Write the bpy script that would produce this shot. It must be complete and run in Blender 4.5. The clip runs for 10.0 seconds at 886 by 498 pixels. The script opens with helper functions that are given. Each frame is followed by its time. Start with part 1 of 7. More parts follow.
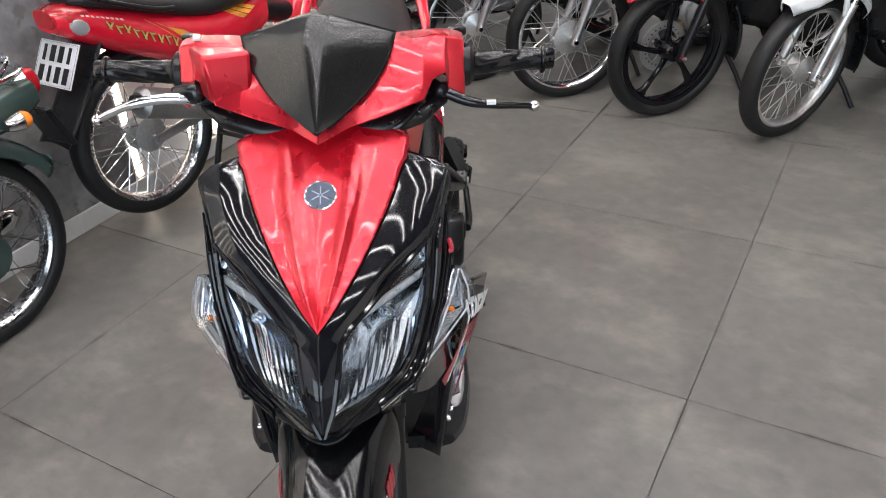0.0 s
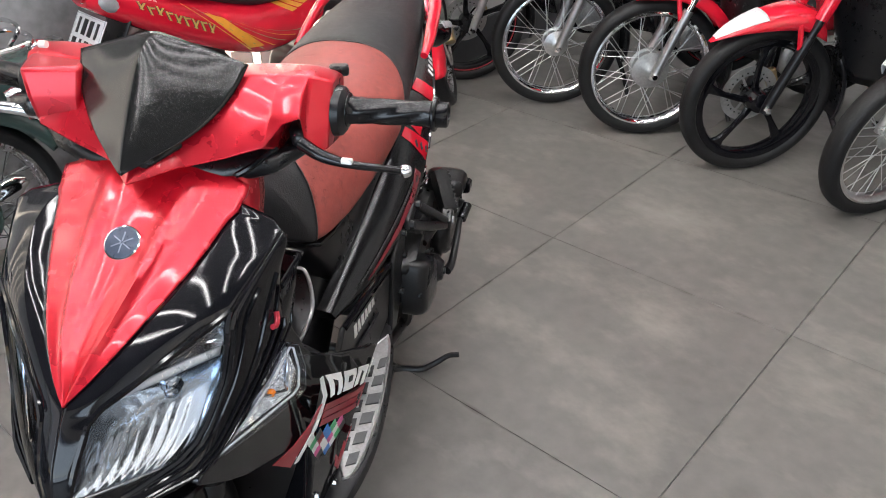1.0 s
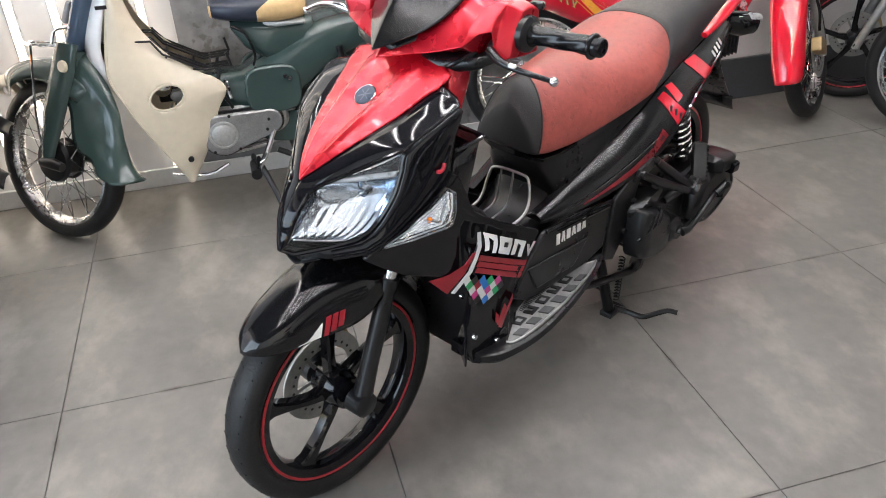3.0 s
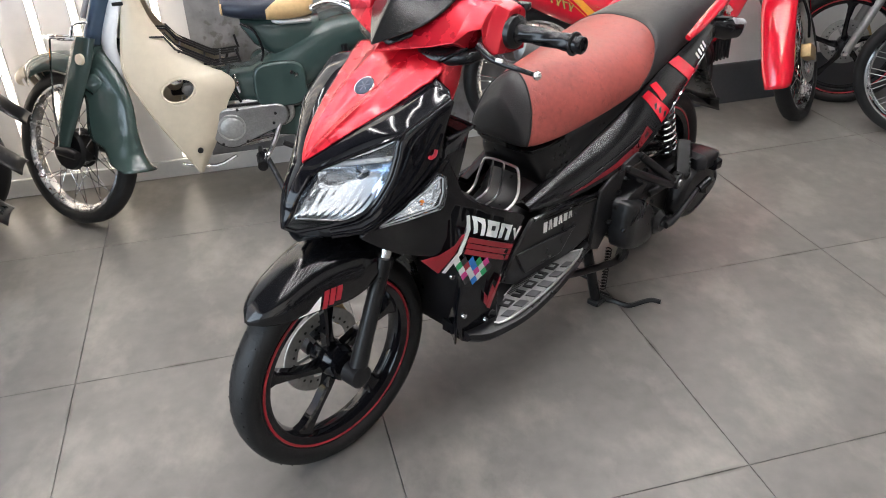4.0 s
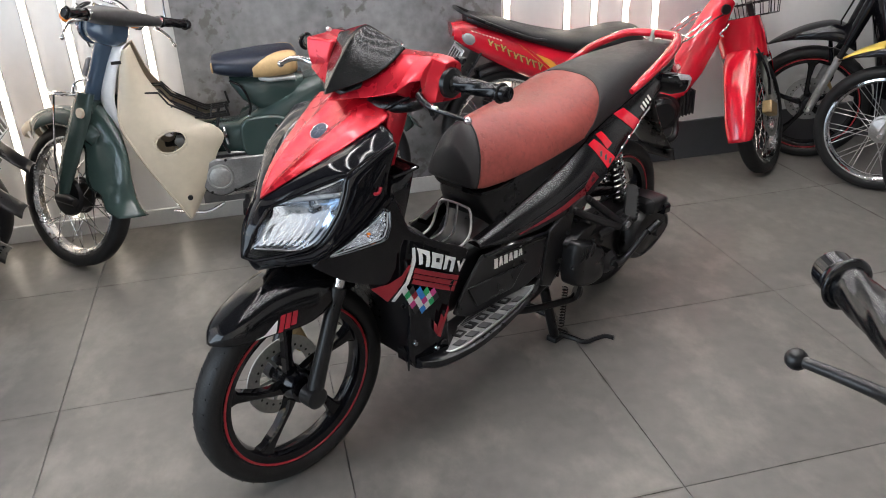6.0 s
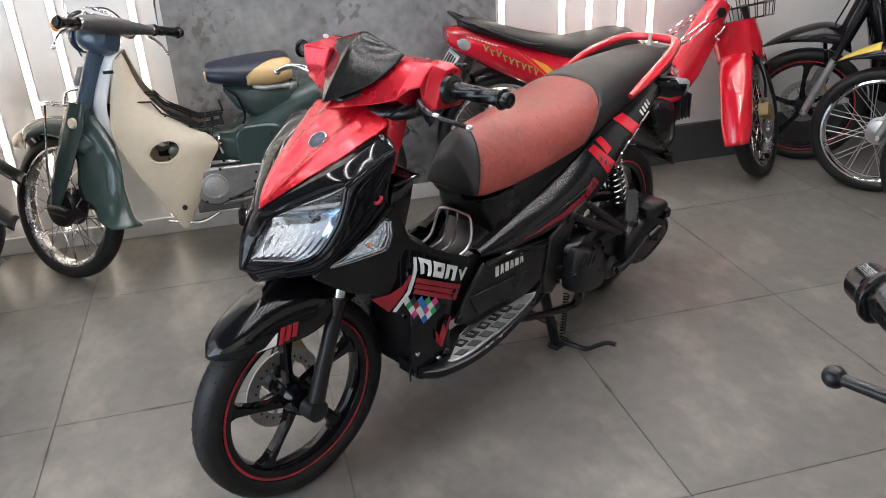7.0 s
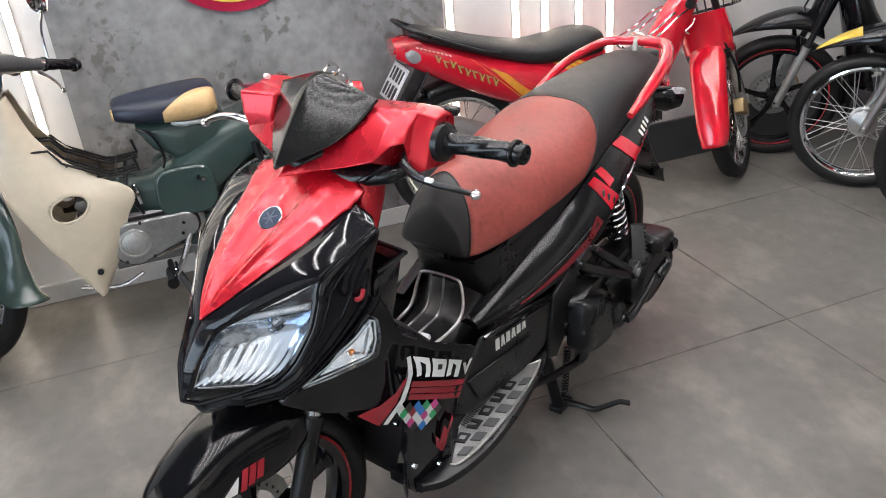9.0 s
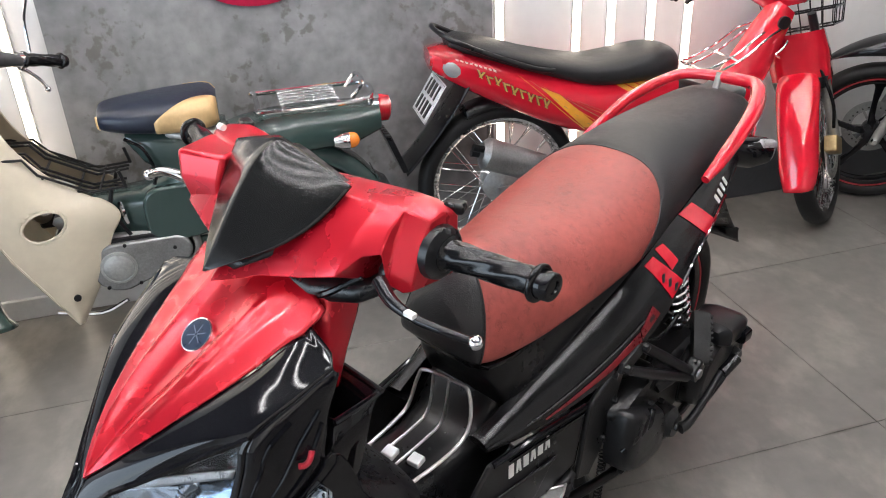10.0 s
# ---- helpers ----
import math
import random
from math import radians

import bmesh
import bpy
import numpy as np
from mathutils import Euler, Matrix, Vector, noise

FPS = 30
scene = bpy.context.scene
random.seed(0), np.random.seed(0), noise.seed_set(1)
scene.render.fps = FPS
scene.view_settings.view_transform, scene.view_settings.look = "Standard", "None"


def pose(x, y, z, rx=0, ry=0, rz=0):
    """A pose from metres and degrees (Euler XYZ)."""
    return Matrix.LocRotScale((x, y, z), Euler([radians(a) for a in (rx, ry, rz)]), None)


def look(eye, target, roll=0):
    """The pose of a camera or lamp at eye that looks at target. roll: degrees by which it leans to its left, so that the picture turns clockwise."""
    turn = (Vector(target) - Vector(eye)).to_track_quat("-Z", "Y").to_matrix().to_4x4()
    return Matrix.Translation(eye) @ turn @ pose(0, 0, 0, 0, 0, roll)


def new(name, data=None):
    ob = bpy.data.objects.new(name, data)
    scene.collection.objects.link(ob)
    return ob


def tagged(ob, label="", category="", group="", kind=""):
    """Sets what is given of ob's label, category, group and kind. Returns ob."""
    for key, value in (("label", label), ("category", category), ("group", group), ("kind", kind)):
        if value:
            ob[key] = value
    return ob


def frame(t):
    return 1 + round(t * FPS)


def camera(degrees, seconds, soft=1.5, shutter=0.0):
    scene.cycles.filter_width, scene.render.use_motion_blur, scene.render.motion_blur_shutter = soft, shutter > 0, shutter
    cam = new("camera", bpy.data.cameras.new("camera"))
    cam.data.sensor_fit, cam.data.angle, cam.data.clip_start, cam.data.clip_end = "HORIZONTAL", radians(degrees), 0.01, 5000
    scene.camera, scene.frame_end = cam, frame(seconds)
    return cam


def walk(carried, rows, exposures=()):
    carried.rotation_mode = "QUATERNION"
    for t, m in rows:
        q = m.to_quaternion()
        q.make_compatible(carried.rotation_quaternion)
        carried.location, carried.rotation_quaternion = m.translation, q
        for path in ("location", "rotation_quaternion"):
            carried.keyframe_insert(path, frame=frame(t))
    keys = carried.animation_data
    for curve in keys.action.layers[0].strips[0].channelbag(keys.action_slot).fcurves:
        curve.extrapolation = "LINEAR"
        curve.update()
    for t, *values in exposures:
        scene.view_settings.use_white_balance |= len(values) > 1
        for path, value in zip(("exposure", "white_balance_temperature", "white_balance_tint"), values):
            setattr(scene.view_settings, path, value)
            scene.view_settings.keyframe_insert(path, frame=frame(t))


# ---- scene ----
cam = camera(58.5, 10.0, 1.0)
PATH = [
    (0, (0.251, -1.522, 1.411), (-0.626, -0.083, 0.334), -4.3),
    (0.5, (0.379, -1.359, 1.405), (-0.655, -0.023, 0.334), -4.0),
    (1, (0.436, -1.121, 1.392), (-0.695, 0.132, 0.321), -0.9),
    (1.5, (0.518, -0.956, 1.408), (-0.89, -0.013, 0.345), -2.0),
    (2, (0.674, -0.855, 1.394), (-0.937, -0.245, 0.378), -0.8),
    (2.5, (0.832, -0.914, 1.391), (-0.831, -0.463, 0.375), -3.1),
    (2.7, (0.913, -0.958, 1.388), (-0.753, -0.53, 0.367), -3.4),
    (3.8, (1.114, -1.02, 1.402), (-0.56, -0.606, 0.39), -2.2),
    (4, (1.134, -1.002, 1.407), (-0.543, -0.591, 0.396), -2.2),
    (4.5, (1.239, -0.956, 1.409), (-0.457, -0.545, 0.431), -1.4),
    (5, (1.309, -0.927, 1.414), (-0.41, -0.526, 0.474), -1.4),
    (5.5, (1.335, -0.91, 1.418), (-0.41, -0.509, 0.528), -1.8),
    (6, (1.337, -0.901, 1.421), (-0.415, -0.498, 0.545), -2.4),
    (7.3, (1.268, -0.93, 1.415), (-0.485, -0.506, 0.552), -2.9),
    (7.5, (1.231, -0.955, 1.411), (-0.522, -0.532, 0.548), -3.0),
    (8, (1.106, -1.03, 1.415), (-0.615, -0.505, 0.542), -5.4),
    (8.5, (1.017, -1.033, 1.409), (-0.668, -0.431, 0.516), -4.8),
    (9, (0.848, -0.906, 1.417), (-0.842, -0.323, 0.52), -5.0),
    (9.5, (0.702, -0.795, 1.423), (-0.995, -0.27, 0.503), -5.5),
    (10, (0.464, -0.689, 1.42), (-1.246, -0.238, 0.487), -2.8),
]
walk(cam, [(t, look(eye, target, roll)) for t, eye, target, roll in PATH],
     ((0, 0.1), (1, 0.22), (2, 0.28), (2.5, 0.38), (4, 0.34), (5, 0.16), (5.5, -0.04), (6, -0.06), (7.5, -0.02), (8, 0.02), (8.5, 0.11), (10, 0.18)))

# ---- world and large lights ----
world = bpy.data.worlds.new("sky")
scene.world = world
world.use_nodes = True
wn = world.node_tree
sky = wn.nodes.new("ShaderNodeTexSky")
sky.sky_type, sky.sun_disc, sky.sun_elevation, sky.sun_rotation = "NISHITA", False, radians(38), radians(200)
wn.links.new(sky.outputs[0], wn.nodes["Background"].inputs[0])
wn.nodes["Background"].inputs[1].default_value = 0.12


def area(name, m, sx, sy, power, colour):
    d = bpy.data.lights.new(name, "AREA")
    d.shape, d.size, d.size_y, d.energy, d.color = "RECTANGLE", sx, sy, power, colour
    ob = new(name, d)
    ob.matrix_world = m
    return ob


# daylight of the open shop front
area("shop_front_daylight", look((1.1, -4.35, 1.35), (0.2, 0.0, 0.6)), 3.6, 2.4, 112, (0.72, 0.86, 1.0))


# ---- materials ----
def material(name, colour, rough=0.5, metal=0.0, coat=0.0, vary=0.12, scale=6.0, bump=0.0, bscale=120.0, emit=0.0, glass=0.0, second=None, rvary=0.08, soft=0.14, spec=0.5):
    """A principled material with colour and gloss varied at two scales and a fine relief."""
    m = bpy.data.materials.new(name)
    m.use_nodes = True
    t = m.node_tree
    b = t.nodes["Principled BSDF"]
    b.inputs["Metallic"].default_value = metal
    b.inputs["Coat Weight"].default_value = coat
    b.inputs["Coat Roughness"].default_value = 0.04
    b.inputs["Specular IOR Level"].default_value = spec
    b.inputs["Transmission Weight"].default_value = glass
    co = t.nodes.new("ShaderNodeTexCoord")
    big, small = t.nodes.new("ShaderNodeTexNoise"), t.nodes.new("ShaderNodeTexNoise")
    for n, s in ((big, scale), (small, scale * 9)):
        n.inputs["Scale"].default_value = s
        n.inputs["Detail"].default_value = 5.0
        t.links.new(co.outputs["Object"], n.inputs["Vector"])
    mix = t.nodes.new("ShaderNodeMath")
    mix.operation = "MULTIPLY_ADD"
    t.links.new(small.outputs[0], mix.inputs[0])
    mix.inputs[1].default_value = 0.45
    half = t.nodes.new("ShaderNodeMath")
    half.operation = "MULTIPLY"
    t.links.new(big.outputs[0], half.inputs[0])
    half.inputs[1].default_value = 0.55
    t.links.new(half.outputs[0], mix.inputs[2])
    ramp = t.nodes.new("ShaderNodeValToRGB")
    lo = [c * (1 - vary) for c in colour]
    hi = second or [min(1.0, c * (1 + vary)) for c in colour]
    ramp.color_ramp.elements[0].position, ramp.color_ramp.elements[1].position = 0.5 - soft, 0.5 + soft
    ramp.color_ramp.elements[0].color, ramp.color_ramp.elements[1].color = (*lo, 1), (*hi, 1)
    t.links.new(mix.outputs[0], ramp.inputs[0])
    t.links.new(ramp.outputs[0], b.inputs["Base Color"])
    rr = t.nodes.new("ShaderNodeMapRange")
    rr.inputs["From Min"].default_value, rr.inputs["From Max"].default_value = 0.35, 0.65
    rr.inputs["To Min"].default_value, rr.inputs["To Max"].default_value = max(0.0, rough - rvary * rough * 2), min(1.0, rough + rvary * rough * 2)
    t.links.new(mix.outputs[0], rr.inputs["Value"])
    t.links.new(rr.outputs[0], b.inputs["Roughness"])
    if bump:
        fine = t.nodes.new("ShaderNodeTexNoise")
        fine.inputs["Scale"].default_value = bscale
        fine.inputs["Detail"].default_value = 3.0
        t.links.new(co.outputs["Object"], fine.inputs["Vector"])
        bp = t.nodes.new("ShaderNodeBump")
        bp.inputs["Strength"].default_value = bump
        bp.inputs["Distance"].default_value = 0.002
        t.links.new(fine.outputs[0], bp.inputs["Height"])
        t.links.new(bp.outputs[0], b.inputs["Normal"])
    if emit:
        b.inputs["Emission Color"].default_value = (*colour, 1)
        b.inputs["Emission Strength"].default_value = emit
    return m


RED = material("satin_red_paint", (0.52, 0.009, 0.023), 0.28, 0.5, 0.4, 0.06, 3, 0.0, 900)
RED_GLOSS = material("glossy_red_paint", (0.62, 0.01, 0.028), 0.14, 0.0, 0.8, 0.06, 3)
BLACK_GLOSS = material("glossy_black_paint", (0.005, 0.005, 0.0065), 0.06, 0.0, 0.0, 0.3, 4, spec=0.38, rvary=0.15)
BLACK_HAZY = material("hazy_black_paint", (0.007, 0.007, 0.008), 0.22, 0.0, 0.0, 0.2, 5, spec=0.5, rvary=0.08)
BLACK_FENDER = material("polished_black_plastic", (0.005, 0.005, 0.006), 0.13, 0.0, 0.0, 0.25, 5, spec=0.45, rvary=0.2)
BLACK = material("black_plastic", (0.0065, 0.0067, 0.008), 0.30, 0, 0, 0.3, 8, 0.05, 500, spec=0.42)
GREY_PLASTIC = material("dark_grey_plastic", (0.05, 0.052, 0.055), 0.45, 0, 0, 0.25, 8, 0.1, 500)
SCREEN = material("scratched_black_shield", (0.008, 0.0078, 0.0078), 0.24, 0, 0.0, 0.2, 5, 0.0, 60, rvary=0.0, spec=0.45)


def scratched(m, stretch, amount, low, high):
    """Adds long fine scratches that dull a glossy surface."""
    t = m.node_tree
    b = t.nodes["Principled BSDF"]
    co, mp, nz, mr = (t.nodes.new(k) for k in ("ShaderNodeTexCoord", "ShaderNodeMapping", "ShaderNodeTexNoise", "ShaderNodeMapRange"))
    mp.inputs["Scale"].default_value = stretch
    mp.inputs["Rotation"].default_value = (0.5, 0.1, 0.2)
    nz.inputs["Scale"].default_value, nz.inputs["Detail"].default_value = 1.0, 6.0
    mr.inputs["From Min"].default_value, mr.inputs["From Max"].default_value = 0.35, 0.7
    mr.inputs["To Min"].default_value, mr.inputs["To Max"].default_value = low, high
    bp = t.nodes.new("ShaderNodeBump")
    bp.inputs["Strength"].default_value, bp.inputs["Distance"].default_value = amount, 0.001
    t.links.new(co.outputs["Object"], mp.inputs[0])
    t.links.new(mp.outputs[0], nz.inputs["Vector"])
    t.links.new(nz.outputs[0], mr.inputs["Value"])
    t.links.new(mr.outputs[0], b.inputs["Roughness"])
    t.links.new(nz.outputs[0], bp.inputs["Height"])
    t.links.new(bp.outputs[0], b.inputs["Normal"])
    return m


scratched(SCREEN, (110, 24, 14), 0.0002, 0.15, 0.18)
RUBBER = material("black_rubber", (0.005, 0.005, 0.006), 0.2, 0, 0, 0.3, 10, 0.1, 200, spec=0.4)
TYRE = material("worn_tyre_rubber", (0.008, 0.008, 0.0085), 0.55, 0, 0, 0.35, 12, 0.4, 180, spec=0.35)
CHROME = material("chrome", (0.78, 0.78, 0.8), 0.08, 1.0, 0, 0.06, 12, rvary=0.4)
ALU = material("brushed_aluminium", (0.6, 0.6, 0.6), 0.34, 1.0, 0, 0.15, 14, 0.08, 300)
CAST = material("cast_alloy", (0.42, 0.42, 0.41), 0.5, 0.8, 0, 0.2, 12, 0.3, 200)
MAT_SILVER = material("worn_dull_aluminium", (0.3, 0.3, 0.3), 0.45, 0.85, 0, 0.2, 20, 0.2, 220)
RIM_STEEL = material("dull_plated_rim", (0.5, 0.5, 0.51), 0.24, 1.0, 0, 0.2, 14, rvary=0.3)
SWEEP = material("deep_red_decal", (0.17, 0.008, 0.014), 0.3, vary=0.3, scale=18)
BADGE_GREY = material("badge_relief_grey", (0.17, 0.2, 0.26), 0.35, 0.5)
GOLD = material("gold_anodised_alloy", (0.42, 0.31, 0.16), 0.42, 0.8, 0, 0.15, 12, 0.1, 200)
STEEL = material("dull_black_metal", (0.006, 0.006, 0.007), 0.32, 0.0, 0, 0.35, 14, 0.2, 150, spec=0.42)
RED_LINE = material("red_rim_tape", (0.36, 0.012, 0.022), 0.4)
WHITE_INK = material("white_decal", (0.75, 0.74, 0.72), 0.45, vary=0.08, scale=30)
RED_INK = material("dark_red_decal", (0.33, 0.012, 0.025), 0.35, vary=0.1, scale=30)
PINK_INK = material("magenta_decal", (0.62, 0.05, 0.25), 0.35)
GREEN_INK = material("green_decal", (0.02, 0.36, 0.12), 0.35)
BLUE_INK = material("blue_decal", (0.02, 0.2, 0.6), 0.35)
BLACK_INK = material("black_decal", (0.01, 0.01, 0.011), 0.35)
ORANGE_INK = material("orange_decal", (0.75, 0.3, 0.03), 0.4)
SEAT_BLACK = material("black_vinyl", (0.014, 0.014, 0.0155), 0.46, 0, 0, 0.2, 9, 0.35, 420, spec=0.4)
SEAT_NAVY = material("navy_vinyl", (0.012, 0.017, 0.032), 0.33, 0, 0, 0.2, 9, 0.2, 420)
SEAT_TAN = material("tan_vinyl", (0.62, 0.42, 0.2), 0.5, 0, 0, 0.1, 9, 0.25, 420)
CUB_GREEN = material("dark_green_paint", (0.031, 0.054, 0.049), 0.2, 0.0, 0.3, 0.05, 2.5)
CREAM = material("cream_plastic", (0.54, 0.475, 0.365), 0.38, 0, 0.1, 0.06, 4, 0.03, 80)
SLATE = material("slate_blue_paint", (0.045, 0.075, 0.12), 0.2, 0, 0.4, 0.1, 3)
WHITE_PAINT = material("white_paint", (0.74, 0.75, 0.76), 0.3, 0, 0.4, 0.05, 5)
AMBER = material("amber_lens", (0.75, 0.2, 0.02), 0.12, 0, 0.5, 0.08, 20)
RED_LENS = material("red_lens", (0.42, 0.008, 0.016), 0.1, 0, 0.6, 0.15, 20)
GREY_LENS = material("smoked_lens", (0.28, 0.27, 0.28), 0.15, 0, 0.5, 0.1, 20)
YELLOW = material("yellow_paint", (0.7, 0.5, 0.08), 0.35, 0, 0.3, 0.08, 6)
EMBLEM_BLUE = material("blue_grey_enamel", (0.022, 0.036, 0.065), 0.3, 0.2, 0.0, 0.2, 30)
LAMP_SILVER = material("pale_lamp_silver", (0.5, 0.51, 0.53), 0.3, 0.5, 0.0, 0.2, 60, 0.5, 110)
FACET = material("faceted_lamp_silver", (0.62, 0.64, 0.67), 0.16, 1.0, 0.0, 0.25, 70, 0.9, 70)
REFLECTOR = material("lamp_reflector", (0.80, 0.87, 0.97), 0.11, 1.0, 0, 0.05, 25, 0.45, 24)
LED = material("led_tube", (1.0, 0.968, 0.97), 0.5, emit=44.5)
LED_WALL = material("led_wall_strip", (1.0, 0.87, 0.72), 0.5, emit=6.0)
PLATE_WHITE = material("white_enamel_plate", (0.72, 0.74, 0.76), 0.4, 0, 0, 0.06, 15)
PAINT_WHITE = material("white_wall_paint", (0.74, 0.73, 0.72), 0.6, 0, 0, 0.04, 2, 0.12, 90)
BASE_WHITE = material("white_skirting_paint", (0.7, 0.69, 0.67), 0.4, 0, 0, 0.06, 6, 0.05, 90)
BASE_DARK = material("dark_skirting_paint", (0.06, 0.062, 0.068), 0.45, 0, 0, 0.12, 6, 0.05, 90)
CEIL = material("ceiling_paint", (0.07, 0.07, 0.075), 0.8, 0, 0, 0.05, 2, 0.1, 60)


def glass_material(name, tint, rough):
    m = bpy.data.materials.new(name)
    m.use_nodes = True
    t = m.node_tree
    t.nodes.clear()
    out, mixn = t.nodes.new("ShaderNodeOutputMaterial"), t.nodes.new("ShaderNodeMixShader")
    tr, gl, fr = t.nodes.new("ShaderNodeBsdfTransparent"), t.nodes.new("ShaderNodeBsdfGlossy"), t.nodes.new("ShaderNodeFresnel")
    tr.inputs[0].default_value = (*tint, 1)
    gl.inputs["Roughness"].default_value = rough
    fr.inputs[0].default_value = 1.5
    t.links.new(fr.outputs[0], mixn.inputs[0])
    t.links.new(tr.outputs[0], mixn.inputs[1])
    t.links.new(gl.outputs[0], mixn.inputs[2])
    t.links.new(mixn.outputs[0], out.inputs[0])
    return m


CLEAR = glass_material("clear_lens", (0.93, 0.95, 0.97), 0.04)


def leather_red():
    """Red-brown vinyl with an embossed scatter of small marks, their shade mixed into the colour."""
    m = material("embossed_red_vinyl", (0.235, 0.045, 0.037), 0.42, 0, 0, 0.14, 8, 0.3, 420, second=(0.31, 0.062, 0.05))
    t = m.node_tree
    b = t.nodes["Principled BSDF"]
    co = t.nodes.new("ShaderNodeTexCoord")
    mp = t.nodes.new("ShaderNodeMapping")
    mp.inputs["Scale"].default_value = (1.0, 1.6, 1.0)
    vo = t.nodes.new("ShaderNodeTexVoronoi")
    vo.feature = "DISTANCE_TO_EDGE"
    vo.inputs["Scale"].default_value = 95.0
    cell = t.nodes.new("ShaderNodeTexVoronoi")
    cell.inputs["Scale"].default_value = 30.0
    gate = t.nodes.new("ShaderNodeMath")
    gate.operation = "LESS_THAN"
    gate.inputs[1].default_value = 0.34
    inv = t.nodes.new("ShaderNodeMath")
    inv.operation = "LESS_THAN"
    inv.inputs[1].default_value = 0.10
    mul = t.nodes.new("ShaderNodeMath")
    mul.operation = "MULTIPLY"
    t.links.new(co.outputs["Object"], mp.inputs[0])
    for v in (vo, cell):
        t.links.new(mp.outputs[0], v.inputs["Vector"])
    t.links.new(cell.outputs["Distance"], gate.inputs[0])
    t.links.new(vo.outputs["Distance"], inv.inputs[0])
    t.links.new(gate.outputs[0], mul.inputs[0])
    t.links.new(inv.outputs[0], mul.inputs[1])
    bp = t.nodes.new("ShaderNodeBump")
    bp.invert = True
    bp.inputs["Strength"].default_value = 1.0
    bp.inputs["Distance"].default_value = 0.0035
    src = b.inputs["Base Color"].links[0].from_socket
    # darkens the pressed marks in the base colour, as shade in the relief
    worn = t.nodes.new("ShaderNodeMix")
    worn.data_type, worn.blend_type = "RGBA", "MULTIPLY"
    worn.inputs[7].default_value = (0.82, 0.78, 0.78, 1)
    t.links.new(mul.outputs[0], worn.inputs[0])
    t.links.new(src, worn.inputs[6])
    t.links.new(worn.outputs[2], b.inputs["Base Color"])
    t.links.new(mul.outputs[0], bp.inputs["Height"])
    old = [n for n in t.nodes if n.bl_idname == "ShaderNodeBump" and n != bp][0]
    t.links.new(old.outputs[0], bp.inputs["Normal"])
    t.links.new(bp.outputs[0], b.inputs["Normal"])
    return m


SEAT_RED = leather_red()


def plaster():
    """Grey skim plaster with cloudy trowel marks and a few rough brown flecks."""
    m = material("grey_trowelled_plaster", (0.19, 0.19, 0.195), 0.62, 0, 0, 0.3, 2.2, 0.3, 40, second=(0.3, 0.3, 0.305))
    t = m.node_tree
    b = t.nodes["Principled BSDF"]
    src = b.inputs["Base Color"].links[0].from_socket
    co, n1, n2 = t.nodes.new("ShaderNodeTexCoord"), t.nodes.new("ShaderNodeTexNoise"), t.nodes.new("ShaderNodeTexNoise")
    n1.inputs["Scale"].default_value, n1.inputs["Detail"].default_value = 26.0, 8.0
    n2.inputs["Scale"].default_value, n2.inputs["Detail"].default_value = 3.1, 2.0
    mul = t.nodes.new("ShaderNodeMath")
    mul.operation = "MULTIPLY"
    ramp = t.nodes.new("ShaderNodeValToRGB")
    ramp.color_ramp.elements[0].position, ramp.color_ramp.elements[1].position = 0.285, 0.335
    mixc = t.nodes.new("ShaderNodeMix")
    mixc.data_type = "RGBA"
    mixc.inputs[7].default_value = (0.11, 0.10, 0.09, 1)
    for n in (n1, n2):
        t.links.new(co.outputs["Object"], n.inputs["Vector"])
    t.links.new(n1.outputs[0], mul.inputs[0])
    t.links.new(n2.outputs[0], mul.inputs[1])
    t.links.new(mul.outputs[0], ramp.inputs[0])
    half = t.nodes.new("ShaderNodeMath")
    half.operation = "MULTIPLY"
    half.inputs[1].default_value = 0.7
    t.links.new(ramp.outputs[0], half.inputs[0])
    t.links.new(half.outputs[0], mixc.inputs[0])
    t.links.new(src, mixc.inputs[6])
    t.links.new(mixc.outputs[2], b.inputs["Base Color"])
    return m


PLASTER = plaster()


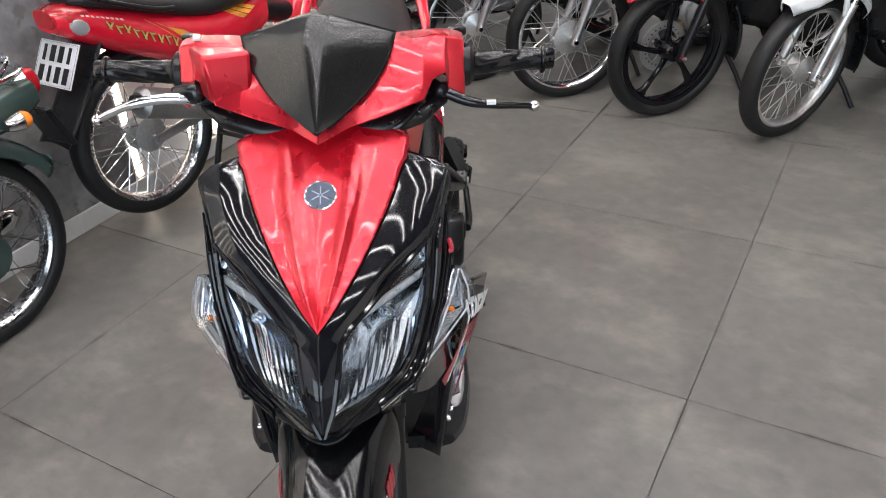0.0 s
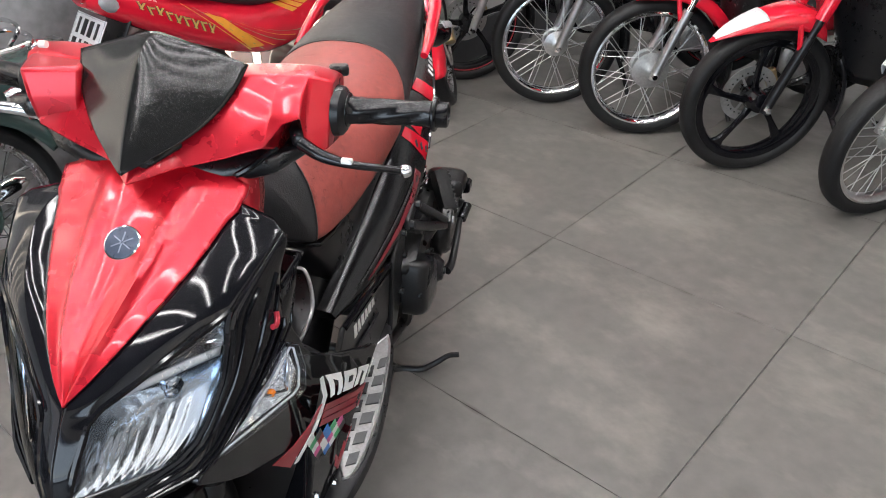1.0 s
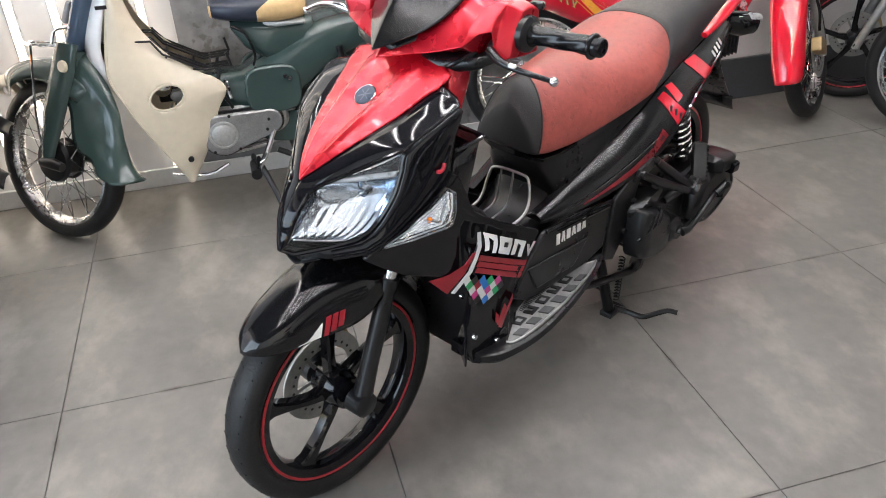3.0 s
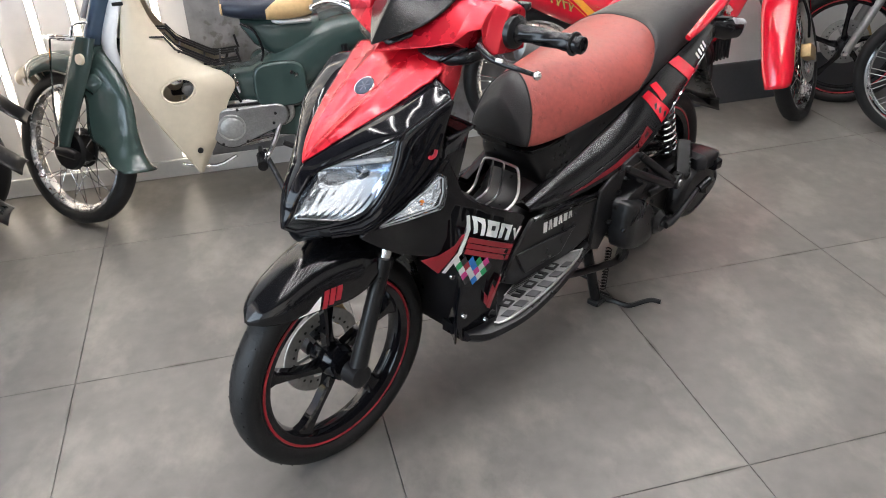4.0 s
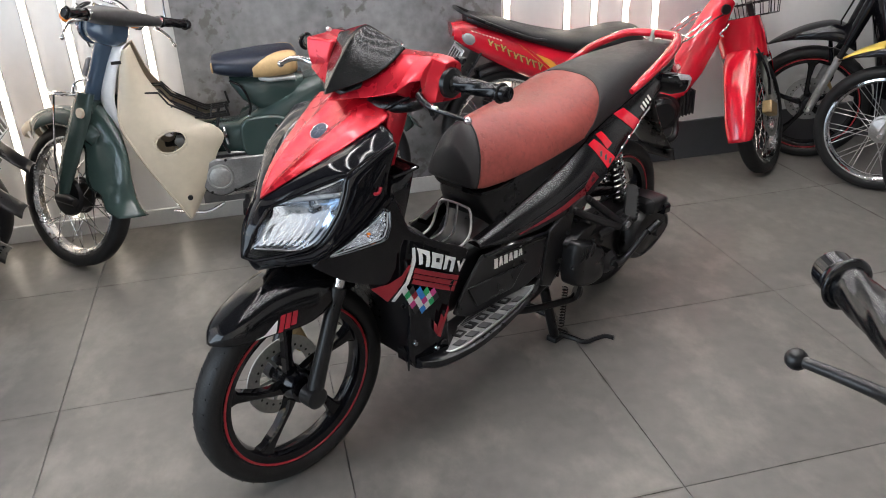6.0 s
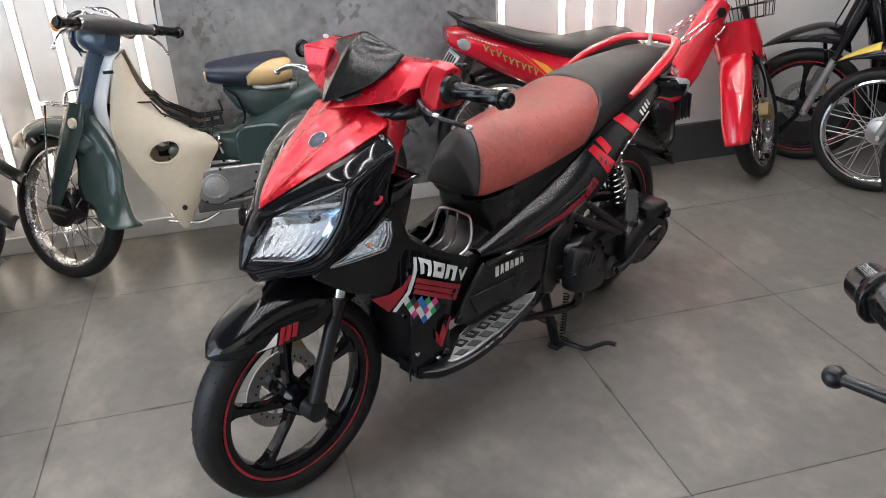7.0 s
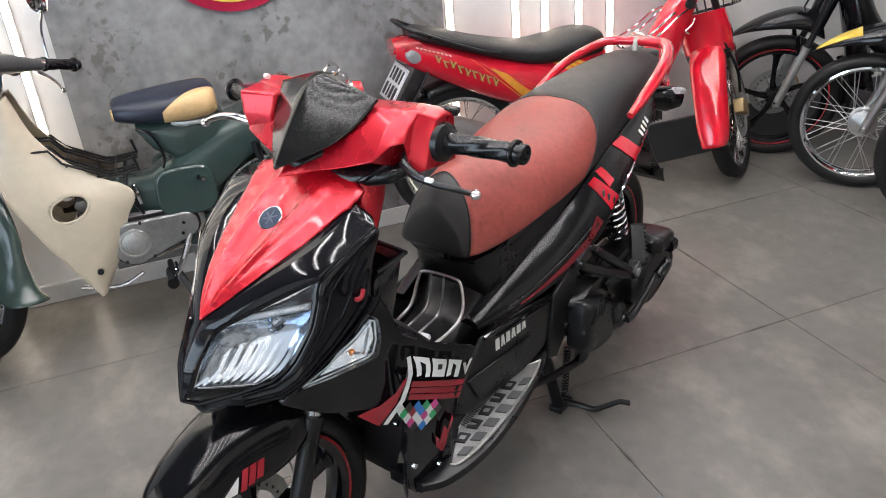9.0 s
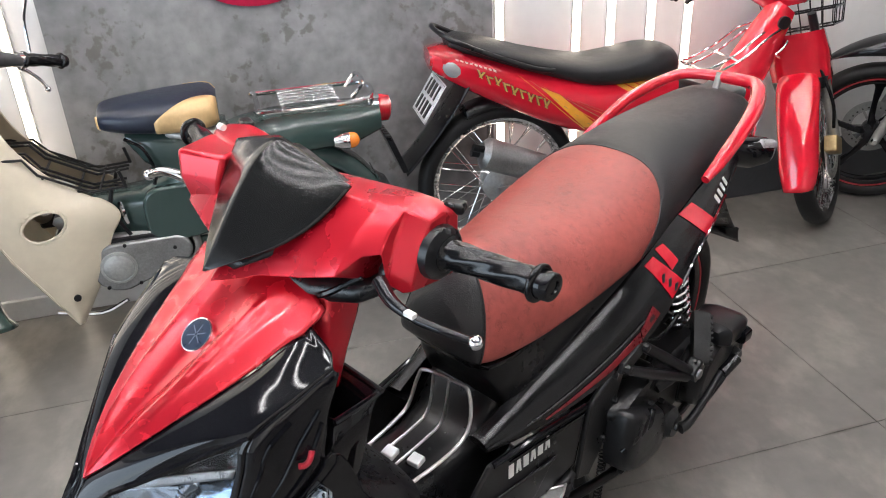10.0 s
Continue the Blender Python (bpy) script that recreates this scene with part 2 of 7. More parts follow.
def floor_tile():
    """Grey cement-look porcelain, cloudy, each tile shifted a little in tone."""
    m = material("grey_cement_tile", (0.117, 0.111, 0.102), 0.36, 0, 0, 0.06, 2.1, 0.0, 30, second=(0.197, 0.185, 0.170), rvary=0.02, soft=0.22)
    t = m.node_tree
    b = t.nodes["Principled BSDF"]
    src = b.inputs["Base Color"].links[0].from_socket
    info = t.nodes.new("ShaderNodeObjectInfo")
    mr = t.nodes.new("ShaderNodeMapRange")
    mr.inputs["To Min"].default_value, mr.inputs["To Max"].default_value = 0.93, 1.06
    t.links.new(info.outputs["Random"], mr.inputs["Value"])
    mx = t.nodes.new("ShaderNodeMix")
    mx.data_type, mx.blend_type = "RGBA", "MULTIPLY"
    mx.inputs[0].default_value = 1.0
    t.links.new(src, mx.inputs[6])
    t.links.new(mr.outputs[0], mx.inputs[7])
    t.links.new(mx.outputs[2], b.inputs["Base Color"])
    co = [n for n in t.nodes if n.bl_idname == "ShaderNodeTexCoord"][0]
    geo = t.nodes.new("ShaderNodeNewGeometry")
    for n in [n for n in t.nodes if n.bl_idname == "ShaderNodeTexNoise"]:
        t.links.new(geo.outputs["Position"], n.inputs["Vector"])
    # pale, warm drifts drawn out along the tiles
    st = t.nodes.new("ShaderNodeMapping")
    st.inputs["Rotation"].default_value = (0, 0, 0.6)
    st.inputs["Scale"].default_value = (2.2, 3.4, 1.0)
    nz = t.nodes.new("ShaderNodeTexNoise")
    nz.inputs["Scale"].default_value, nz.inputs["Detail"].default_value, nz.inputs["Roughness"].default_value = 1.3, 7.0, 0.62
    rp = t.nodes.new("ShaderNodeValToRGB")
    rp.color_ramp.elements[0].position, rp.color_ramp.elements[1].position = 0.5, 0.72
    rp.color_ramp.elements[0].color, rp.color_ramp.elements[1].color = (0, 0, 0, 1), (0.62, 0.62, 0.62, 1)
    warm = t.nodes.new("ShaderNodeMix")
    warm.data_type = "RGBA"
    warm.inputs[7].default_value = (0.31, 0.285, 0.255, 1)
    t.links.new(geo.outputs["Position"], st.inputs[0])
    t.links.new(st.outputs[0], nz.inputs["Vector"])
    t.links.new(nz.outputs[0], rp.inputs[0])
    t.links.new(rp.outputs[0], warm.inputs[0])
    t.links.new(mx.outputs[2], warm.inputs[6])
    # dirt and chipping here and there along the joints
    split = t.nodes.new("ShaderNodeSeparateXYZ")
    t.links.new(geo.outputs["Position"], split.inputs[0])
    near = t.nodes.new("ShaderNodeMath")
    near.operation = "MINIMUM"
    for k in (0, 1):
        pp = t.nodes.new("ShaderNodeMath")
        pp.operation = "PINGPONG"
        pp.inputs[1].default_value = 0.4
        t.links.new(split.outputs[k], pp.inputs[0])
        t.links.new(pp.outputs[0], near.inputs[k])
    edge, spots, patch_n, worn = (t.nodes.new(k) for k in ("ShaderNodeMapRange", "ShaderNodeMapRange", "ShaderNodeTexNoise", "ShaderNodeMath"))
    edge.inputs["From Min"].default_value, edge.inputs["From Max"].default_value = 0.002, 0.011
    edge.inputs["To Min"].default_value, edge.inputs["To Max"].default_value = 0.75, 0.0
    patch_n.inputs["Scale"].default_value, patch_n.inputs["Detail"].default_value = 5.0, 6.0
    spots.inputs["From Min"].default_value, spots.inputs["From Max"].default_value = 0.52, 0.66
    worn.operation = "MULTIPLY"
    t.links.new(near.outputs[0], edge.inputs["Value"])
    t.links.new(geo.outputs["Position"], patch_n.inputs["Vector"])
    t.links.new(patch_n.outputs[0], spots.inputs["Value"])
    t.links.new(edge.outputs[0], worn.inputs[0])
    t.links.new(spots.outputs[0], worn.inputs[1])
    dirt = t.nodes.new("ShaderNodeMix")
    dirt.data_type = "RGBA"
    dirt.inputs[7].default_value = (0.05, 0.041, 0.034, 1)
    t.links.new(worn.outputs[0], dirt.inputs[0])
    t.links.new(warm.outputs[2], dirt.inputs[6])
    t.links.new(dirt.outputs[2], b.inputs["Base Color"])
    return m


TILE = floor_tile()
GROUT = material("dark_grout", (0.035, 0.031, 0.028), 0.8, 0, 0, 0.3, 20, 0.2, 200)


# ---- shapes: each returns (vertices, faces) ----
def spline(pts, n=6, closed=False):
    """Catmull-Rom curve through the points, n steps a span."""
    p = np.array(pts, float)
    k = len(p)
    out = []
    for i in range(k if closed else k - 1):
        if closed:
            a, b, c, d = p[i - 1], p[i], p[(i + 1) % k], p[(i + 2) % k]
        else:
            b, c = p[i], p[i + 1]
            a = p[i - 1] if i else 2 * b - c
            d = p[i + 2] if i + 2 < k else 2 * c - b
        for s in range(n):
            u = s / n
            out.append(0.5 * (2 * b + (c - a) * u + (2 * a - 5 * b + 4 * c - d) * u * u + (3 * b - a - 3 * c + d) * u ** 3))
    if not closed:
        out.append(p[-1])
    return np.array(out)


def table(rows, n=6):
    """Rows of (parameter, values...) made a smooth function of the parameter."""
    r = spline(rows, n)
    return lambda v: [float(np.interp(v, r[:, 0], r[:, j])) for j in range(1, r.shape[1])]


def merge(*parts):
    v, f = [], []
    for pv, pf in parts:
        k = len(v)
        v += [tuple(map(float, p)) for p in pv]
        f += [tuple(i + k for i in q) for q in pf]
    return v, f


def mirror(vf):
    return [(-x, y, z) for x, y, z in vf[0]], [tuple(reversed(q)) for q in vf[1]]


def moved(vf, m):
    return [tuple(m @ Vector(p)) for p in vf[0]], list(vf[1])


def loft(rings, caps=True, closed=True):
    k = len(rings[0])
    v = [tuple(map(float, p)) for ring in rings for p in ring]
    f = []
    for i in range(len(rings) - 1):
        for j in range(k if closed else k - 1):
            a, b = i * k + j, i * k + (j + 1) % k
            f.append((a, b, b + k, a + k))
    if caps and closed:
        f += [tuple(reversed(range(k))), tuple(range(len(v) - k, len(v)))]
    return v, f


def tube(pts, r, seg=8, n=0):
    p = spline(pts, n) if n else np.array(pts, float)
    rad = np.interp(np.linspace(0, 1, len(p)), np.linspace(0, 1, len(r)), r) if isinstance(r, (list, tuple)) else [r] * len(p)
    rings, side = [], None
    for i in range(len(p)):
        d = Vector(p[min(i + 1, len(p) - 1)] - p[max(i - 1, 0)]).normalized()
        if side is None:
            side = d.orthogonal().normalized()
        side = (side - d * side.dot(d)).normalized()
        up = d.cross(side)
        rings.append([Vector(p[i]) + float(rad[i]) * (math.cos(a) * side + math.sin(a) * up) for a in [2 * math.pi * j / seg for j in range(seg)]])
    return loft(rings)


def lathe(prof, seg=40, c=(0, 0, 0), ring=False):
    """Turns a profile of (x, radius) round the x axis through c. ring: the profile closes on itself."""
    v, f, k = [], [], len(prof)
    for i in range(seg):
        a = 2 * math.pi * i / seg
        v += [(c[0] + x, c[1] + r * math.cos(a), c[2] + r * math.sin(a)) for x, r in prof]
    for i in range(seg):
        for j in range(k if ring else k - 1):
            a, b = i * k + j, i * k + (j + 1) % k
            a2, b2 = (i + 1) % seg * k + j, (i + 1) % seg * k + (j + 1) % k
            f.append((a, b, b2, a2))
    if not ring:
        f += [tuple(reversed([i * k for i in range(seg)])), tuple(i * k + k - 1 for i in range(seg))]
    return v, f


def plate(poly, th, at):
    """A sheet cut to an outline of (u, v); at(u, v, w) sets it in space, w from 0 to th."""
    k = len(poly)
    v = [tuple(at(u, w, 0.0)) for u, w in poly] + [tuple(at(u, w, th)) for u, w in poly]
    f = [tuple(reversed(range(k))), tuple(range(k, 2 * k))]
    f += [(i, (i + 1) % k, (i + 1) % k + k, i + k) for i in range(k)]
    return v, f


def surf(fn, us, vs):
    v = [tuple(fn(u, w)) for w in vs for u in us]
    k = len(us)
    return v, [(i * k + j, i * k + j + 1, (i + 1) * k + j + 1, (i + 1) * k + j) for i in range(len(vs) - 1) for j in range(k - 1)]


def block(c, s, m=None):
    x, y, z = (a / 2 for a in s)
    v = [(i * x, j * y, k * z) for i in (-1, 1) for j in (-1, 1) for k in (-1, 1)]
    v = [tuple((m @ Vector(p) if m else Vector(p)) + Vector(c)) for p in v]
    return v, [(0, 1, 3, 2), (4, 6, 7, 5), (0, 4, 5, 1), (2, 3, 7, 6), (0, 2, 6, 4), (1, 5, 7, 3)]


def oval(c, ry, rz, n=24, p=2.0):
    """A superellipse ring in the y-z plane at c."""
    out = []
    for i in range(n):
        a = 2 * math.pi * i / n
        ca, sa = math.cos(a), math.sin(a)
        out.append((c[0], c[1] + ry * math.copysign(abs(ca) ** (2 / p), ca), c[2] + rz * math.copysign(abs(sa) ** (2 / p), sa)))
    return out


def rings_y(rows, n=24, p=2.4):
    """Loft of superellipse sections that stand across y: rows of (y, half width, bottom z, top z)."""
    rr = []
    for y, w, z0, z1 in rows:
        ring = []
        for i in range(n):
            a = 2 * math.pi * i / n
            ca, sa = math.cos(a), math.sin(a)
            ring.append((w * math.copysign(abs(ca) ** (2 / p), ca), y, (z0 + z1) / 2 + (z1 - z0) / 2 * math.copysign(abs(sa) ** (2 / p), sa)))
        rr.append(ring)
    return loft(rr)


def ball(c, r, seg=14, rings=8):
    prof = [(-r * math.cos(math.pi * i / rings), max(1e-4, r * math.sin(math.pi * i / rings))) for i in range(rings + 1)]
    return lathe(prof, seg, c)


def patch(corners, th, at, nu=6, nv=4):
    """A thin four-cornered sheet laid on a curved surface; at(u, v, w) sets it in space."""
    c = [Vector(p) for p in corners]

    def layer(w):
        rows = []
        for j in range(nv + 1):
            a, b = c[0].lerp(c[3], j / nv), c[1].lerp(c[2], j / nv)
            rows.append([tuple(at(*a.lerp(b, i / nu), w)) for i in range(nu + 1)])
        return rows
    lo, hi = layer(0.0), layer(th)
    rim = lambda r: r[0] + [q[-1] for q in r[1:]] + r[-1][-2::-1] + [q[0] for q in r[-2:0:-1]]
    top = ([p for r in hi for p in r], [(j * (nu + 1) + i, j * (nu + 1) + i + 1, (j + 1) * (nu + 1) + i + 1, (j + 1) * (nu + 1) + i) for j in range(nv) for i in range(nu)])
    return merge(top, loft([rim(lo), rim(hi)], caps=False))


def part(name, vf, mat, parent=None, label="", m=None, sharp=38, bevel=0.0, solid=0.0, sub=0):
    me = bpy.data.meshes.new(name)
    me.from_pydata([tuple(map(float, p)) for p in vf[0]], [], [tuple(q) for q in vf[1]])
    me.validate()
    bm = bmesh.new()
    bm.from_mesh(me)
    if not solid:
        bmesh.ops.recalc_face_normals(bm, faces=bm.faces)
    bm.to_mesh(me)
    bm.free()
    me.polygons.foreach_set("use_smooth", [True] * len(me.polygons))
    me.set_sharp_from_angle(angle=radians(sharp))
    me.materials.append(mat)
    ob = new(name, me)
    ob.parent = parent
    if m:
        ob.matrix_basis = m
    if label:
        ob["label"] = label
    if solid:
        md = ob.modifiers.new("thickness", "SOLIDIFY")
        md.thickness, md.offset = solid, 0.0
    if sub:
        md = ob.modifiers.new("smooth", "SUBSURF")
        md.levels = md.render_levels = sub
    if bevel:
        md = ob.modifiers.new("edge", "BEVEL")
        md.width, md.segments, md.limit_method = bevel, 2, "ANGLE"
    return ob


def pair(name, vf, mat, parent, label="", **k):
    """The same part on both sides."""
    part(name, vf, mat, parent, label, **k)
    return part(name, mirror(vf), mat, parent, label, **k)


def thing(name, m, label, category, group="", kind=""):
    ob = new(name)
    ob.empty_display_size = 0.1
    ob.matrix_world = m
    return tagged(ob, label, category, group, kind)


# ---- the room ----
WALL_X, X1, Y0, Y1, TOP = -2.165, 3.6, -4.4, 4.6, 3.2


def wall(name, poly_min, poly_max, mat, label):
    c = [(a + b) / 2 for a, b in zip(poly_min, poly_max)]
    s = [b - a for a, b in zip(poly_min, poly_max)]
    return tagged(part(name, block(c, s), mat), label, "wall", "", "structure")


wall("wall_west", (WALL_X - 0.2, Y0 - 0.2, -0.05), (WALL_X, Y1, TOP), PAINT_WHITE, "white painted showroom wall behind the motorbikes")
wall("wall_north", (WALL_X - 0.2, Y1, -0.05), (X1 + 0.2, Y1 + 0.2, TOP), PAINT_WHITE, "plain white painted end wall of the showroom")
wall("wall_east", (X1, Y0 - 0.2, -0.05), (X1 + 0.2, Y1, TOP), PAINT_WHITE, "plain white painted side wall of the showroom")
south = thing("wall_south", Matrix(), "white shop front wall with a wide open doorway", "wall", "", "structure")
part("pier", block((-2.1, Y0 - 0.1, 1.55), (0.13, 0.2, 3.3)), PAINT_WHITE, south)
part("pier", block((3.55, Y0 - 0.1, 1.55), (0.5, 0.2, 3.3)), PAINT_WHITE, south)
part("lintel", block((0.67, Y0 - 0.1, 3.05), (5.45, 0.2, 0.3)), PAINT_WHITE, south)
tagged(part("ceiling", block(((WALL_X + X1) / 2, 0.1, TOP + 0.05), (X1 - WALL_X + 0.4, 9.6, 0.1)), CEIL), "matt grey painted showroom ceiling", "ceiling", "", "structure")
tagged(part("ground", block((0, -30, -0.12), (160, 120, 0.1)), GROUT), "dull grey paving outside the shop front", "ground", "", "structure")

# grey plaster field with the white fields beside it
tagged(part("plaster_panel", block((WALL_X + 0.006, -0.49, 1.6), (0.012, 1.41, 3.19)), PLASTER), "grey trowelled plaster field on the showroom wall", "wall panel", "", "structure")
for y0, y1, mt, h in ((Y0, 0.86, BASE_WHITE, 0.075), (0.86, Y1, BASE_DARK, 0.2)):
    tagged(part("baseboard", block((WALL_X + 0.009, (y0 + y1) / 2, h / 2), (0.018, y1 - y0, h)), mt, bevel=0.003), ("white" if h < 0.1 else "dark grey") + " painted skirting along the wall", "skirting", "", "structure")

# upright light strips let into the white fields
strip_y = (-2.34, -2.19, -2.04, -1.895, -1.742, -1.598, -1.303, 0.243, 0.532, 0.666, 0.825, 0.977)
# the second row, on the unseen east wall, is added to give reflections
sites = [(WALL_X, y, 0) for y in strip_y] + [(X1, -1.9 + 0.32 * k, 180) for k in range(7)]
for x, y, turn in sites:
    st = thing("wall_light_strip", pose(x, y, 0.08, 0, 0, turn), "upright glowing white strip light on the wall", "strip light", "upright wall strip lights")
    part("channel", block((0.004, 0, 1.55), (0.008, 0.034, 3.1)), ALU, st)
    part("diffuser", block((0.012, 0, 1.55), (0.008, 0.024, 3.09)), LED_WALL, st, "glowing white diffuser")

# ceiling tubes
for k in range(10):
    lt = thing("ceiling_tube_light", pose(-0.3, -1.9 + 0.37 * k, TOP - 0.03), "long white tube light under the ceiling", "tube light", "rows of ceiling tube lights")
    part("housing", block((0, 0, 0.012), (3.5, 0.05, 0.03)), WHITE_PAINT, lt)
    part("tube", tube([(-1.72, 0, -0.016), (1.72, 0, -0.016)], 0.012, 10), LED, lt, "glowing white tube")

# round sign high on the plaster
sign = thing("round_wall_sign", pose(WALL_X + 0.013, -0.56, 1.248), "round red sign with a yellow ring on the plaster wall", "sign")
part("disc", lathe([(0, 0.285), (0.012, 0.285), (0.015, 0.28)], 56), material("crimson_sign", (0.5, 0.012, 0.06), 0.35), sign)
part("yellow_ring", lathe([(0.0155, 0.236), (0.0155, 0.252), (0.019, 0.252), (0.019, 0.236)], 56, ring=True), YELLOW, sign, "yellow ring")


# ---- shared motorbike parts ----
def tyre_profile(R, w, d):
    h = w / 2
    half = [(0.62 * h, R - d), (0.95 * h, R - 0.78 * d), (h, R - 0.5 * d), (0.86 * h, R - 0.2 * d), (0.5 * h, R - 0.045 * d), (0.0, R)]
    return [(-x, r) for x, r in half] + [(x, r) for x, r in reversed(half[:-1])]


def spoke_bolt(name, vf, mat, parent, axle, turn, mesh):
    """A repeat of one piece turned about the axle."""
    m = Matrix.Translation(axle) @ Matrix.Rotation(turn, 4, "X")
    if mesh[0] is None:
        ob = part(name, vf, mat, parent, m=m)
        mesh[0] = ob.data
        return ob
    ob = new(name, mesh[0])
    ob.parent, ob.matrix_basis = parent, m
    return ob


def wheel(parent, name, y, z, R, w, style, rim_mat=None, hub_mat=None, line=None, disc=0.0, m=None, d=0.052, drum=0.058, knobs=True):
    """A wheel: the tyre is the part; rim, hub, spokes and disc hang under it."""
    c = (0, y, z)
    ty = part(name, lathe(tyre_profile(R, w, d), 72, c, ring=True), TYRE, parent, m=m, sharp=60)
    r0 = R - d
    rw = 0.36 * w
    if style == "spoked":
        prof = [(-rw, r0 + 0.006), (-rw - 0.002, r0 - 0.004), (-rw * 0.85, r0 - 0.010), (-rw * 0.5, r0 - 0.017), (rw * 0.5, r0 - 0.017), (rw * 0.85, r0 - 0.010), (rw + 0.002, r0 - 0.004), (rw, r0 + 0.006), (0, r0 - 0.004)]
        part("rim", lathe(prof, 64, c, ring=True), rim_mat or CHROME, ty)
        hw = 0.036
        hub = [(-hw - 0.012, 0.014), (-hw - 0.006, 0.028), (-hw, drum * 0.8), (-hw + 0.006, drum), (-hw + 0.012, drum), (-hw + 0.016, drum * 0.86), (hw - 0.016, drum * 0.86), (hw - 0.012, drum), (hw - 0.006, drum), (hw, drum * 0.75), (hw + 0.006, 0.026), (hw + 0.014, 0.012)]
        part("hub", lathe(hub, 36, c), hub_mat or CAST, ty, "cast alloy drum hub")
        part("axle", lathe([(-0.085, 0.008), (0.085, 0.008)], 10, c), CHROME, ty)
        for side in (-1, 1):
            for lean in (-1, 1):
                a0 = lean * radians(34)
                p0 = (side * (hw - 0.009), (drum - 0.004) * math.cos(a0), (drum - 0.004) * math.sin(a0))
                p1 = (side * 0.006, (r0 - 0.010), 0.0)
                sp, mesh = tube([p0, p1], 0.0018, 6), [None]
                for k in range(9):
                    spoke_bolt("spoke", sp, CHROME if rim_mat is RIM_STEEL else ALU, ty, c, 2 * math.pi * (k + 0.25 * (1 + lean) + (0.125 if side > 0 else 0)) / 9, mesh)
    else:
        prof = [(-rw, r0 + 0.006), (-rw, r0 - 0.012), (-rw * 0.85, r0 - 0.024), (-rw * 0.3, r0 - 0.03), (rw * 0.3, r0 - 0.03), (rw * 0.85, r0 - 0.024), (rw, r0 - 0.012), (rw, r0 + 0.006), (0, r0 - 0.006)]
        part("rim", lathe(prof, 64, c, ring=True), rim_mat or BLACK_GLOSS, ty)
        part("hub", lathe([(-0.05, 0.016), (-0.044, 0.036), (-0.02, 0.042), (0.02, 0.042), (0.044, 0.036), (0.05, 0.016)], 30, c), rim_mat or BLACK_GLOSS, ty)
        ro = r0 - 0.026
        thick = 0.030 if style == "cast" else 0.020
        outline = [(0.03, -0.017), (0.07, -0.011), (ro * 0.62, -0.0095 - 0.004), (ro - 0.02, -0.02), (ro + 0.003, -0.037), (ro + 0.003, 0.026), (ro - 0.02, 0.012), (ro * 0.62, 0.006), (0.07, 0.011), (0.03, 0.017)]
        mesh = [None]
        for k in range(5):
            sp = plate(outline, thick, lambda u, v, q: (q - thick / 2, u, v + 0.012 * math.sin(math.pi * u / ro)))
            ob = spoke_bolt("spoke", sp, rim_mat or BLACK_GLOSS, ty, c, 2 * math.pi * k / 5 + 0.35, mesh)
            ob.modifiers.new("edge", "BEVEL").width = 0.005
        if line:
            for s in (-1, 1):
                part("rim_stripe", lathe([(s * (rw + 0.0005), r0 - 0.001), (s * (rw + 0.0022), r0 - 0.002), (s * (rw + 0.0022), r0 - 0.0065), (s * (rw + 0.0005), r0 - 0.0075)], 64, c, ring=True), line, ty, "thin red rim stripe")
    if disc:
        dx = disc
        part("brake_disc", merge(lathe([(dx - 0.002, 0.072), (dx - 0.002, 0.108), (dx + 0.002, 0.108), (dx + 0.002, 0.072)], 48, c, ring=True),
             *[moved(block((dx, 0.056, 0), (0.003, 0.042, 0.009)), Matrix.Translation(c) @ Matrix.Rotation(2 * math.pi * k / 6, 4, "X") @ Matrix.Translation((0, 0, 0))) for k in range(6)]), CAST, ty, "drilled steel brake disc")
        mesh = [None]
        for k in range(24):
            spoke_bolt("disc_hole", lathe([(dx - 0.0026, 0.0036), (dx + 0.0026, 0.0036)], 8, (0, 0.083 + 0.015 * (k % 2), 0)), BLACK_INK, ty, c, 2 * math.pi * k / 24, mesh)
    return ty


def spring(p0, p1, r, wire, turns):
    a, b = Vector(p0), Vector(p1)
    d = (b - a).normalized()
    s = d.orthogonal().normalized()
    q = d.cross(s)
    n = turns * 12
    return tube([tuple(a + (b - a) * (i / n) + r * (math.cos(2 * math.pi * i / 12) * s + math.sin(2 * math.pi * i / 12) * q)) for i in range(n + 1)], wire, 6)


def shock(parent, p0, p1, r=0.026, mat=None, turns=8):
    a, b = Vector(p0), Vector(p1)
    sh = part("shock_absorber", tube([a, a.lerp(b, 0.5), a.lerp(b, 0.5), b], [r * 0.45, r * 0.45, r * 0.6, r * 0.6], 10), STEEL, parent)
    part("spring", spring(a.lerp(b, 0.1), a.lerp(b, 0.88), r, 0.0042, turns), mat or CHROME, sh, "coiled spring")
    return sh


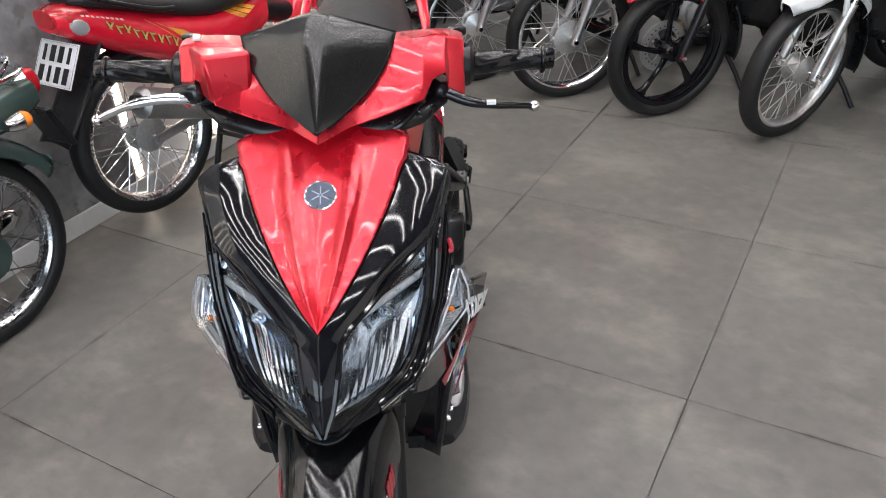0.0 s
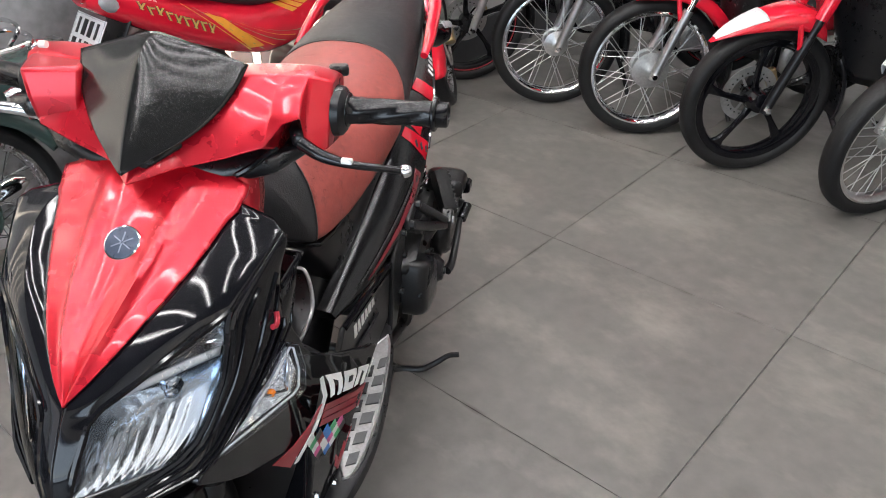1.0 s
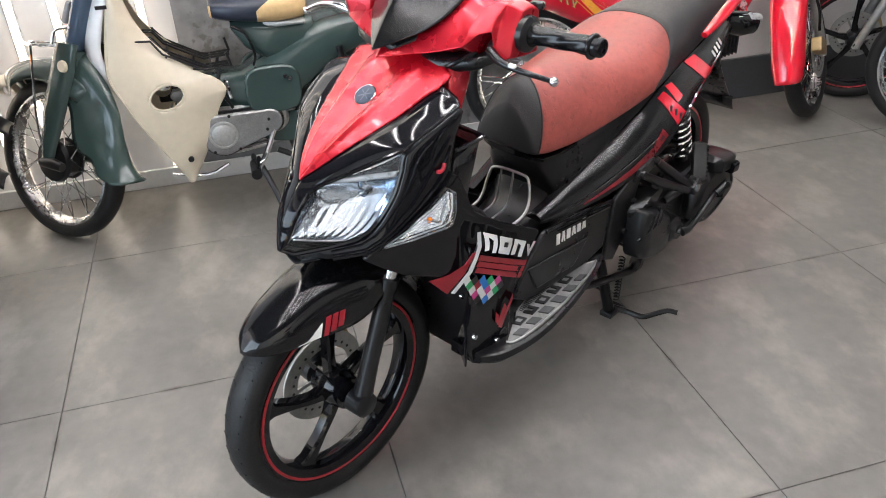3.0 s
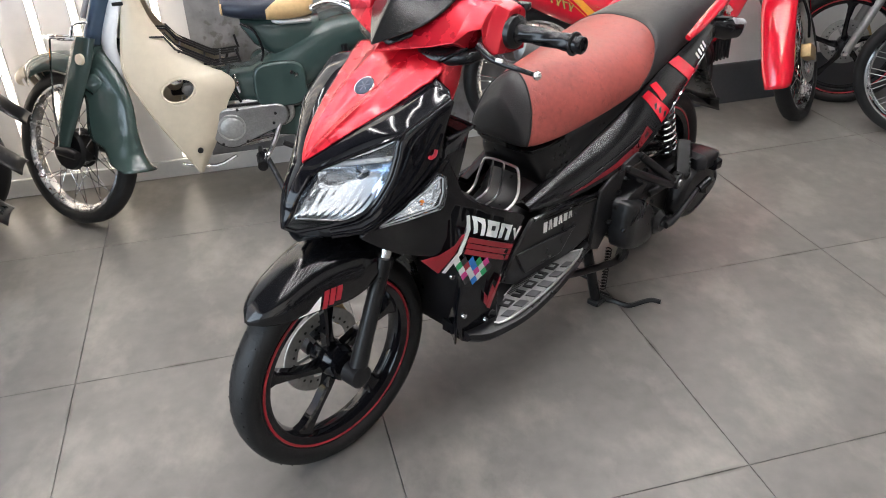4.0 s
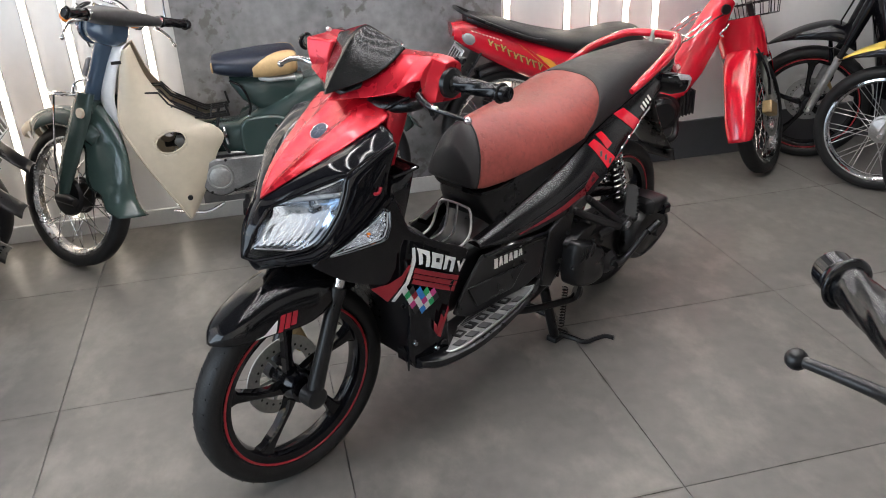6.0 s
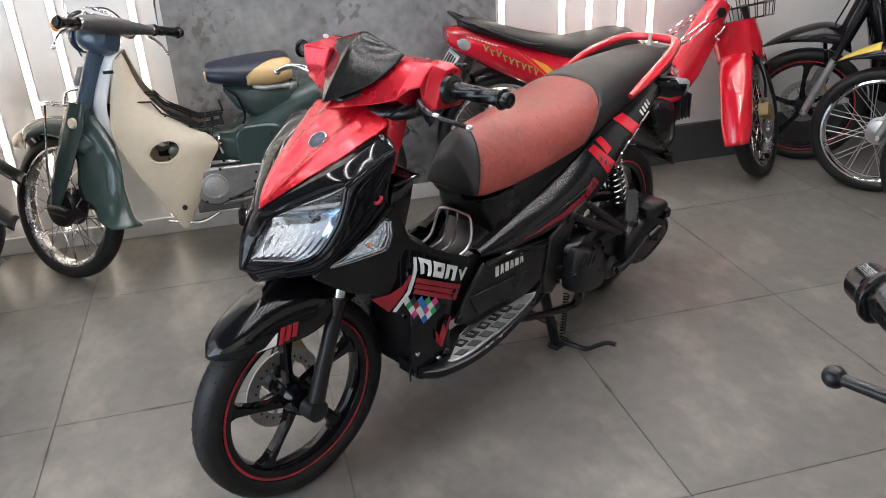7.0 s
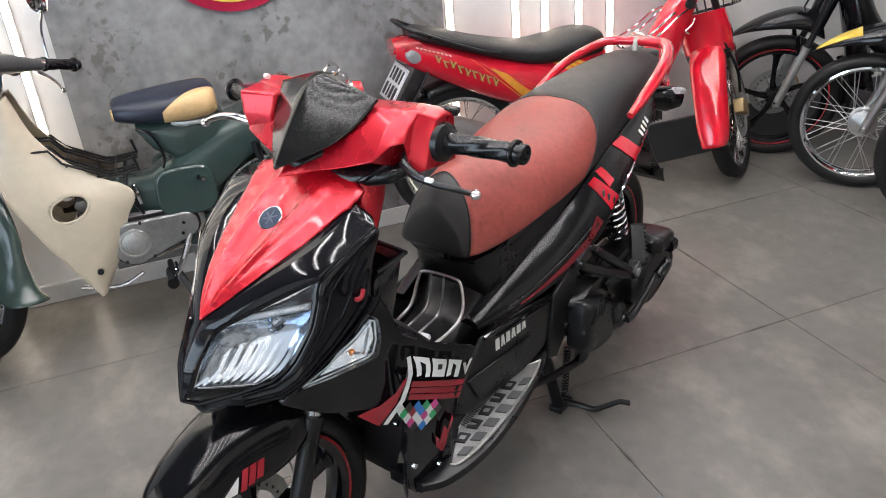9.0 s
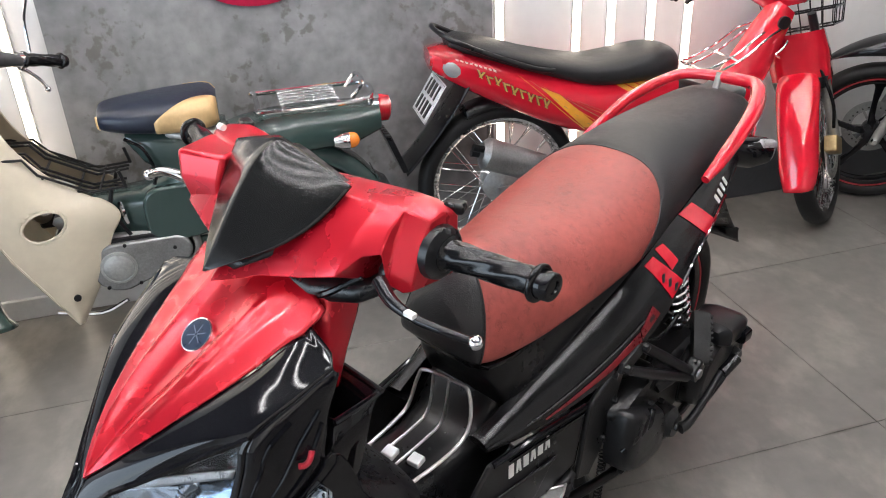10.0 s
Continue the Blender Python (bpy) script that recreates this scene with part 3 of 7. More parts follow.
def grip(parent, side, x0, x1, y, z, dy=0.0, dz=0.0, mat=None):
    """A rubber handlebar grip: inner flange, twisted ribs, outer ring and a plain end cap."""
    prof = [(0.0, 0.020), (0.015, 0.0225), (0.045, 0.0225), (0.06, 0.0185), (0.10, 0.0178), (0.3, 0.0168), (0.55, 0.0160), (0.78, 0.0166), (0.83, 0.0175), (0.84, 0.0215), (0.852, 0.0228), (0.875, 0.0228), (0.888, 0.0212), (0.89, 0.0172)]
    seg = 36

    def ring(s, r, tw):
        return [(side * (x0 + (x1 - x0) * s), y + dy * s + q * math.cos(a), z + dz * s + q * math.sin(a)) for a, q in [(2 * math.pi * k / seg, r * (1 + tw * math.sin(6 * 2 * math.pi * k / seg + 16 * s))) for k in range(seg)]]
    rows = [p for p in prof if p[0] < 0.1] + [(s, float(np.interp(s, [p[0] for p in prof], [p[1] for p in prof]))) for s in np.linspace(0.11, 0.80, 20)] + [p for p in prof if p[0] > 0.82]
    g = part("grip", loft([ring(s, r, 0.06 if 0.12 < s < 0.79 else 0.0) for s, r in rows]), mat or RUBBER, parent, "ribbed black rubber grip", sharp=50)
    end = [(0.885, 0.0165), (0.89, 0.0172), (0.985, 0.0168), (0.997, 0.0155), (1.0, 0.014), (1.0, 0.008), (0.985, 0.0075)]
    part("grip_end", loft([ring(s, r, 0.0) for s, r in end]), BLACK_GLOSS, g, "smooth black end cap", sharp=50)
    return g


def lever(parent, pts, mat, tip_mat=None, name="brake_lever"):
    lv = part(name, tube(pts, [0.009, 0.008, 0.0055, 0.005, 0.0045], 14, 5), mat, parent)
    part("lever_tip", ball(pts[-1], 0.0088), tip_mat or mat, lv)
    return lv


# ---- the red and black scooter on its stand ----
nv = thing("scooter", pose(-0.348, -0.9346, 0.0, 0, 2.7, 31.5), "red and black scooter with a red-brown seat on its stand", "scooter")

mask_mid = table([(0, 0.290, 0.962), (0.28, 0.172, 0.895), (0.55, 0.030, 0.812), (0.8, -0.045, 0.735), (0.93, -0.063, 0.69), (1, -0.071, 0.661)], 30)
mask_side = table([(0.12, 0.179, 0.223, 0.897), (0.3, 0.168, 0.183, 0.876), (0.52, 0.149, 0.123, 0.841), (0.66, 0.1465, 0.107, 0.798), (0.8, 0.138, 0.086, 0.745), (0.93, 0.106, 0.037, 0.680), (1, 0.020, -0.055, 0.652)], 30)


def mask_row(v):
    """Middle line and outer edge of the fairing; the edge has a sharp upper corner."""
    if v >= 0.12:
        return mask_mid(v) + mask_side(v)
    k = v / 0.12
    return mask_mid(v) + [a + (b - a) * k for a, b in zip((0.128, 0.262, 0.930), (0.179, 0.223, 0.897))]


def mask(u, v, out=0.0):
    """The front fairing: u from the middle (0) to the side edge (1), v from the top to the point."""
    yc, zc, xe, ye, ze = mask_row(v)
    a = abs(u)
    x = math.copysign(xe * a, u)
    y = yc + (ye - yc) * a ** 1.5
    z = zc + (ze - zc) * a ** 1.25
    return (x * (1 + out * 2), y - out * 0.7, z + out * 0.7)


def red_edge(v):
    return float(np.interp(v, (0, 0.05, 0.1, 0.15, 0.2, 0.28, 0.35, 0.42, 0.5, 0.55, 0.6, 0.655), (0.97, 0.83, 0.70, 0.645, 0.625, 0.595, 0.55, 0.48, 0.36, 0.26, 0.145, 0.0)))


def lens_edge(v):
    return float(np.interp(v, (0, 0.52, 0.69, 1.0), (1.0, 1.0, 0.2, 0.12)))


def red_skin(s, v):
    e = red_edge(v)
    a = abs(s)
    ridge = 0.011 * math.exp(-abs((a - 0.42) / 0.10) ** 1.5) * math.sin(math.pi * min(1, max(0, (v - 0.02) / 0.6))) - 0.005 * math.exp(-(a / 0.2) ** 2) * min(1, v / 0.3)
    return mask(s * e, v, 0.004 + ridge)


part("front_panel", surf(red_skin, np.linspace(-1, 1, 33), np.linspace(0, 0.655, 30)), RED, nv, "satin red V-shaped front panel", solid=0.003, sharp=60)
for sg in (1, -1):
    part("front_side_panel", surf(lambda s, v: mask(sg * (red_edge(v) + (lens_edge(v) - red_edge(v)) * s), v, 0.008 * math.sin(math.pi * s) * math.sin(math.pi * min(1.0, max(0.0, (v - 0.085) / 0.60))) ** 0.8), np.linspace(0, 1, 14), sorted([0.12, *np.linspace(0.085, 1, 64)])), BLACK_GLOSS, nv, "glossy black front panel", solid=0.003, sharp=60)
    hl = part("headlight", surf(lambda s, v: mask(sg * (lens_edge(v) + (0.97 - lens_edge(v)) * s), v, 0.001), np.linspace(0, 1, 14), np.linspace(0.53, 0.995, 26)), CLEAR, nv, "clear almond-shaped headlight lens", sharp=80)
    hl.visible_shadow = False

    def cell(v0, v1, depth, flutes=0.0):
        """One reflector bowl of the lamp between two heights; flutes: fine upright ribs in its lower half."""
        def fn(s, v):
            p = Vector(mask(sg * (lens_edge(v) + (0.985 - lens_edge(v)) * s), v))
            k = min(1.0, max(0.0, (v - v0) / (v1 - v0)))
            dep = 0.007 + depth * math.sin(math.pi * s) ** 0.6 * math.sin(math.pi * k) ** 0.6
            dep -= flutes * math.cos(math.pi * 18 * s + 0.6) * min(1.0, max(0.0, (k - 0.5) / 0.06))
            return (p.x * (1 - 0.1 * dep / 0.034), p.y + dep, p.z - 0.1 * dep)
        return fn
    part("reflector", surf(cell(0.655, 0.945, 0.029, 0.0003), np.linspace(0, 1, 120), np.linspace(0.655, 0.945, 30)), REFLECTOR, hl, "fluted silver reflector", sharp=30)
    part("upper_reflector", surf(cell(0.53, 0.648, 0.016), np.linspace(0, 1, 24), np.linspace(0.53, 0.648, 12)), FACET, hl, "bright faceted upper reflector", sharp=30)
    part("lamp_bezel", surf(cell(0.945, 0.995, 0.006), np.linspace(0, 1, 18), np.linspace(0.945, 0.995, 8)), BLACK_HAZY, hl, "dark lower bezel inside the lamp")
    for v0, v1, d0, mt in ((0.638, 0.668, 0.004, LAMP_SILVER), (0.938, 0.950, 0.006, CHROME)):
        def shelf(s, v):
            q = mask(sg * (lens_edge(v) + (0.965 - lens_edge(v)) * (0.03 + 0.94 * s)), v)
            return (q[0] * 0.985, q[1] + d0 + 0.005 * math.sin(math.pi * s), q[2] - 0.002)
        part("reflector_step", surf(shelf, np.linspace(0, 1, 16), np.linspace(v0, v1, 4)), mt, hl, "bright step across the reflector", solid=0.003)
    bc = Vector(mask(sg * 0.62, 0.745)) + Vector((0, 0.026, 0))
    part("bulb", ball(bc, 0.0065), FACET, hl)
    part("bulb_shroud", tube([bc + Vector((0, 0.02, 0)), bc + Vector((0, 0.002, 0))], [0.009, 0.010], 16), FACET, hl)
    rim_pts = [mask(sg * min(0.985, lens_edge(v)), v, 0.001) for v in np.linspace(0.515, 1, 16)] + [mask(sg * 0.985, v, 0.001) for v in np.linspace(1, 0.515, 16)]
    part("lamp_trim", tube(rim_pts, 0.0042, 6), BLACK_GLOSS, hl, "black trim round the lens")

    rear_row = table([(0, 0.130, 0.275, 0.925), (0.12, 0.177, 0.230, 0.888), (0.28, 0.173, 0.216, 0.838), (0.45, 0.176, 0.200, 0.79), (0.58, 0.178, 0.190, 0.765), (0.8, 0.155, 0.115, 0.703), (0.93, 0.118, 0.03, 0.652), (1, 0.02, -0.045, 0.638)])

    def cowl(s, v):
        a, b = Vector(mask(sg, v)), Vector(rear_row(v))
        b.x *= sg
        p = a.lerp(b, s)
        return (p.x + sg * 0.004 * math.sin(math.pi * s), p.y, p.z - 0.002 * math.sin(math.pi * s))
    part("side_cowl", surf(cowl, np.linspace(0, 1, 8), np.linspace(0.12, 1, 36)), BLACK_GLOSS, nv, "black cowl beside the headlight", solid=0.003, sharp=50)

    for s0, v0 in ((0.22, 0.40), (0.55, 0.30), (0.8, 0.34)):
        part("cowl_ridge", tube([tuple(Vector(cowl(s0, v)) + Vector((sg * 0.0025, -0.001, 0.0005))) for v in np.linspace(0.97, v0, 18)], 0.0024, 6), BLACK_GLOSS, nv)
    for off, rad in ((0.0, 0.0028), (0.014, 0.0018)):
        part("cowl_ridge", tube([(sg * (rear_row(v)[0] + 0.003 + off * 0.3), rear_row(v)[1] + off, rear_row(v)[2] - 0.2 * off) for v in np.linspace(0.97, 0.5, 10)], rad, 6), BLACK_GLOSS, nv)
    # front indicator
    tri = [(0.052, 0.656), (0.10, 0.688), (0.15, 0.726), (0.183, 0.754), (0.187, 0.750), (0.177, 0.722), (0.163, 0.698), (0.154, 0.691), (0.10, 0.671)]
    sx = lambda y, z, w: (sg * (0.578 + 1.059 * y - 0.774 * z + w), y, z)
    sig = part("front_indicator", plate(tri, 0.012, lambda u, v, w: sx(u, v, w - 0.004)), CLEAR, nv, "clear front indicator lens", bevel=0.002)
    sig.visible_shadow = False
    part("indicator_housing", plate(tri, 0.030, lambda u, v, w: sx(u, v, w - 0.039)), BLACK_GLOSS, sig)
    facet = [(0.062, 0.661), (0.10, 0.685), (0.15, 0.722), (0.180, 0.748), (0.182, 0.746), (0.172, 0.720), (0.160, 0.701), (0.152, 0.695), (0.10, 0.675)]
    part("indicator_reflector", plate(facet, 0.003, lambda u, v, w: sx(u, v, w - 0.008 + 0.003 * math.sin(u * 260) * (v > 0.69))), FACET, sig, "bright faceted reflector", sharp=20)
    part("indicator_bulb", ball(sx(0.140, 0.702, -0.004), 0.0055), AMBER, sig, "amber bulb")
    part("indicator_rib", tube([sx(0.128, 0.704, 0.001), sx(0.150, 0.700, 0.001), sx(0.172, 0.736, 0.001)], 0.0022, 6), CHROME, sig, "bright divider in the lens")
    part("indicator_rim", tube([sx(u, v, 0.003) for u, v in facet + facet[:1]], 0.0016, 6), LAMP_SILVER, sig)

    # leg shield wing
    def wing_x(y, z):
        x = 0.17 + 0.25 * (min(z, 0.6) - 0.24) - 0.42 * max(0.0, 0.345 - y) * min(1, max(0, (z - 0.24) / 0.2)) ** 0.7
        return x - 0.004 - 0.45 * max(0.0, z - 0.62) * min(1.0, max(0.0, (y - 0.15) / 0.12))
    wing = [(0.028, 0.648), (0.07, 0.674), (0.115, 0.704), (0.165, 0.738), (0.205, 0.764), (0.232, 0.756), (0.245, 0.715), (0.252, 0.68), (0.30, 0.645), (0.374, 0.608), (0.378, 0.585), (0.352, 0.50), (0.362, 0.40), (0.392, 0.30), (0.392, 0.262), (0.329, 0.24), (0.285, 0.257), (0.262, 0.33), (0.262, 0.42), (0.25, 0.48), (0.215, 0.53), (0.16, 0.56), (0.10, 0.585), (0.04, 0.63)]
    wcurve = [(p[0], p[1]) for p in spline(wing, 2, True)]
    wp = part("leg_shield_wing", plate(wcurve, 0.012, lambda u, v, w: (sg * (wing_x(u, v) + w - 0.012), u, v)), BLACK_GLOSS, nv, "black leg shield panel with decals", bevel=0.003)
    wf = lambda u, v, w: (sg * (wing_x(u, v) + w + 0.0006), u, v)

    def decal(name, poly, mat, label=""):
        n = []
        for i, p in enumerate(poly):
            q = poly[(i + 1) % len(poly)]
            n += [(p[0] + (q[0] - p[0]) * k / 3, p[1] + (q[1] - p[1]) * k / 3) for k in range(3)]
        return part(name, plate(n, 0.0012, wf), mat, wp, label)
    # white slanted bar and four block shapes
    decal("decal", [(0.243, 0.640), (0.250, 0.640), (0.238, 0.545), (0.212, 0.495), (0.204, 0.499), (0.230, 0.55)], WHITE_INK, "white slanted stripe")
    top = lambda y: 0.640 - 0.50 * (y - 0.25)
    for k in range(4):
        y0 = 0.254 + 0.0305 * k
        h = 0.042
        if k == 3:
            decal("decal", [(y0, top(y0) - 0.008), (y0 + 0.009, top(y0) - 0.012), (y0 + 0.016, top(y0) - 0.032), (y0 + 0.023, top(y0) - 0.012), (y0 + 0.031, top(y0) - 0.016), (y0 + 0.018, top(y0) - 0.05)], WHITE_INK, "white block shape")
        else:
            decal("decal", [(y0, top(y0)), (y0 + 0.025, top(y0 + 0.025)), (y0 + 0.025, top(y0 + 0.025) - h), (y0 + 0.017, top(y0 + 0.02) - h), (y0 + 0.017, top(y0 + 0.02) - 0.012), (y0 + 0.008, top(y0) - 0.012), (y0 + 0.008, top(y0) - h), (y0, top(y0) - h)] if k != 1 else
                  [(y0, top(y0)), (y0 + 0.025, top(y0 + 0.025)), (y0 + 0.025, top(y0 + 0.025) - h), (y0, top(y0) - h)], WHITE_INK, "white block shape")
            if k == 1:
                q = part("decal", plate([(y0 + 0.009, top(y0) - 0.017), (y0 + 0.017, top(y0) - 0.02), (y0 + 0.017, top(y0) - 0.032), (y0 + 0.009, top(y0) - 0.029)], 0.0016, wf), BLACK_INK, wp)
    for k in range(3):
        z0 = 0.588 - 0.0165 * k
        decal("decal", [(0.247, z0), (0.366 - 0.002 * k, z0 - 0.058), (0.363 - 0.002 * k, z0 - 0.071), (0.245, z0 - 0.0135)], RED_INK, "dark red stripe")
    decal("decal", [(0.229, 0.60), (0.235, 0.60), (0.222, 0.545), (0.195, 0.500), (0.15, 0.552), (0.19, 0.555), (0.218, 0.573)], RED_INK, "dark red flash")
    cols = (WHITE_INK, PINK_INK, WHITE_INK, BLACK_INK, GREEN_INK, WHITE_INK, BLUE_INK, RED_INK, WHITE_INK, GREEN_INK, BLUE_INK, WHITE_INK, PINK_INK)
    for r in range(5):
        for i in range((5, 5, 4, 3, 2)[r]):
            y0 = 0.232 + 0.0176 * i + 0.0088 * r
            z0 = 0.524 - 0.0062 * i - 0.0165 * r
            decal("decal", [(y0 - 0.0086, z0 + 0.003), (y0, z0 + 0.0160), (y0 + 0.0086, z0 - 0.003), (y0, z0 - 0.0160)], cols[(i * 3 + r * 4) % 13], "coloured check")
    for k in range(3):
        y0 = 0.352 - 0.004 * k
        decal("decal", [(y0 - 0.012 * k, 0.44 - 0.02 * k), (y0 + 0.006 - 0.01 * k, 0.425 - 0.02 * k), (0.350 - 0.008 * k, 0.335 + 0.01 * k), (0.338 - 0.006 * k, 0.345 + 0.01 * k)], RED_INK, "dark red flash")
    for y0, z0 in ((0.275, 0.345), (0.345, 0.30)):
        part("bolt", lathe([(0, 0.007), (0.006, 0.006)], 10, (wing_x(y0, z0) + 0.001, y0, z0)) if sg > 0 else mirror(lathe([(0, 0.007), (0.006, 0.006)], 10, (wing_x(y0, z0) + 0.001, y0, z0))), CHROME, wp, "bright bolt head")

# red upper neck and black inner shield
def shield(rows, n=28, p=4.0, caps=True):
    rr = []
    for z, y0, y1, w in rows:
        rr.append([(w * math.copysign(abs(math.cos(a)) ** (2 / p), math.cos(a)), (y0 + y1) / 2 + (y1 - y0) / 2 * math.copysign(abs(math.sin(a)) ** (2 / p), math.sin(a)), z) for a in [2 * math.pi * i / n for i in range(n)]])
    return loft(rr, caps)


part("neck_cover", shield([(0.815, 0.225, 0.285, 0.126), (0.86, 0.235, 0.300, 0.128), (0.905, 0.250, 0.325, 0.126), (0.945, 0.265, 0.345, 0.118)], 32, 5), RED, nv, "satin red upper neck cover")
part("inner_shield", shield([(0.255, 0.300, 0.40, 0.155), (0.35, 0.285, 0.40, 0.165), (0.48, 0.26, 0.39, 0.175), (0.58, 0.225, 0.385, 0.185), (0.62, 0.21, 0.350, 0.172), (0.65, 0.195, 0.300, 0.158), (0.70, 0.19, 0.250, 0.150), (0.745, 0.185, 0.235, 0.147), (0.785, 0.19, 0.235, 0.144), (0.842, 0.205, 0.245, 0.130)]), BLACK, nv, "black plastic inner leg shield")
part("storage_pocket", shield([(0.60, 0.200, 0.262, 0.150), (0.69, 0.208, 0.274, 0.158), (0.75, 0.214, 0.286, 0.165), (0.812, 0.222, 0.298, 0.170)], 36, 9, False), BLACK_GLOSS, nv, "black open storage pocket of the leg shield", solid=0.003)
part("pocket_rim", tube([(0.169, 0.225, 0.810), (0.171, 0.286, 0.812), (0.168, 0.297, 0.813), (0.158, 0.300, 0.814), (0.0, 0.303, 0.816), (-0.158, 0.300, 0.814), (-0.168, 0.297, 0.813), (-0.171, 0.286, 0.812), (-0.169, 0.225, 0.810)], 0.0045, 8, 2), BLACK_GLOSS, nv, "raised lip of the storage pocket")
part("bag_hook", tube([(0.178, 0.182, 0.802), (0.181, 0.176, 0.795), (0.182, 0.168, 0.792), (0.180, 0.161, 0.794)], 0.0038, 8, 3), RED_INK, nv, "small red hook")
part("mud_shield", surf(lambda u, z: ((0.166 + 0.10 * (z - 0.33)) * u, 0.318 - 0.052 * abs(u) ** 2.5 - 0.22 * max(0, z - 0.47), z), np.linspace(-1, 1, 22), np.linspace(0.255, 0.60, 12)), BLACK_GLOSS, nv, "black plastic splash shield behind the wheel", solid=0.004)
for z0, y0 in ((0.452, 0.225), (0.36, 0.262)):
    part("bolt", lathe([(0, 0.007), (0.006, 0.006)], 10, (0.150, y0 + 0.035, z0)), CHROME, nv, "bright bolt head")
part("nose_under", surf(lambda u, v: (u * (0.03 + 0.10 * v), -0.045 + 0.20 * v, 0.640 - 0.02 * v - 0.02 * (1 - u * u)), np.linspace(-1, 1, 10), np.linspace(0, 1, 8)), BLACK, nv, "black underside of the nose", solid=0.003)

# emblem
en = Vector((0, -0.57, 0.82)).normalized()
em = Matrix.Translation(Vector(mask(0, 0.30)) + en * 0.004) @ en.to_track_quat("X", "Z").to_matrix().to_4x4() @ Matrix.Diagonal((0.55, 0.82, 0.82, 1))
eb = part("emblem", lathe([(-0.006, 0.028), (0.0, 0.0285), (0.0035, 0.0275), (0.0040, 0.0258), (0.0025, 0.0252)], 36), CHROME, nv, "round chrome-rimmed badge", m=em)
part("enamel", lathe([(0.0015, 0.0250), (0.0033, 0.0250), (0.0040, 0.018)], 36), EMBLEM_BLUE, eb, "blue-grey enamel face")
part("badge_relief", merge(*[moved(block((0.0043, 0.0, 0.0095), (0.0010, 0.0018, 0.015)), Matrix.Rotation(2 * math.pi * k / 6, 4, "X")) for k in range(6)]), BADGE_GREY, eb, "plain six-armed relief")

# handlebar cover, shield screen, bars
bar_rows = [(0.0, 0.188, 0.956, 0.305, 1.048), (0.018, 0.208, 0.957, 0.307, 1.050), (0.04, 0.232, 0.960, 0.311, 1.052), (0.07, 0.242, 0.966, 0.317, 1.054), (0.10, 0.248, 0.974, 0.322, 1.055), (0.149, 0.259, 0.990, 0.331, 1.057), (0.163, 0.288, 1.008, 0.334, 1.057), (0.183, 0.300, 1.014, 0.338, 1.056),
            (0.187, 0.303, 0.976, 0.341, 1.055), (0.204, 0.312, 0.966, 0.347, 1.050), (0.212, 0.320, 0.968, 0.352, 1.045)]


def cover_ring(x, yf, zf, yu, zu):
    """A boxy section: lower lip, sloping face, top, back, underside."""
    yb = 0.372 + 0.13 * abs(x)
    zb = min(zf, 0.962)
    if 0.155 < abs(x) < 0.185:
        zb = zf + 0.004
    face = Vector((yf, zf)).lerp(Vector((yu, zu)), 0.55) + Vector((-0.004, 0.003))
    return [(x, yf, zf), (x, face.x, face.y), (x, yu, zu), (x, (yu + yb) / 2, zu + 0.003), (x, yb, zu - 0.006), (x, yb, zb), (x, (yf + yb) / 2, zb - (0.006 if abs(x) < 0.15 else 0.0))]


full = [(-r[0], *r[1:]) for r in reversed(bar_rows[1:])] + bar_rows
part("handlebar_cover", loft([cover_ring(*r) for r in full]), RED, nv, "satin red handlebar cover", sharp=32, bevel=0.005)
scr_mid = table([(0, 0.184, 0.970), (0.25, 0.210, 1.005), (0.5, 0.242, 1.045), (0.75, 0.276, 1.082), (0.92, 0.302, 1.098), (1, 0.316, 1.100)], 24)
scr_side = table([(0, 0.001, 0.185, 0.970), (0.2, 0.034, 0.215, 0.985), (0.4, 0.064, 0.245, 1.0), (0.6, 0.088, 0.275, 1.020), (0.8, 0.103, 0.301, 1.042), (1, 0.112, 0.326, 1.066)], 24)


def screen(u, v):
    """A folded kite: a rounded middle ridge, flat wings and sharp outer corners."""
    yc, zc = scr_mid(v)
    xe, ye, ze = scr_side(v)
    a = abs(u)
    f = ((a * a + 0.008) ** 0.5 - 0.0894) / (1.008 ** 0.5 - 0.0894)
    return (math.copysign(xe * a, u), yc + (ye - yc) * f, zc + (ze - zc) * f + 0.002)


part("wind_shield", surf(screen, np.linspace(-1, 1, 41), np.linspace(0, 1, 26)), SCREEN, nv, "scratched black plastic fly screen", solid=0.004, sharp=60)
part("screen_back", surf(lambda u, v: (screen(u, v)[0] * 0.86, screen(u, v)[1] + 0.014 + 0.012 * v, screen(u, v)[2] - 0.012 - 0.006 * v), np.linspace(-1, 1, 15), np.linspace(0.1, 1, 12)), BLACK, nv, "black dial housing behind the screen", solid=0.004)
rvm = pose(-0.136, 0.290, 1.022, -6, 3, 24)
part("reservoir_cover", loft([[tuple(rvm @ Vector((x, y, z))) for x, y in ring] for z, ring in ((-0.035, ((-0.026, -0.010), (0.030, -0.026), (0.036, 0.06), (-0.030, 0.06))), (0.0, ((-0.030, -0.026), (0.032, -0.030), (0.036, 0.06), (-0.032, 0.06))), (0.036, ((-0.035, -0.022), (0.036, -0.020), (0.040, 0.06), (-0.037, 0.06))))]), RED, nv, "red box over the brake reservoir", bevel=0.006)
part("switch_stub", lathe([(-0.005, 0.005), (0.005, 0.005)], 10, (-0.18, 0.345, 1.062)), WHITE_INK, nv, "small white cap")
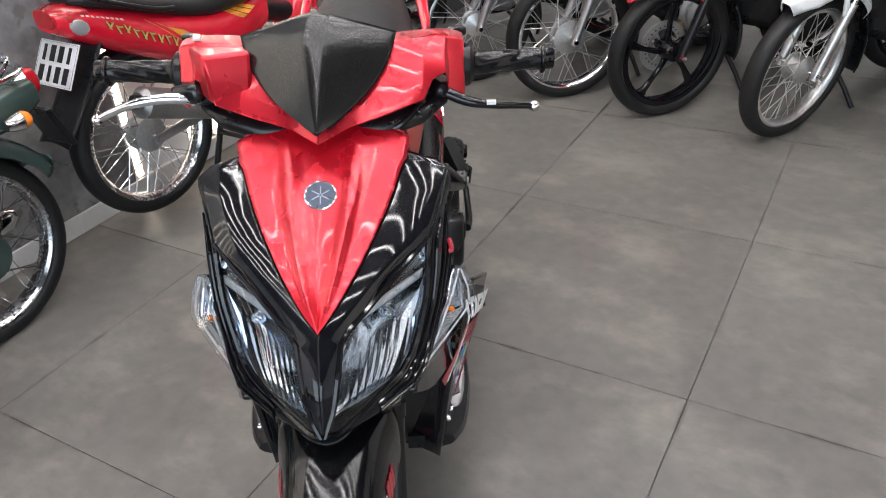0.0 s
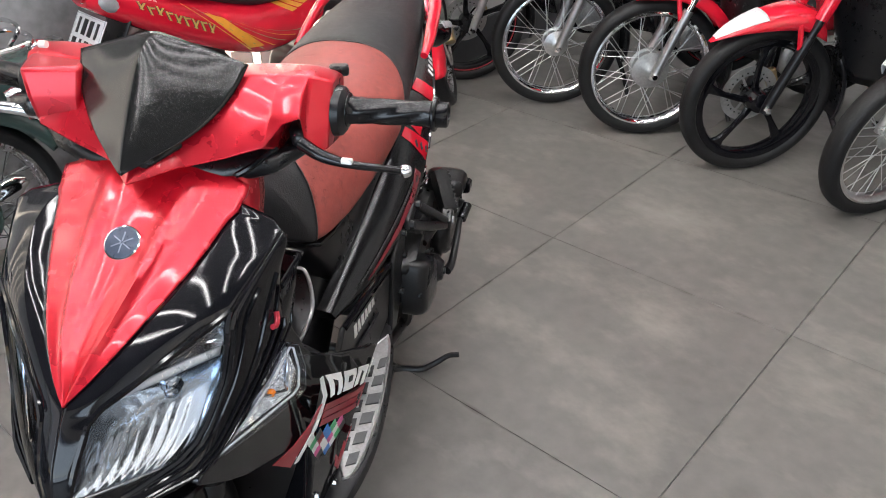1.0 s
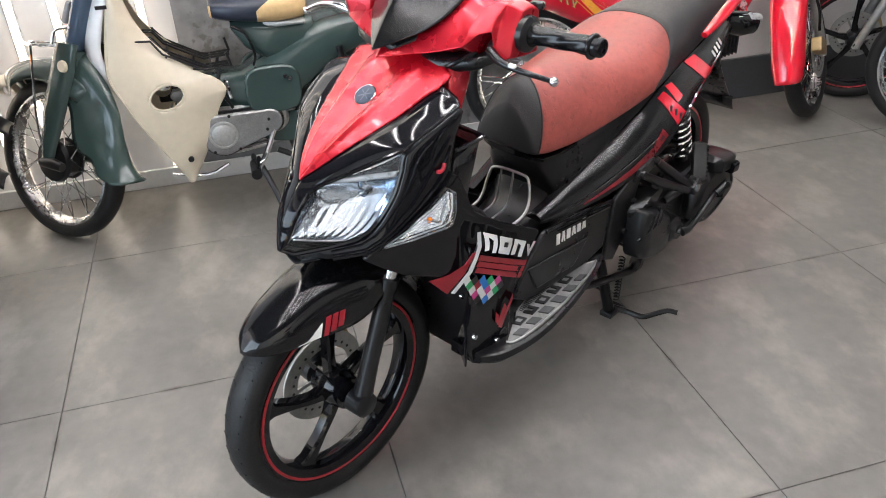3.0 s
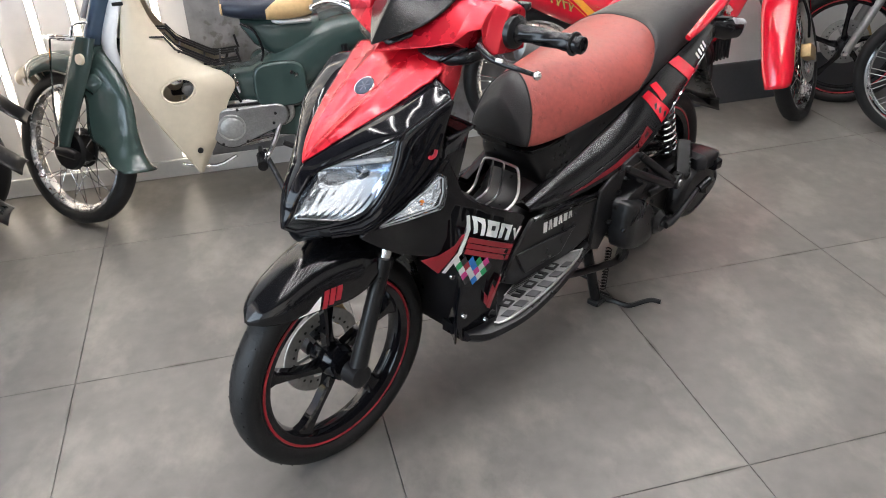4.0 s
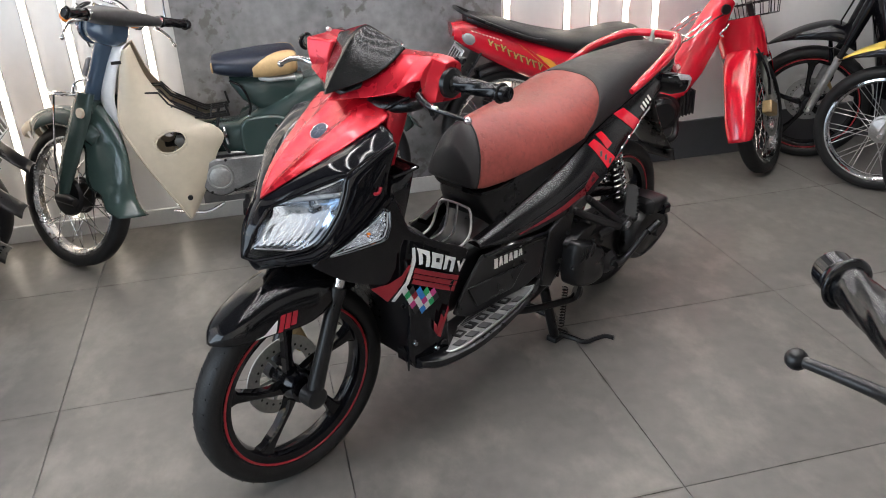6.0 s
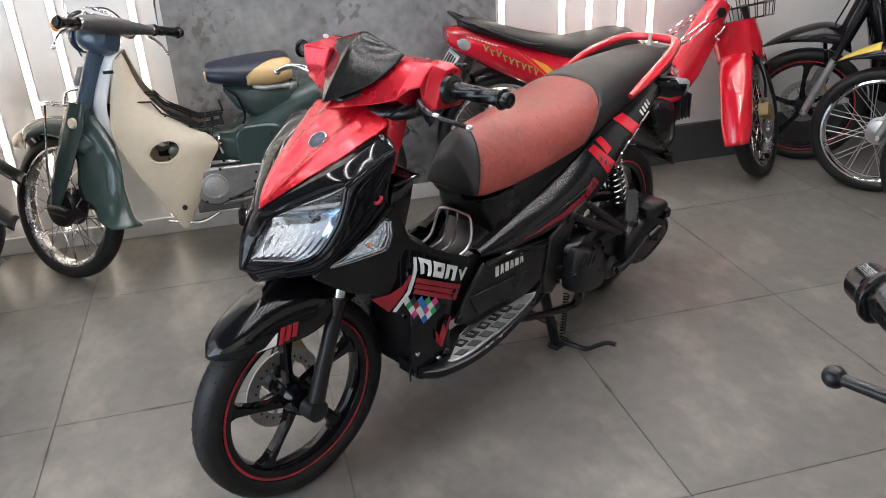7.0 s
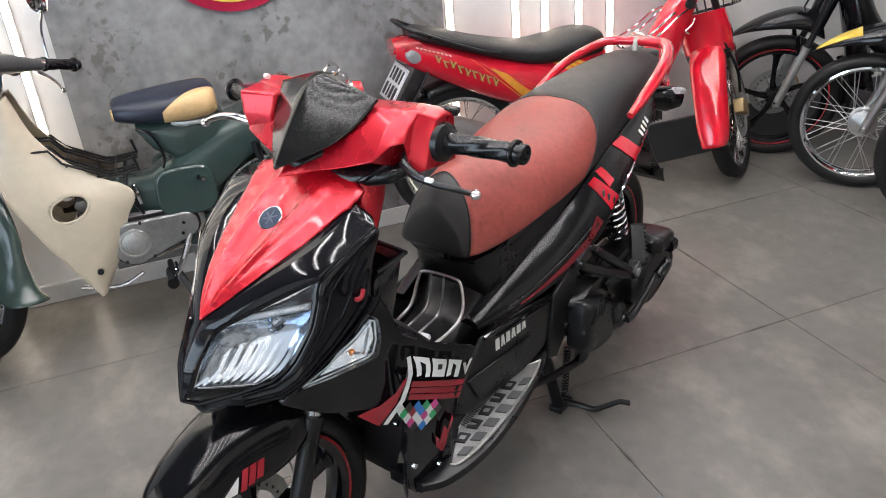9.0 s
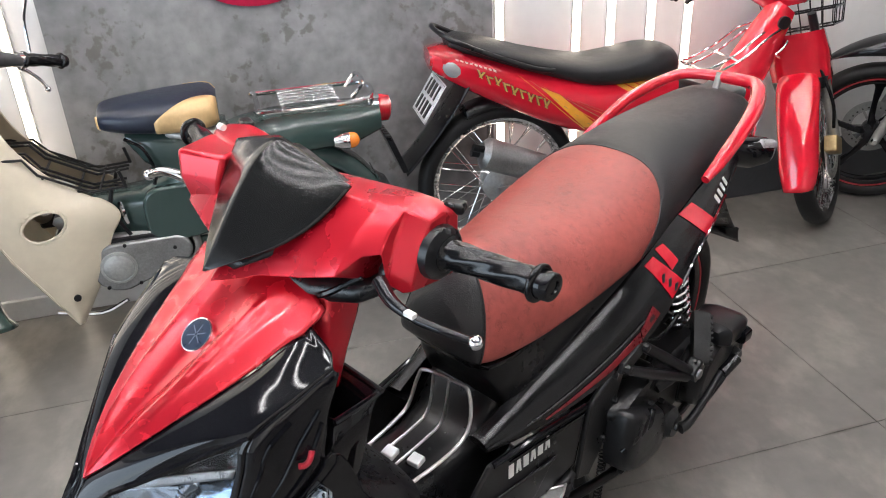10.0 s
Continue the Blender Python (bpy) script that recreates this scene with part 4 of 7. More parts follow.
for sg in (1, -1):
    part("lever_recess", block((sg * 0.176, 0.332, 0.980), (0.036, 0.046, 0.026), pose(0, 0, 0, 0, sg * 6, sg * 24).to_3x3()), BLACK, nv, "black lever pivot housing", bevel=0.010)
    ring = lathe([(0.0, 0.034), (0.010, 0.032), (0.016, 0.024)], 24, (0.211, 0.364, 1.003))
    part("switch_ring", ring if sg > 0 else mirror(ring), BLACK, nv)
    part("bar_switch", block((sg * 0.205, 0.402, 1.044), (0.026, 0.018, 0.014), pose(0, 0, 0, 0, 0, sg * 20).to_3x3()), BLACK, nv, "small black switch", bevel=0.004)
    grip(nv, sg, 0.222, 0.356, 0.366, 1.004, 0.026, -0.004)
    if sg > 0:
        lever(nv, [(0.185, 0.295, 0.984), (0.215, 0.284, 0.975), (0.25, 0.284, 0.968), (0.285, 0.294, 0.962), (0.316, 0.309, 0.954)], BLACK_GLOSS, CHROME)
    else:
        part("brake_lever", tube([(-0.185, 0.312, 0.978), (-0.210, 0.302, 0.986), (-0.238, 0.297, 0.988), (-0.272, 0.297, 0.983), (-0.304, 0.299, 0.972), (-0.336, 0.302, 0.957)], [0.009, 0.0085, 0.0075, 0.007, 0.0065, 0.006], 16, 6), CHROME, nv, "arched polished brake lever")
        part("lever_tip", ball((-0.336, 0.302, 0.957), 0.009), CHROME, nv)
        part("lever_pivot", block((-0.195, 0.318, 0.990), (0.050, 0.040, 0.030), pose(0, 0, 0, 0, -10, -20).to_3x3()), BLACK_HAZY, nv, "black lever perch", bevel=0.009)
part("lever_clip", block((0.248, 0.280, 0.974), (0.014, 0.008, 0.006)), WHITE_INK, nv, "small white clip", bevel=0.001)
part("bar_underside", loft([oval((x, y, z), ry, rz, 16, 2.8) for x, y, z, ry, rz in ((-0.185, 0.335, 0.966, 0.020, 0.008), (-0.15, 0.325, 0.952, 0.042, 0.016), (-0.09, 0.318, 0.940, 0.055, 0.020), (0, 0.322, 0.938, 0.060, 0.022), (0.09, 0.318, 0.940, 0.055, 0.020), (0.15, 0.325, 0.952, 0.042, 0.016), (0.185, 0.335, 0.966, 0.020, 0.008))]), BLACK, nv, "black shroud under the bars", sharp=60)

# front wheel, forks, fender
fw = wheel(nv, "front_wheel", 0.022, 0.270, 0.270, 0.076, "cast", None, None, RED_LINE, disc=-0.045)
for sg in (1, -1):
    fk = part("fork_leg", tube([(sg * 0.082, 0.020, 0.272), (sg * 0.082, 0.052, 0.36), (sg * 0.082, 0.116, 0.53)], [0.022, 0.019, 0.0185], 14), BLACK, nv, "scuffed black lower fork leg")
    part("axle_clamp", lathe([(sg * 0.055, 0.018), (sg * 0.062, 0.03), (sg * 0.10, 0.028), (sg * 0.106, 0.018)], 18, (0, 0.020, 0.272)), BLACK, fk)
    part("fork_stanchion", tube([(sg * 0.082, 0.114, 0.525), (sg * 0.084, 0.162, 0.66)], 0.0155, 14), CHROME, nv, "chrome fork tube")
    part("fork_seal", tube([(sg * 0.082, 0.111, 0.518), (sg * 0.082, 0.119, 0.540)], 0.0215, 14), BLACK, nv)
part("caliper", block((-0.062, 0.085, 0.345), (0.03, 0.04, 0.075), pose(0, 0, 0, 22).to_3x3()), GOLD, nv, "gold brake caliper", bevel=0.008)
part("brake_hose", tube([(-0.075, 0.09, 0.385), (-0.09, 0.1, 0.45), (-0.1, 0.13, 0.56), (-0.09, 0.15, 0.64)], 0.005, 8, 5), RUBBER, nv)


fender_top = spline([(-0.187, 0.488), (-0.160, 0.520), (-0.10, 0.555), (-0.03, 0.584), (0.04, 0.592), (0.10, 0.584), (0.17, 0.555)], 6)
fender_low = spline([(-0.185, 0.484), (-0.150, 0.485), (-0.108, 0.487), (-0.056, 0.486), (0.02, 0.484), (0.095, 0.510), (0.17, 0.520)], 6)
steps36 = np.linspace(0, 1, 37)


def fender(s, q):
    """s across (-1 to 1), q from the front tip (0) to the rear end (1)."""
    a = abs(s)
    hw = float(np.interp(q, (0, 0.05, 0.1, 0.2, 0.3, 0.5, 0.75, 1), (0.004, 0.019, 0.033, 0.050, 0.062, 0.074, 0.094, 0.080)))
    f = a ** 2.4
    t0, z0, t1, z1 = (float(np.interp(q, steps36, c[:, j])) for c, j in ((fender_top, 0), (fender_top, 1), (fender_low, 0), (fender_low, 1)))
    return (math.copysign(hw * math.sin(a * math.pi / 2) ** 0.85, s), t0 + (t1 - t0) * f, z0 + (z1 - z0) * f)


pair("fender_bracket", plate([(0.06, 0.50), (0.10, 0.55), (0.13, 0.54), (0.10, 0.47)], 0.006, lambda u, v, w: (0.068 + w, u, v)), BLACK, nv)
fd = part("front_fender", surf(fender, np.linspace(-1, 1, 41), np.linspace(0, 1, 34)), BLACK_FENDER, nv, "glossy black front mudguard", solid=0.003, sharp=50)
for sg in (1, -1):
    skin = lambda u, v, w: (fender(sg * u, v)[0] + sg * (w + 0.003), fender(sg * u, v)[1], fender(sg * u, v)[2])
    for k in range(3):
        part("decal", patch([(0.80, 0.512 + 0.034 * k), (0.80, 0.538 + 0.034 * k), (0.985 - 0.02 * k, 0.530 + 0.034 * k), (0.985 - 0.02 * k, 0.504 + 0.034 * k)], 0.0015, skin), RED_INK, fd, "dark red stripe")
    part("decal", patch([(0.978, 0.34), (0.965, 0.41), (0.84, 0.492), (0.978, 0.488)], 0.0015, skin), WHITE_INK, fd, "white flash")

# floorboards, tunnel, belly
part("tunnel", rings_y([(0.35, 0.080, 0.27, 0.56), (0.40, 0.078, 0.27, 0.480), (0.47, 0.080, 0.27, 0.458), (0.56, 0.086, 0.27, 0.456), (0.61, 0.090, 0.29, 0.474), (0.655, 0.090, 0.32, 0.53), (0.69, 0.090, 0.35, 0.585), (0.725, 0.086, 0.40, 0.655)], 28, 4), BLACK, nv, "black plastic centre tunnel")
for sg in (1, -1):
    side = [tuple(r) for r in spline([(0.285, 0.190, 0.258, 0.290), (0.34, 0.214, 0.244, 0.281), (0.44, 0.229, 0.246, 0.280), (0.54, 0.229, 0.258, 0.291), (0.64, 0.219, 0.276, 0.304), (0.72, 0.204, 0.296, 0.316), (0.775, 0.185, 0.312, 0.326)], 4)]
    part("floorboard", loft([[(sg * x, y, z) for x, z in ((0.098, z0), (xo - 0.03, z0), (xo - 0.008, z0 + 0.008), (xo, (z0 + z1) / 2), (xo - 0.004, z1 - 0.004), (xo - 0.012, z1), (0.098, z1))] for y, xo, z0, z1 in side]), BLACK, nv, "black plastic footboard")
    zt = lambda y: 0.2775 + 0.122 * (y - 0.40)
    mat_poly = [tuple(p) for p in spline([(0.372, 0.192), (0.384, 0.206), (0.437, 0.217), (0.54, 0.2195), (0.64, 0.2115), (0.705, 0.201), (0.738, 0.189)], 4)] + [(0.70, 0.166), (0.635, 0.143), (0.60, 0.131), (0.53, 0.133), (0.462, 0.146)]
    fm = part("foot_mat", plate(mat_poly, 0.006, lambda u, v, w: (sg * v, u, zt(u) + w)), MAT_SILVER, nv, "silver foot plate with dark grip bars", bevel=0.0015)
    part("mat_edge", tube([(sg * (v - 0.002), u, zt(u) + 0.006) for u, v in mat_poly[:25]], 0.0026, 6), ALU, fm, "bright rim")
    part("mat_edge", tube([(sg * v, u, zt(u) + 0.006) for u, v in mat_poly[24:]], 0.002, 6), ALU, fm, "bright rim")
    for k in range(6):
        y0 = 0.398 + 0.048 * k
        xo = float(np.interp(y0, (0.40, 0.54, 0.70), (0.206, 0.213, 0.196)))
        part("grip_bar", plate([(y0, 0.188), (y0 + 0.026, 0.188), (y0 + 0.036, xo), (y0 + 0.010, xo)], 0.003, lambda u, v, w: (sg * v, u, zt(u) + 0.0062 + w)), GREY_PLASTIC, fm)
    for k in range(5):
        y0 = 0.425 + 0.046 * k
        lift = lambda u, v, w: (sg * v, u, zt(u) + 0.0062 + w)
        outer = [(y0, 0.160), (y0 + 0.028, 0.157), (y0 + 0.036, 0.181), (y0 + 0.008, 0.183)]
        if k % 2:
            outer = [(y0, 0.160), (y0 + 0.008, 0.159), (y0 + 0.016, 0.175), (y0 + 0.024, 0.174), (y0 + 0.020, 0.158), (y0 + 0.028, 0.157), (y0 + 0.036, 0.181), (y0 + 0.008, 0.183)]
        part("grip_bar", plate(outer, 0.003, lift), BLACK, fm, "dark block shape")
        if not k % 2:
            part("grip_bar", plate([(y0 + 0.010, 0.165), (y0 + 0.021, 0.164), (y0 + 0.026, 0.176), (y0 + 0.015, 0.177)], 0.0034, lift), MAT_SILVER, fm)
    for k in range(22):
        y0 = 0.475 + 0.0062 * k
        part("grip_bar", block((sg * 0.148, y0, zt(y0) + 0.0068), (0.014, 0.0024, 0.002)), GREY_PLASTIC, fm)
    # side covers behind the floorboard
    cov = [(0.560, 0.472), (0.62, 0.474), (0.72, 0.474), (0.81, 0.468), (0.795, 0.43), (0.775, 0.345), (0.70, 0.318), (0.60, 0.31), (0.50, 0.305), (0.455, 0.33), (0.50, 0.40)]
    cx = lambda y, z: 0.125 + 0.13 * (y - 0.5) + 0.05 * (0.5 - z)
    sc = part("lower_side_cover", plate(cov, 0.012, lambda u, v, w: (sg * (cx(u, v) + w), u, v)), BLACK, nv, "black lower side cover with white block lettering shapes", bevel=0.005)
    part("cover_ridge", tube([(sg * (cx(0.57, 0.47) + 0.010), 0.565, 0.470), (sg * (cx(0.70, 0.47) + 0.012), 0.70, 0.473), (sg * (cx(0.81, 0.47) + 0.012), 0.808, 0.467)], 0.006, 8, 4), BLACK_GLOSS, sc)
    part("cover_lip", plate([(0.60, 0.460), (0.80, 0.458), (0.80, 0.452), (0.61, 0.453)], 0.003, lambda u, v, w: (sg * (cx(u, v) + 0.012 + w), u, v)), BLACK_GLOSS, sc)
    part("cover_step", plate([(0.50, 0.395), (0.72, 0.402), (0.70, 0.39), (0.66, 0.34), (0.53, 0.33)], 0.006, lambda u, v, w: (sg * (cx(u, v) + 0.012 + w), u, v)), BLACK, sc, bevel=0.003)
    for k in range(6):
        y0 = 0.598 + 0.0182 * k
        z0 = 0.421 + 0.002 * k
        part("decal", plate([(y0, z0), (y0 + 0.0125, z0), (y0 + 0.0132, z0 + 0.029), (y0 + 0.001, z0 + 0.029)] if k % 2 == 0 else [(y0, z0), (y0 + 0.0045, z0), (y0 + 0.0066, z0 + 0.012), (y0 + 0.009, z0), (y0 + 0.0132, z0), (y0 + 0.0105, z0 + 0.029), (y0 + 0.0035, z0 + 0.029)], 0.0012, lambda u, v, w: (sg * (cx(u, v) + 0.0126 + w), u, v)), WHITE_INK, sc, "white block shape")
    part("frame_bracket", plate([(0.80, 0.475), (0.87, 0.508), (0.93, 0.53), (0.895, 0.43), (0.86, 0.33), (0.82, 0.285), (0.775, 0.305)], 0.012, lambda u, v, w: (sg * (0.176 + w), u, v)), STEEL, nv, bevel=0.004)
pair("belly_frame", tube([(0.07, 0.34, 0.24), (0.09, 0.55, 0.20), (0.10, 0.80, 0.20), (0.10, 0.95, 0.24)], 0.015, 10, 5), STEEL, nv, "black frame tube under the belly")
wr = part("wire_rack", tube([(-0.040, 0.43, 0.478), (-0.046, 0.52, 0.487), (-0.046, 0.556, 0.502), (-0.038, 0.575, 0.560), (-0.020, 0.578, 0.582), (0.045, 0.592, 0.578), (0.066, 0.594, 0.566), (0.080, 0.580, 0.515), (0.082, 0.545, 0.489), (0.078, 0.46, 0.482), (0.06, 0.425, 0.478), (-0.040, 0.43, 0.478)], 0.0036, 8, 4), ALU, nv, "steel wire rack on the tunnel")
for x, zt_ in ((-0.010, 0.581), (0.026, 0.579)):
    part("rack_wire", tube([(x, 0.428, 0.478), (x, 0.52, 0.486), (x, 0.560, 0.494), (x, 0.576, 0.520), (x, 0.586, zt_)], 0.0028, 6, 4), ALU, wr)
pair("rack_stay", tube([(0.035, 0.43, 0.478), (0.06, 0.40, 0.52), (0.055, 0.375, 0.57)], 0.0032, 6, 3), ALU, wr)
for x, y0 in ((0.048, 0.478), (0.002, 0.462)):
    part("rack_clamp", block((x, y0, 0.484), (0.024, 0.022, 0.012), pose(0, 0, 0, 8, 0, 6).to_3x3()), PLATE_WHITE, wr, "pale clamp block", bevel=0.002)

# rear bodywork: blade-shaped side panels, widening from the footboard to the tail
body_s = spline([(0.575, 0.108, 0.497, 0.118, 0.490, 0.124, 0.480), (0.65, 0.116, 0.522, 0.132, 0.502, 0.146, 0.479), (0.75, 0.124, 0.560, 0.150, 0.530, 0.168, 0.488), (0.85, 0.134, 0.604, 0.168, 0.570, 0.186, 0.505),
                 (0.95, 0.146, 0.652, 0.180, 0.608, 0.198, 0.532), (1.03, 0.153, 0.700, 0.184, 0.640, 0.205, 0.580), (1.10, 0.153, 0.730, 0.183, 0.680, 0.202, 0.635), (1.20, 0.147, 0.752, 0.175, 0.715, 0.190, 0.688),
                 (1.32, 0.135, 0.774, 0.155, 0.750, 0.166, 0.728), (1.45, 0.112, 0.790, 0.125, 0.770, 0.130, 0.745), (1.58, 0.075, 0.800, 0.080, 0.785, 0.082, 0.757), (1.65, 0.038, 0.803, 0.040, 0.790, 0.040, 0.767)], 4)


def side_of(y):
    return [float(np.interp(y, body_s[:, 0], body_s[:, j])) for j in range(1, 7)]


def section(y):
    """Five places down the side panel, top edge to lower edge."""
    xt, zt_, xc, zc, xl, zl = side_of(y)
    return (xt, (xt + xc) / 2 + 0.004, xc + 0.002, (xc + xl) / 2 + 0.004, xl), (zt_, (zt_ + zc) / 2, zc, (zc + zl) / 2, zl)


def flank(y, z, w, sg):
    """A place on the rear side panel at that length and height."""
    xs, zs = section(y)
    return (sg * (float(np.interp(z, zs[::-1], xs[::-1])) + w), y, z)


def panel_pt(y, k, sg):
    """k: 0 inside the top edge, 1 top edge, 2 crease, 3 lower edge, 4 turned in below."""
    xs, zs = section(y)
    ks = (0, 1, 1.5, 2, 2.5, 3, 4)
    return (sg * float(np.interp(k, ks, (xs[0] - 0.02, *xs, xs[4] - 0.05))), y, float(np.interp(k, ks, (zs[0] + 0.001, *zs, zs[4] + 0.004))))


bodies = {}
for sg in (1, -1):
    bd = part("rear_side_panel", surf(lambda y, k: panel_pt(y, k, sg), body_s[:, 0], [0, 0.8, 1, 1.25, 1.5, 1.75, 1.95, 2.05, 2.25, 2.5, 2.75, 3, 3.1, 4]), BLACK_HAZY, nv, "black rear side panel with red decals", sharp=38)
    bodies[sg] = bd

    def body_decal(poly, mat, label="", lift=0.0012):
        part("decal", patch([(u, v) for u, v in poly], 0.0015, lambda u, v, w: flank(u, v, w + lift, sg), 10, 8), mat, bd, label)
    for a in ([(0.70, 0.4905), (0.76, 0.500), (0.76, 0.506), (0.70, 0.493)], [(0.76, 0.500), (0.86, 0.520), (0.86, 0.535), (0.76, 0.506)], [(0.86, 0.520), (0.95, 0.546), (0.945, 0.568), (0.86, 0.535)], [(0.953, 0.551), (1.005, 0.585), (0.988, 0.606), (0.948, 0.571)]):
        body_decal(a, SWEEP, "dark red sweep")
    body_decal([(0.975, 0.575), (0.99, 0.583), (0.985, 0.592), (0.972, 0.584)], BLACK_INK)
    body_decal([(1.126, 0.738), (1.178, 0.745), (1.222, 0.703), (1.182, 0.684)], RED_GLOSS, "bright red block")
    body_decal([(1.034, 0.699), (1.056, 0.704), (1.078, 0.668), (1.056, 0.655)], RED_GLOSS, "bright red block")
    body_decal([(1.0, 0.676), (1.024, 0.688), (1.078, 0.628), (1.042, 0.602)], RED_GLOSS, "bright red block")
    for k in range(3):
        body_decal([(1.028 + 0.013 * k, 0.653 - 0.012 * k), (1.036 + 0.013 * k, 0.655 - 0.012 * k), (1.030 + 0.013 * k, 0.640 - 0.012 * k), (1.024 + 0.013 * k, 0.640 - 0.012 * k)], BLACK_INK, "", 0.0026)
    for k in range(4):
        y0 = 1.25 + 0.018 * k
        z0 = 0.722 + 0.006 * k
        body_decal([(y0, z0 + 0.014), (y0 + 0.009, z0 + 0.017), (y0 + 0.014, z0 + 0.003), (y0 + 0.005, z0)], WHITE_INK, "white block shape")
    part("body_edge", tube([flank(y, side_of(y)[5], 0.001, sg) for y in (1.075, 1.12, 1.18, 1.24, 1.30)], 0.0032, 6, 4), CHROME, bd, "bright lower trim")
    part("panel_seam", tube([flank(y, side_of(y)[3] + 0.35 * (side_of(y)[5] - side_of(y)[3]), 0.003, sg) for y in (0.66, 0.74, 0.82, 0.90, 0.96)], 0.0016, 6, 4), BLACK, bd)
    part("panel_screw", lathe([(0.0, 0.005), (0.003, 0.004)], 8, (side_of(0.93)[4] - 0.002, 0.93, 0.538)) if sg > 0 else mirror(lathe([(0.0, 0.005), (0.003, 0.004)], 8, (side_of(0.93)[4] - 0.002, 0.93, 0.538))), STEEL, bd)

# seat in three coverings
seat_rows = [(0.0, 0.573, 0.032, 0.650, 0.664), (0.12, 0.577, 0.056, 0.646, 0.698), (0.3, 0.583, 0.086, 0.639, 0.742), (0.45, 0.620, 0.106, 0.638, 0.796), (0.6, 0.71, 0.130, 0.648, 0.806), (0.8, 0.87, 0.154, 0.676, 0.804), (1.0, 0.98, 0.163, 0.700, 0.815),
             (1.2, 1.10, 0.155, 0.728, 0.836), (1.45, 1.26, 0.138, 0.758, 0.852), (1.7, 1.42, 0.120, 0.782, 0.855), (1.9, 1.56, 0.095, 0.792, 0.856), (2.0, 1.625, 0.055, 0.797, 0.832)]
seat_row = table(seat_rows, 5)


def seat_pt(a, s):
    """Arched section on a flat base; the nose is narrow above and wide below."""
    y, w, z0, z1 = seat_row(s)
    ca, sa = math.cos(a), math.sin(a)
    up = max(0.0, sa)
    if s > 0.02:
        y += min(1.0, s / 0.34) * 0.05 * up ** 1.5 * math.exp(-((s - 0.36) / 0.25) ** 2) + (0.143 * up ** 0.65 - 0.008) * math.exp(-((s - 1.0) / 0.3) ** 2)
        _, w, z0, z1 = seat_row(float(np.interp(y, [r[1] for r in seat_rows], [r[0] for r in seat_rows])))
    base = 0.010
    p = float(np.interp(y, (0.57, 0.68, 0.85, 1.1, 1.5), (1.45, 1.7, 2.2, 2.5, 2.6)))
    x = w * math.copysign(abs(ca) ** (2 / p), ca)
    if sa >= 0:
        return (x, y, z0 + base + (z1 - z0 - base) * sa ** (2 / p))
    return (w * math.copysign(abs(ca) ** 0.5, ca), y, z0 + base - base * abs(sa) ** 0.6)


seat = part("seat", loft([[seat_pt(2 * math.pi * i / 48, s) for i in range(48)] for s in np.linspace(0.36, 1.0, 18)]), SEAT_RED, nv, "embossed red-brown vinyl seat cover", sharp=60)
part("seat_nose", loft([[seat_pt(2 * math.pi * i / 48, s) for i in range(48)] for s in np.linspace(0.0, 0.355, 12)]), SEAT_BLACK, seat, "black vinyl seat nose", sharp=60)
part("seat_rear", loft([[seat_pt(2 * math.pi * i / 48, s) for i in range(48)] for s in np.linspace(1.005, 2.0, 22)]), SEAT_BLACK, seat, "black vinyl pillion seat", sharp=60)
for s0 in (0.357, 1.003):
    part("seam", tube([seat_pt(2 * math.pi * i / 48, s0) for i in range(-3, 28)], 0.0022, 6), SEAT_BLACK, seat)
part("seat_base", rings_y([(0.618, 0.066, 0.595, 0.632), (0.63, 0.085, 0.565, 0.640), (0.66, 0.100, 0.50, 0.645), (0.70, 0.110, 0.475, 0.650), (0.77, 0.120, 0.50, 0.660), (0.88, 0.130, 0.56, 0.69), (1.0, 0.146, 0.60, 0.716), (1.2, 0.142, 0.69, 0.752), (1.45, 0.10, 0.745, 0.792), (1.62, 0.05, 0.765, 0.80)], 32, 5), BLACK, nv, "black seat pan and tray")
part("seat_lip", rings_y([(0.602, 0.066, 0.614, 0.628), (0.615, 0.092, 0.612, 0.629), (0.66, 0.107, 0.616, 0.634), (0.72, 0.112, 0.626, 0.642)], 28, 4), BLACK_GLOSS, nv, "black lip under the seat nose")

# grab rail, tail
part("grab_rail", moved(tube([(0.168, 1.19, 0.795), (0.168, 1.26, 0.82), (0.150, 1.42, 0.862), (0.105, 1.545, 0.882), (0.05, 1.575, 0.882), (-0.05, 1.575, 0.876), (-0.105, 1.545, 0.866), (-0.146, 1.43, 0.836), (-0.154, 1.32, 0.802), (-0.156, 1.24, 0.775)], [0.009, 0.015, 0.018, 0.017, 0.014, 0.013, 0.013, 0.013, 0.012, 0.010], 12, 6), Matrix()), RED_GLOSS, nv, "glossy red grab rail")
part("rail_bracket", tube([(0.0, 1.56, 0.84), (0.0, 1.575, 0.89)], 0.009, 8), CAST, nv, "dull alloy rail bracket")
part("seat_lock_cover", block((0, 1.60, 0.835), (0.10, 0.07, 0.03)), GREY_PLASTIC, nv, bevel=0.01)
tl = part("tail_lamp", rings_y([(1.56, 0.11, 0.70, 0.79), (1.63, 0.09, 0.715, 0.79), (1.67, 0.05, 0.74, 0.785)], 20, 3), RED_LENS, nv, "dark red tail lamp")
for sg in (1, -1):
    part("rear_indicator", moved(rings_y([(-0.06, 0.018, -0.03, 0.03), (0.0, 0.032, -0.036, 0.036), (0.05, 0.03, -0.026, 0.034)], 16, 2.6), pose(sg * 0.135, 1.48, 0.755, -12, 0, sg * -18)), BLACK_GLOSS, nv, "black rear indicator housing")
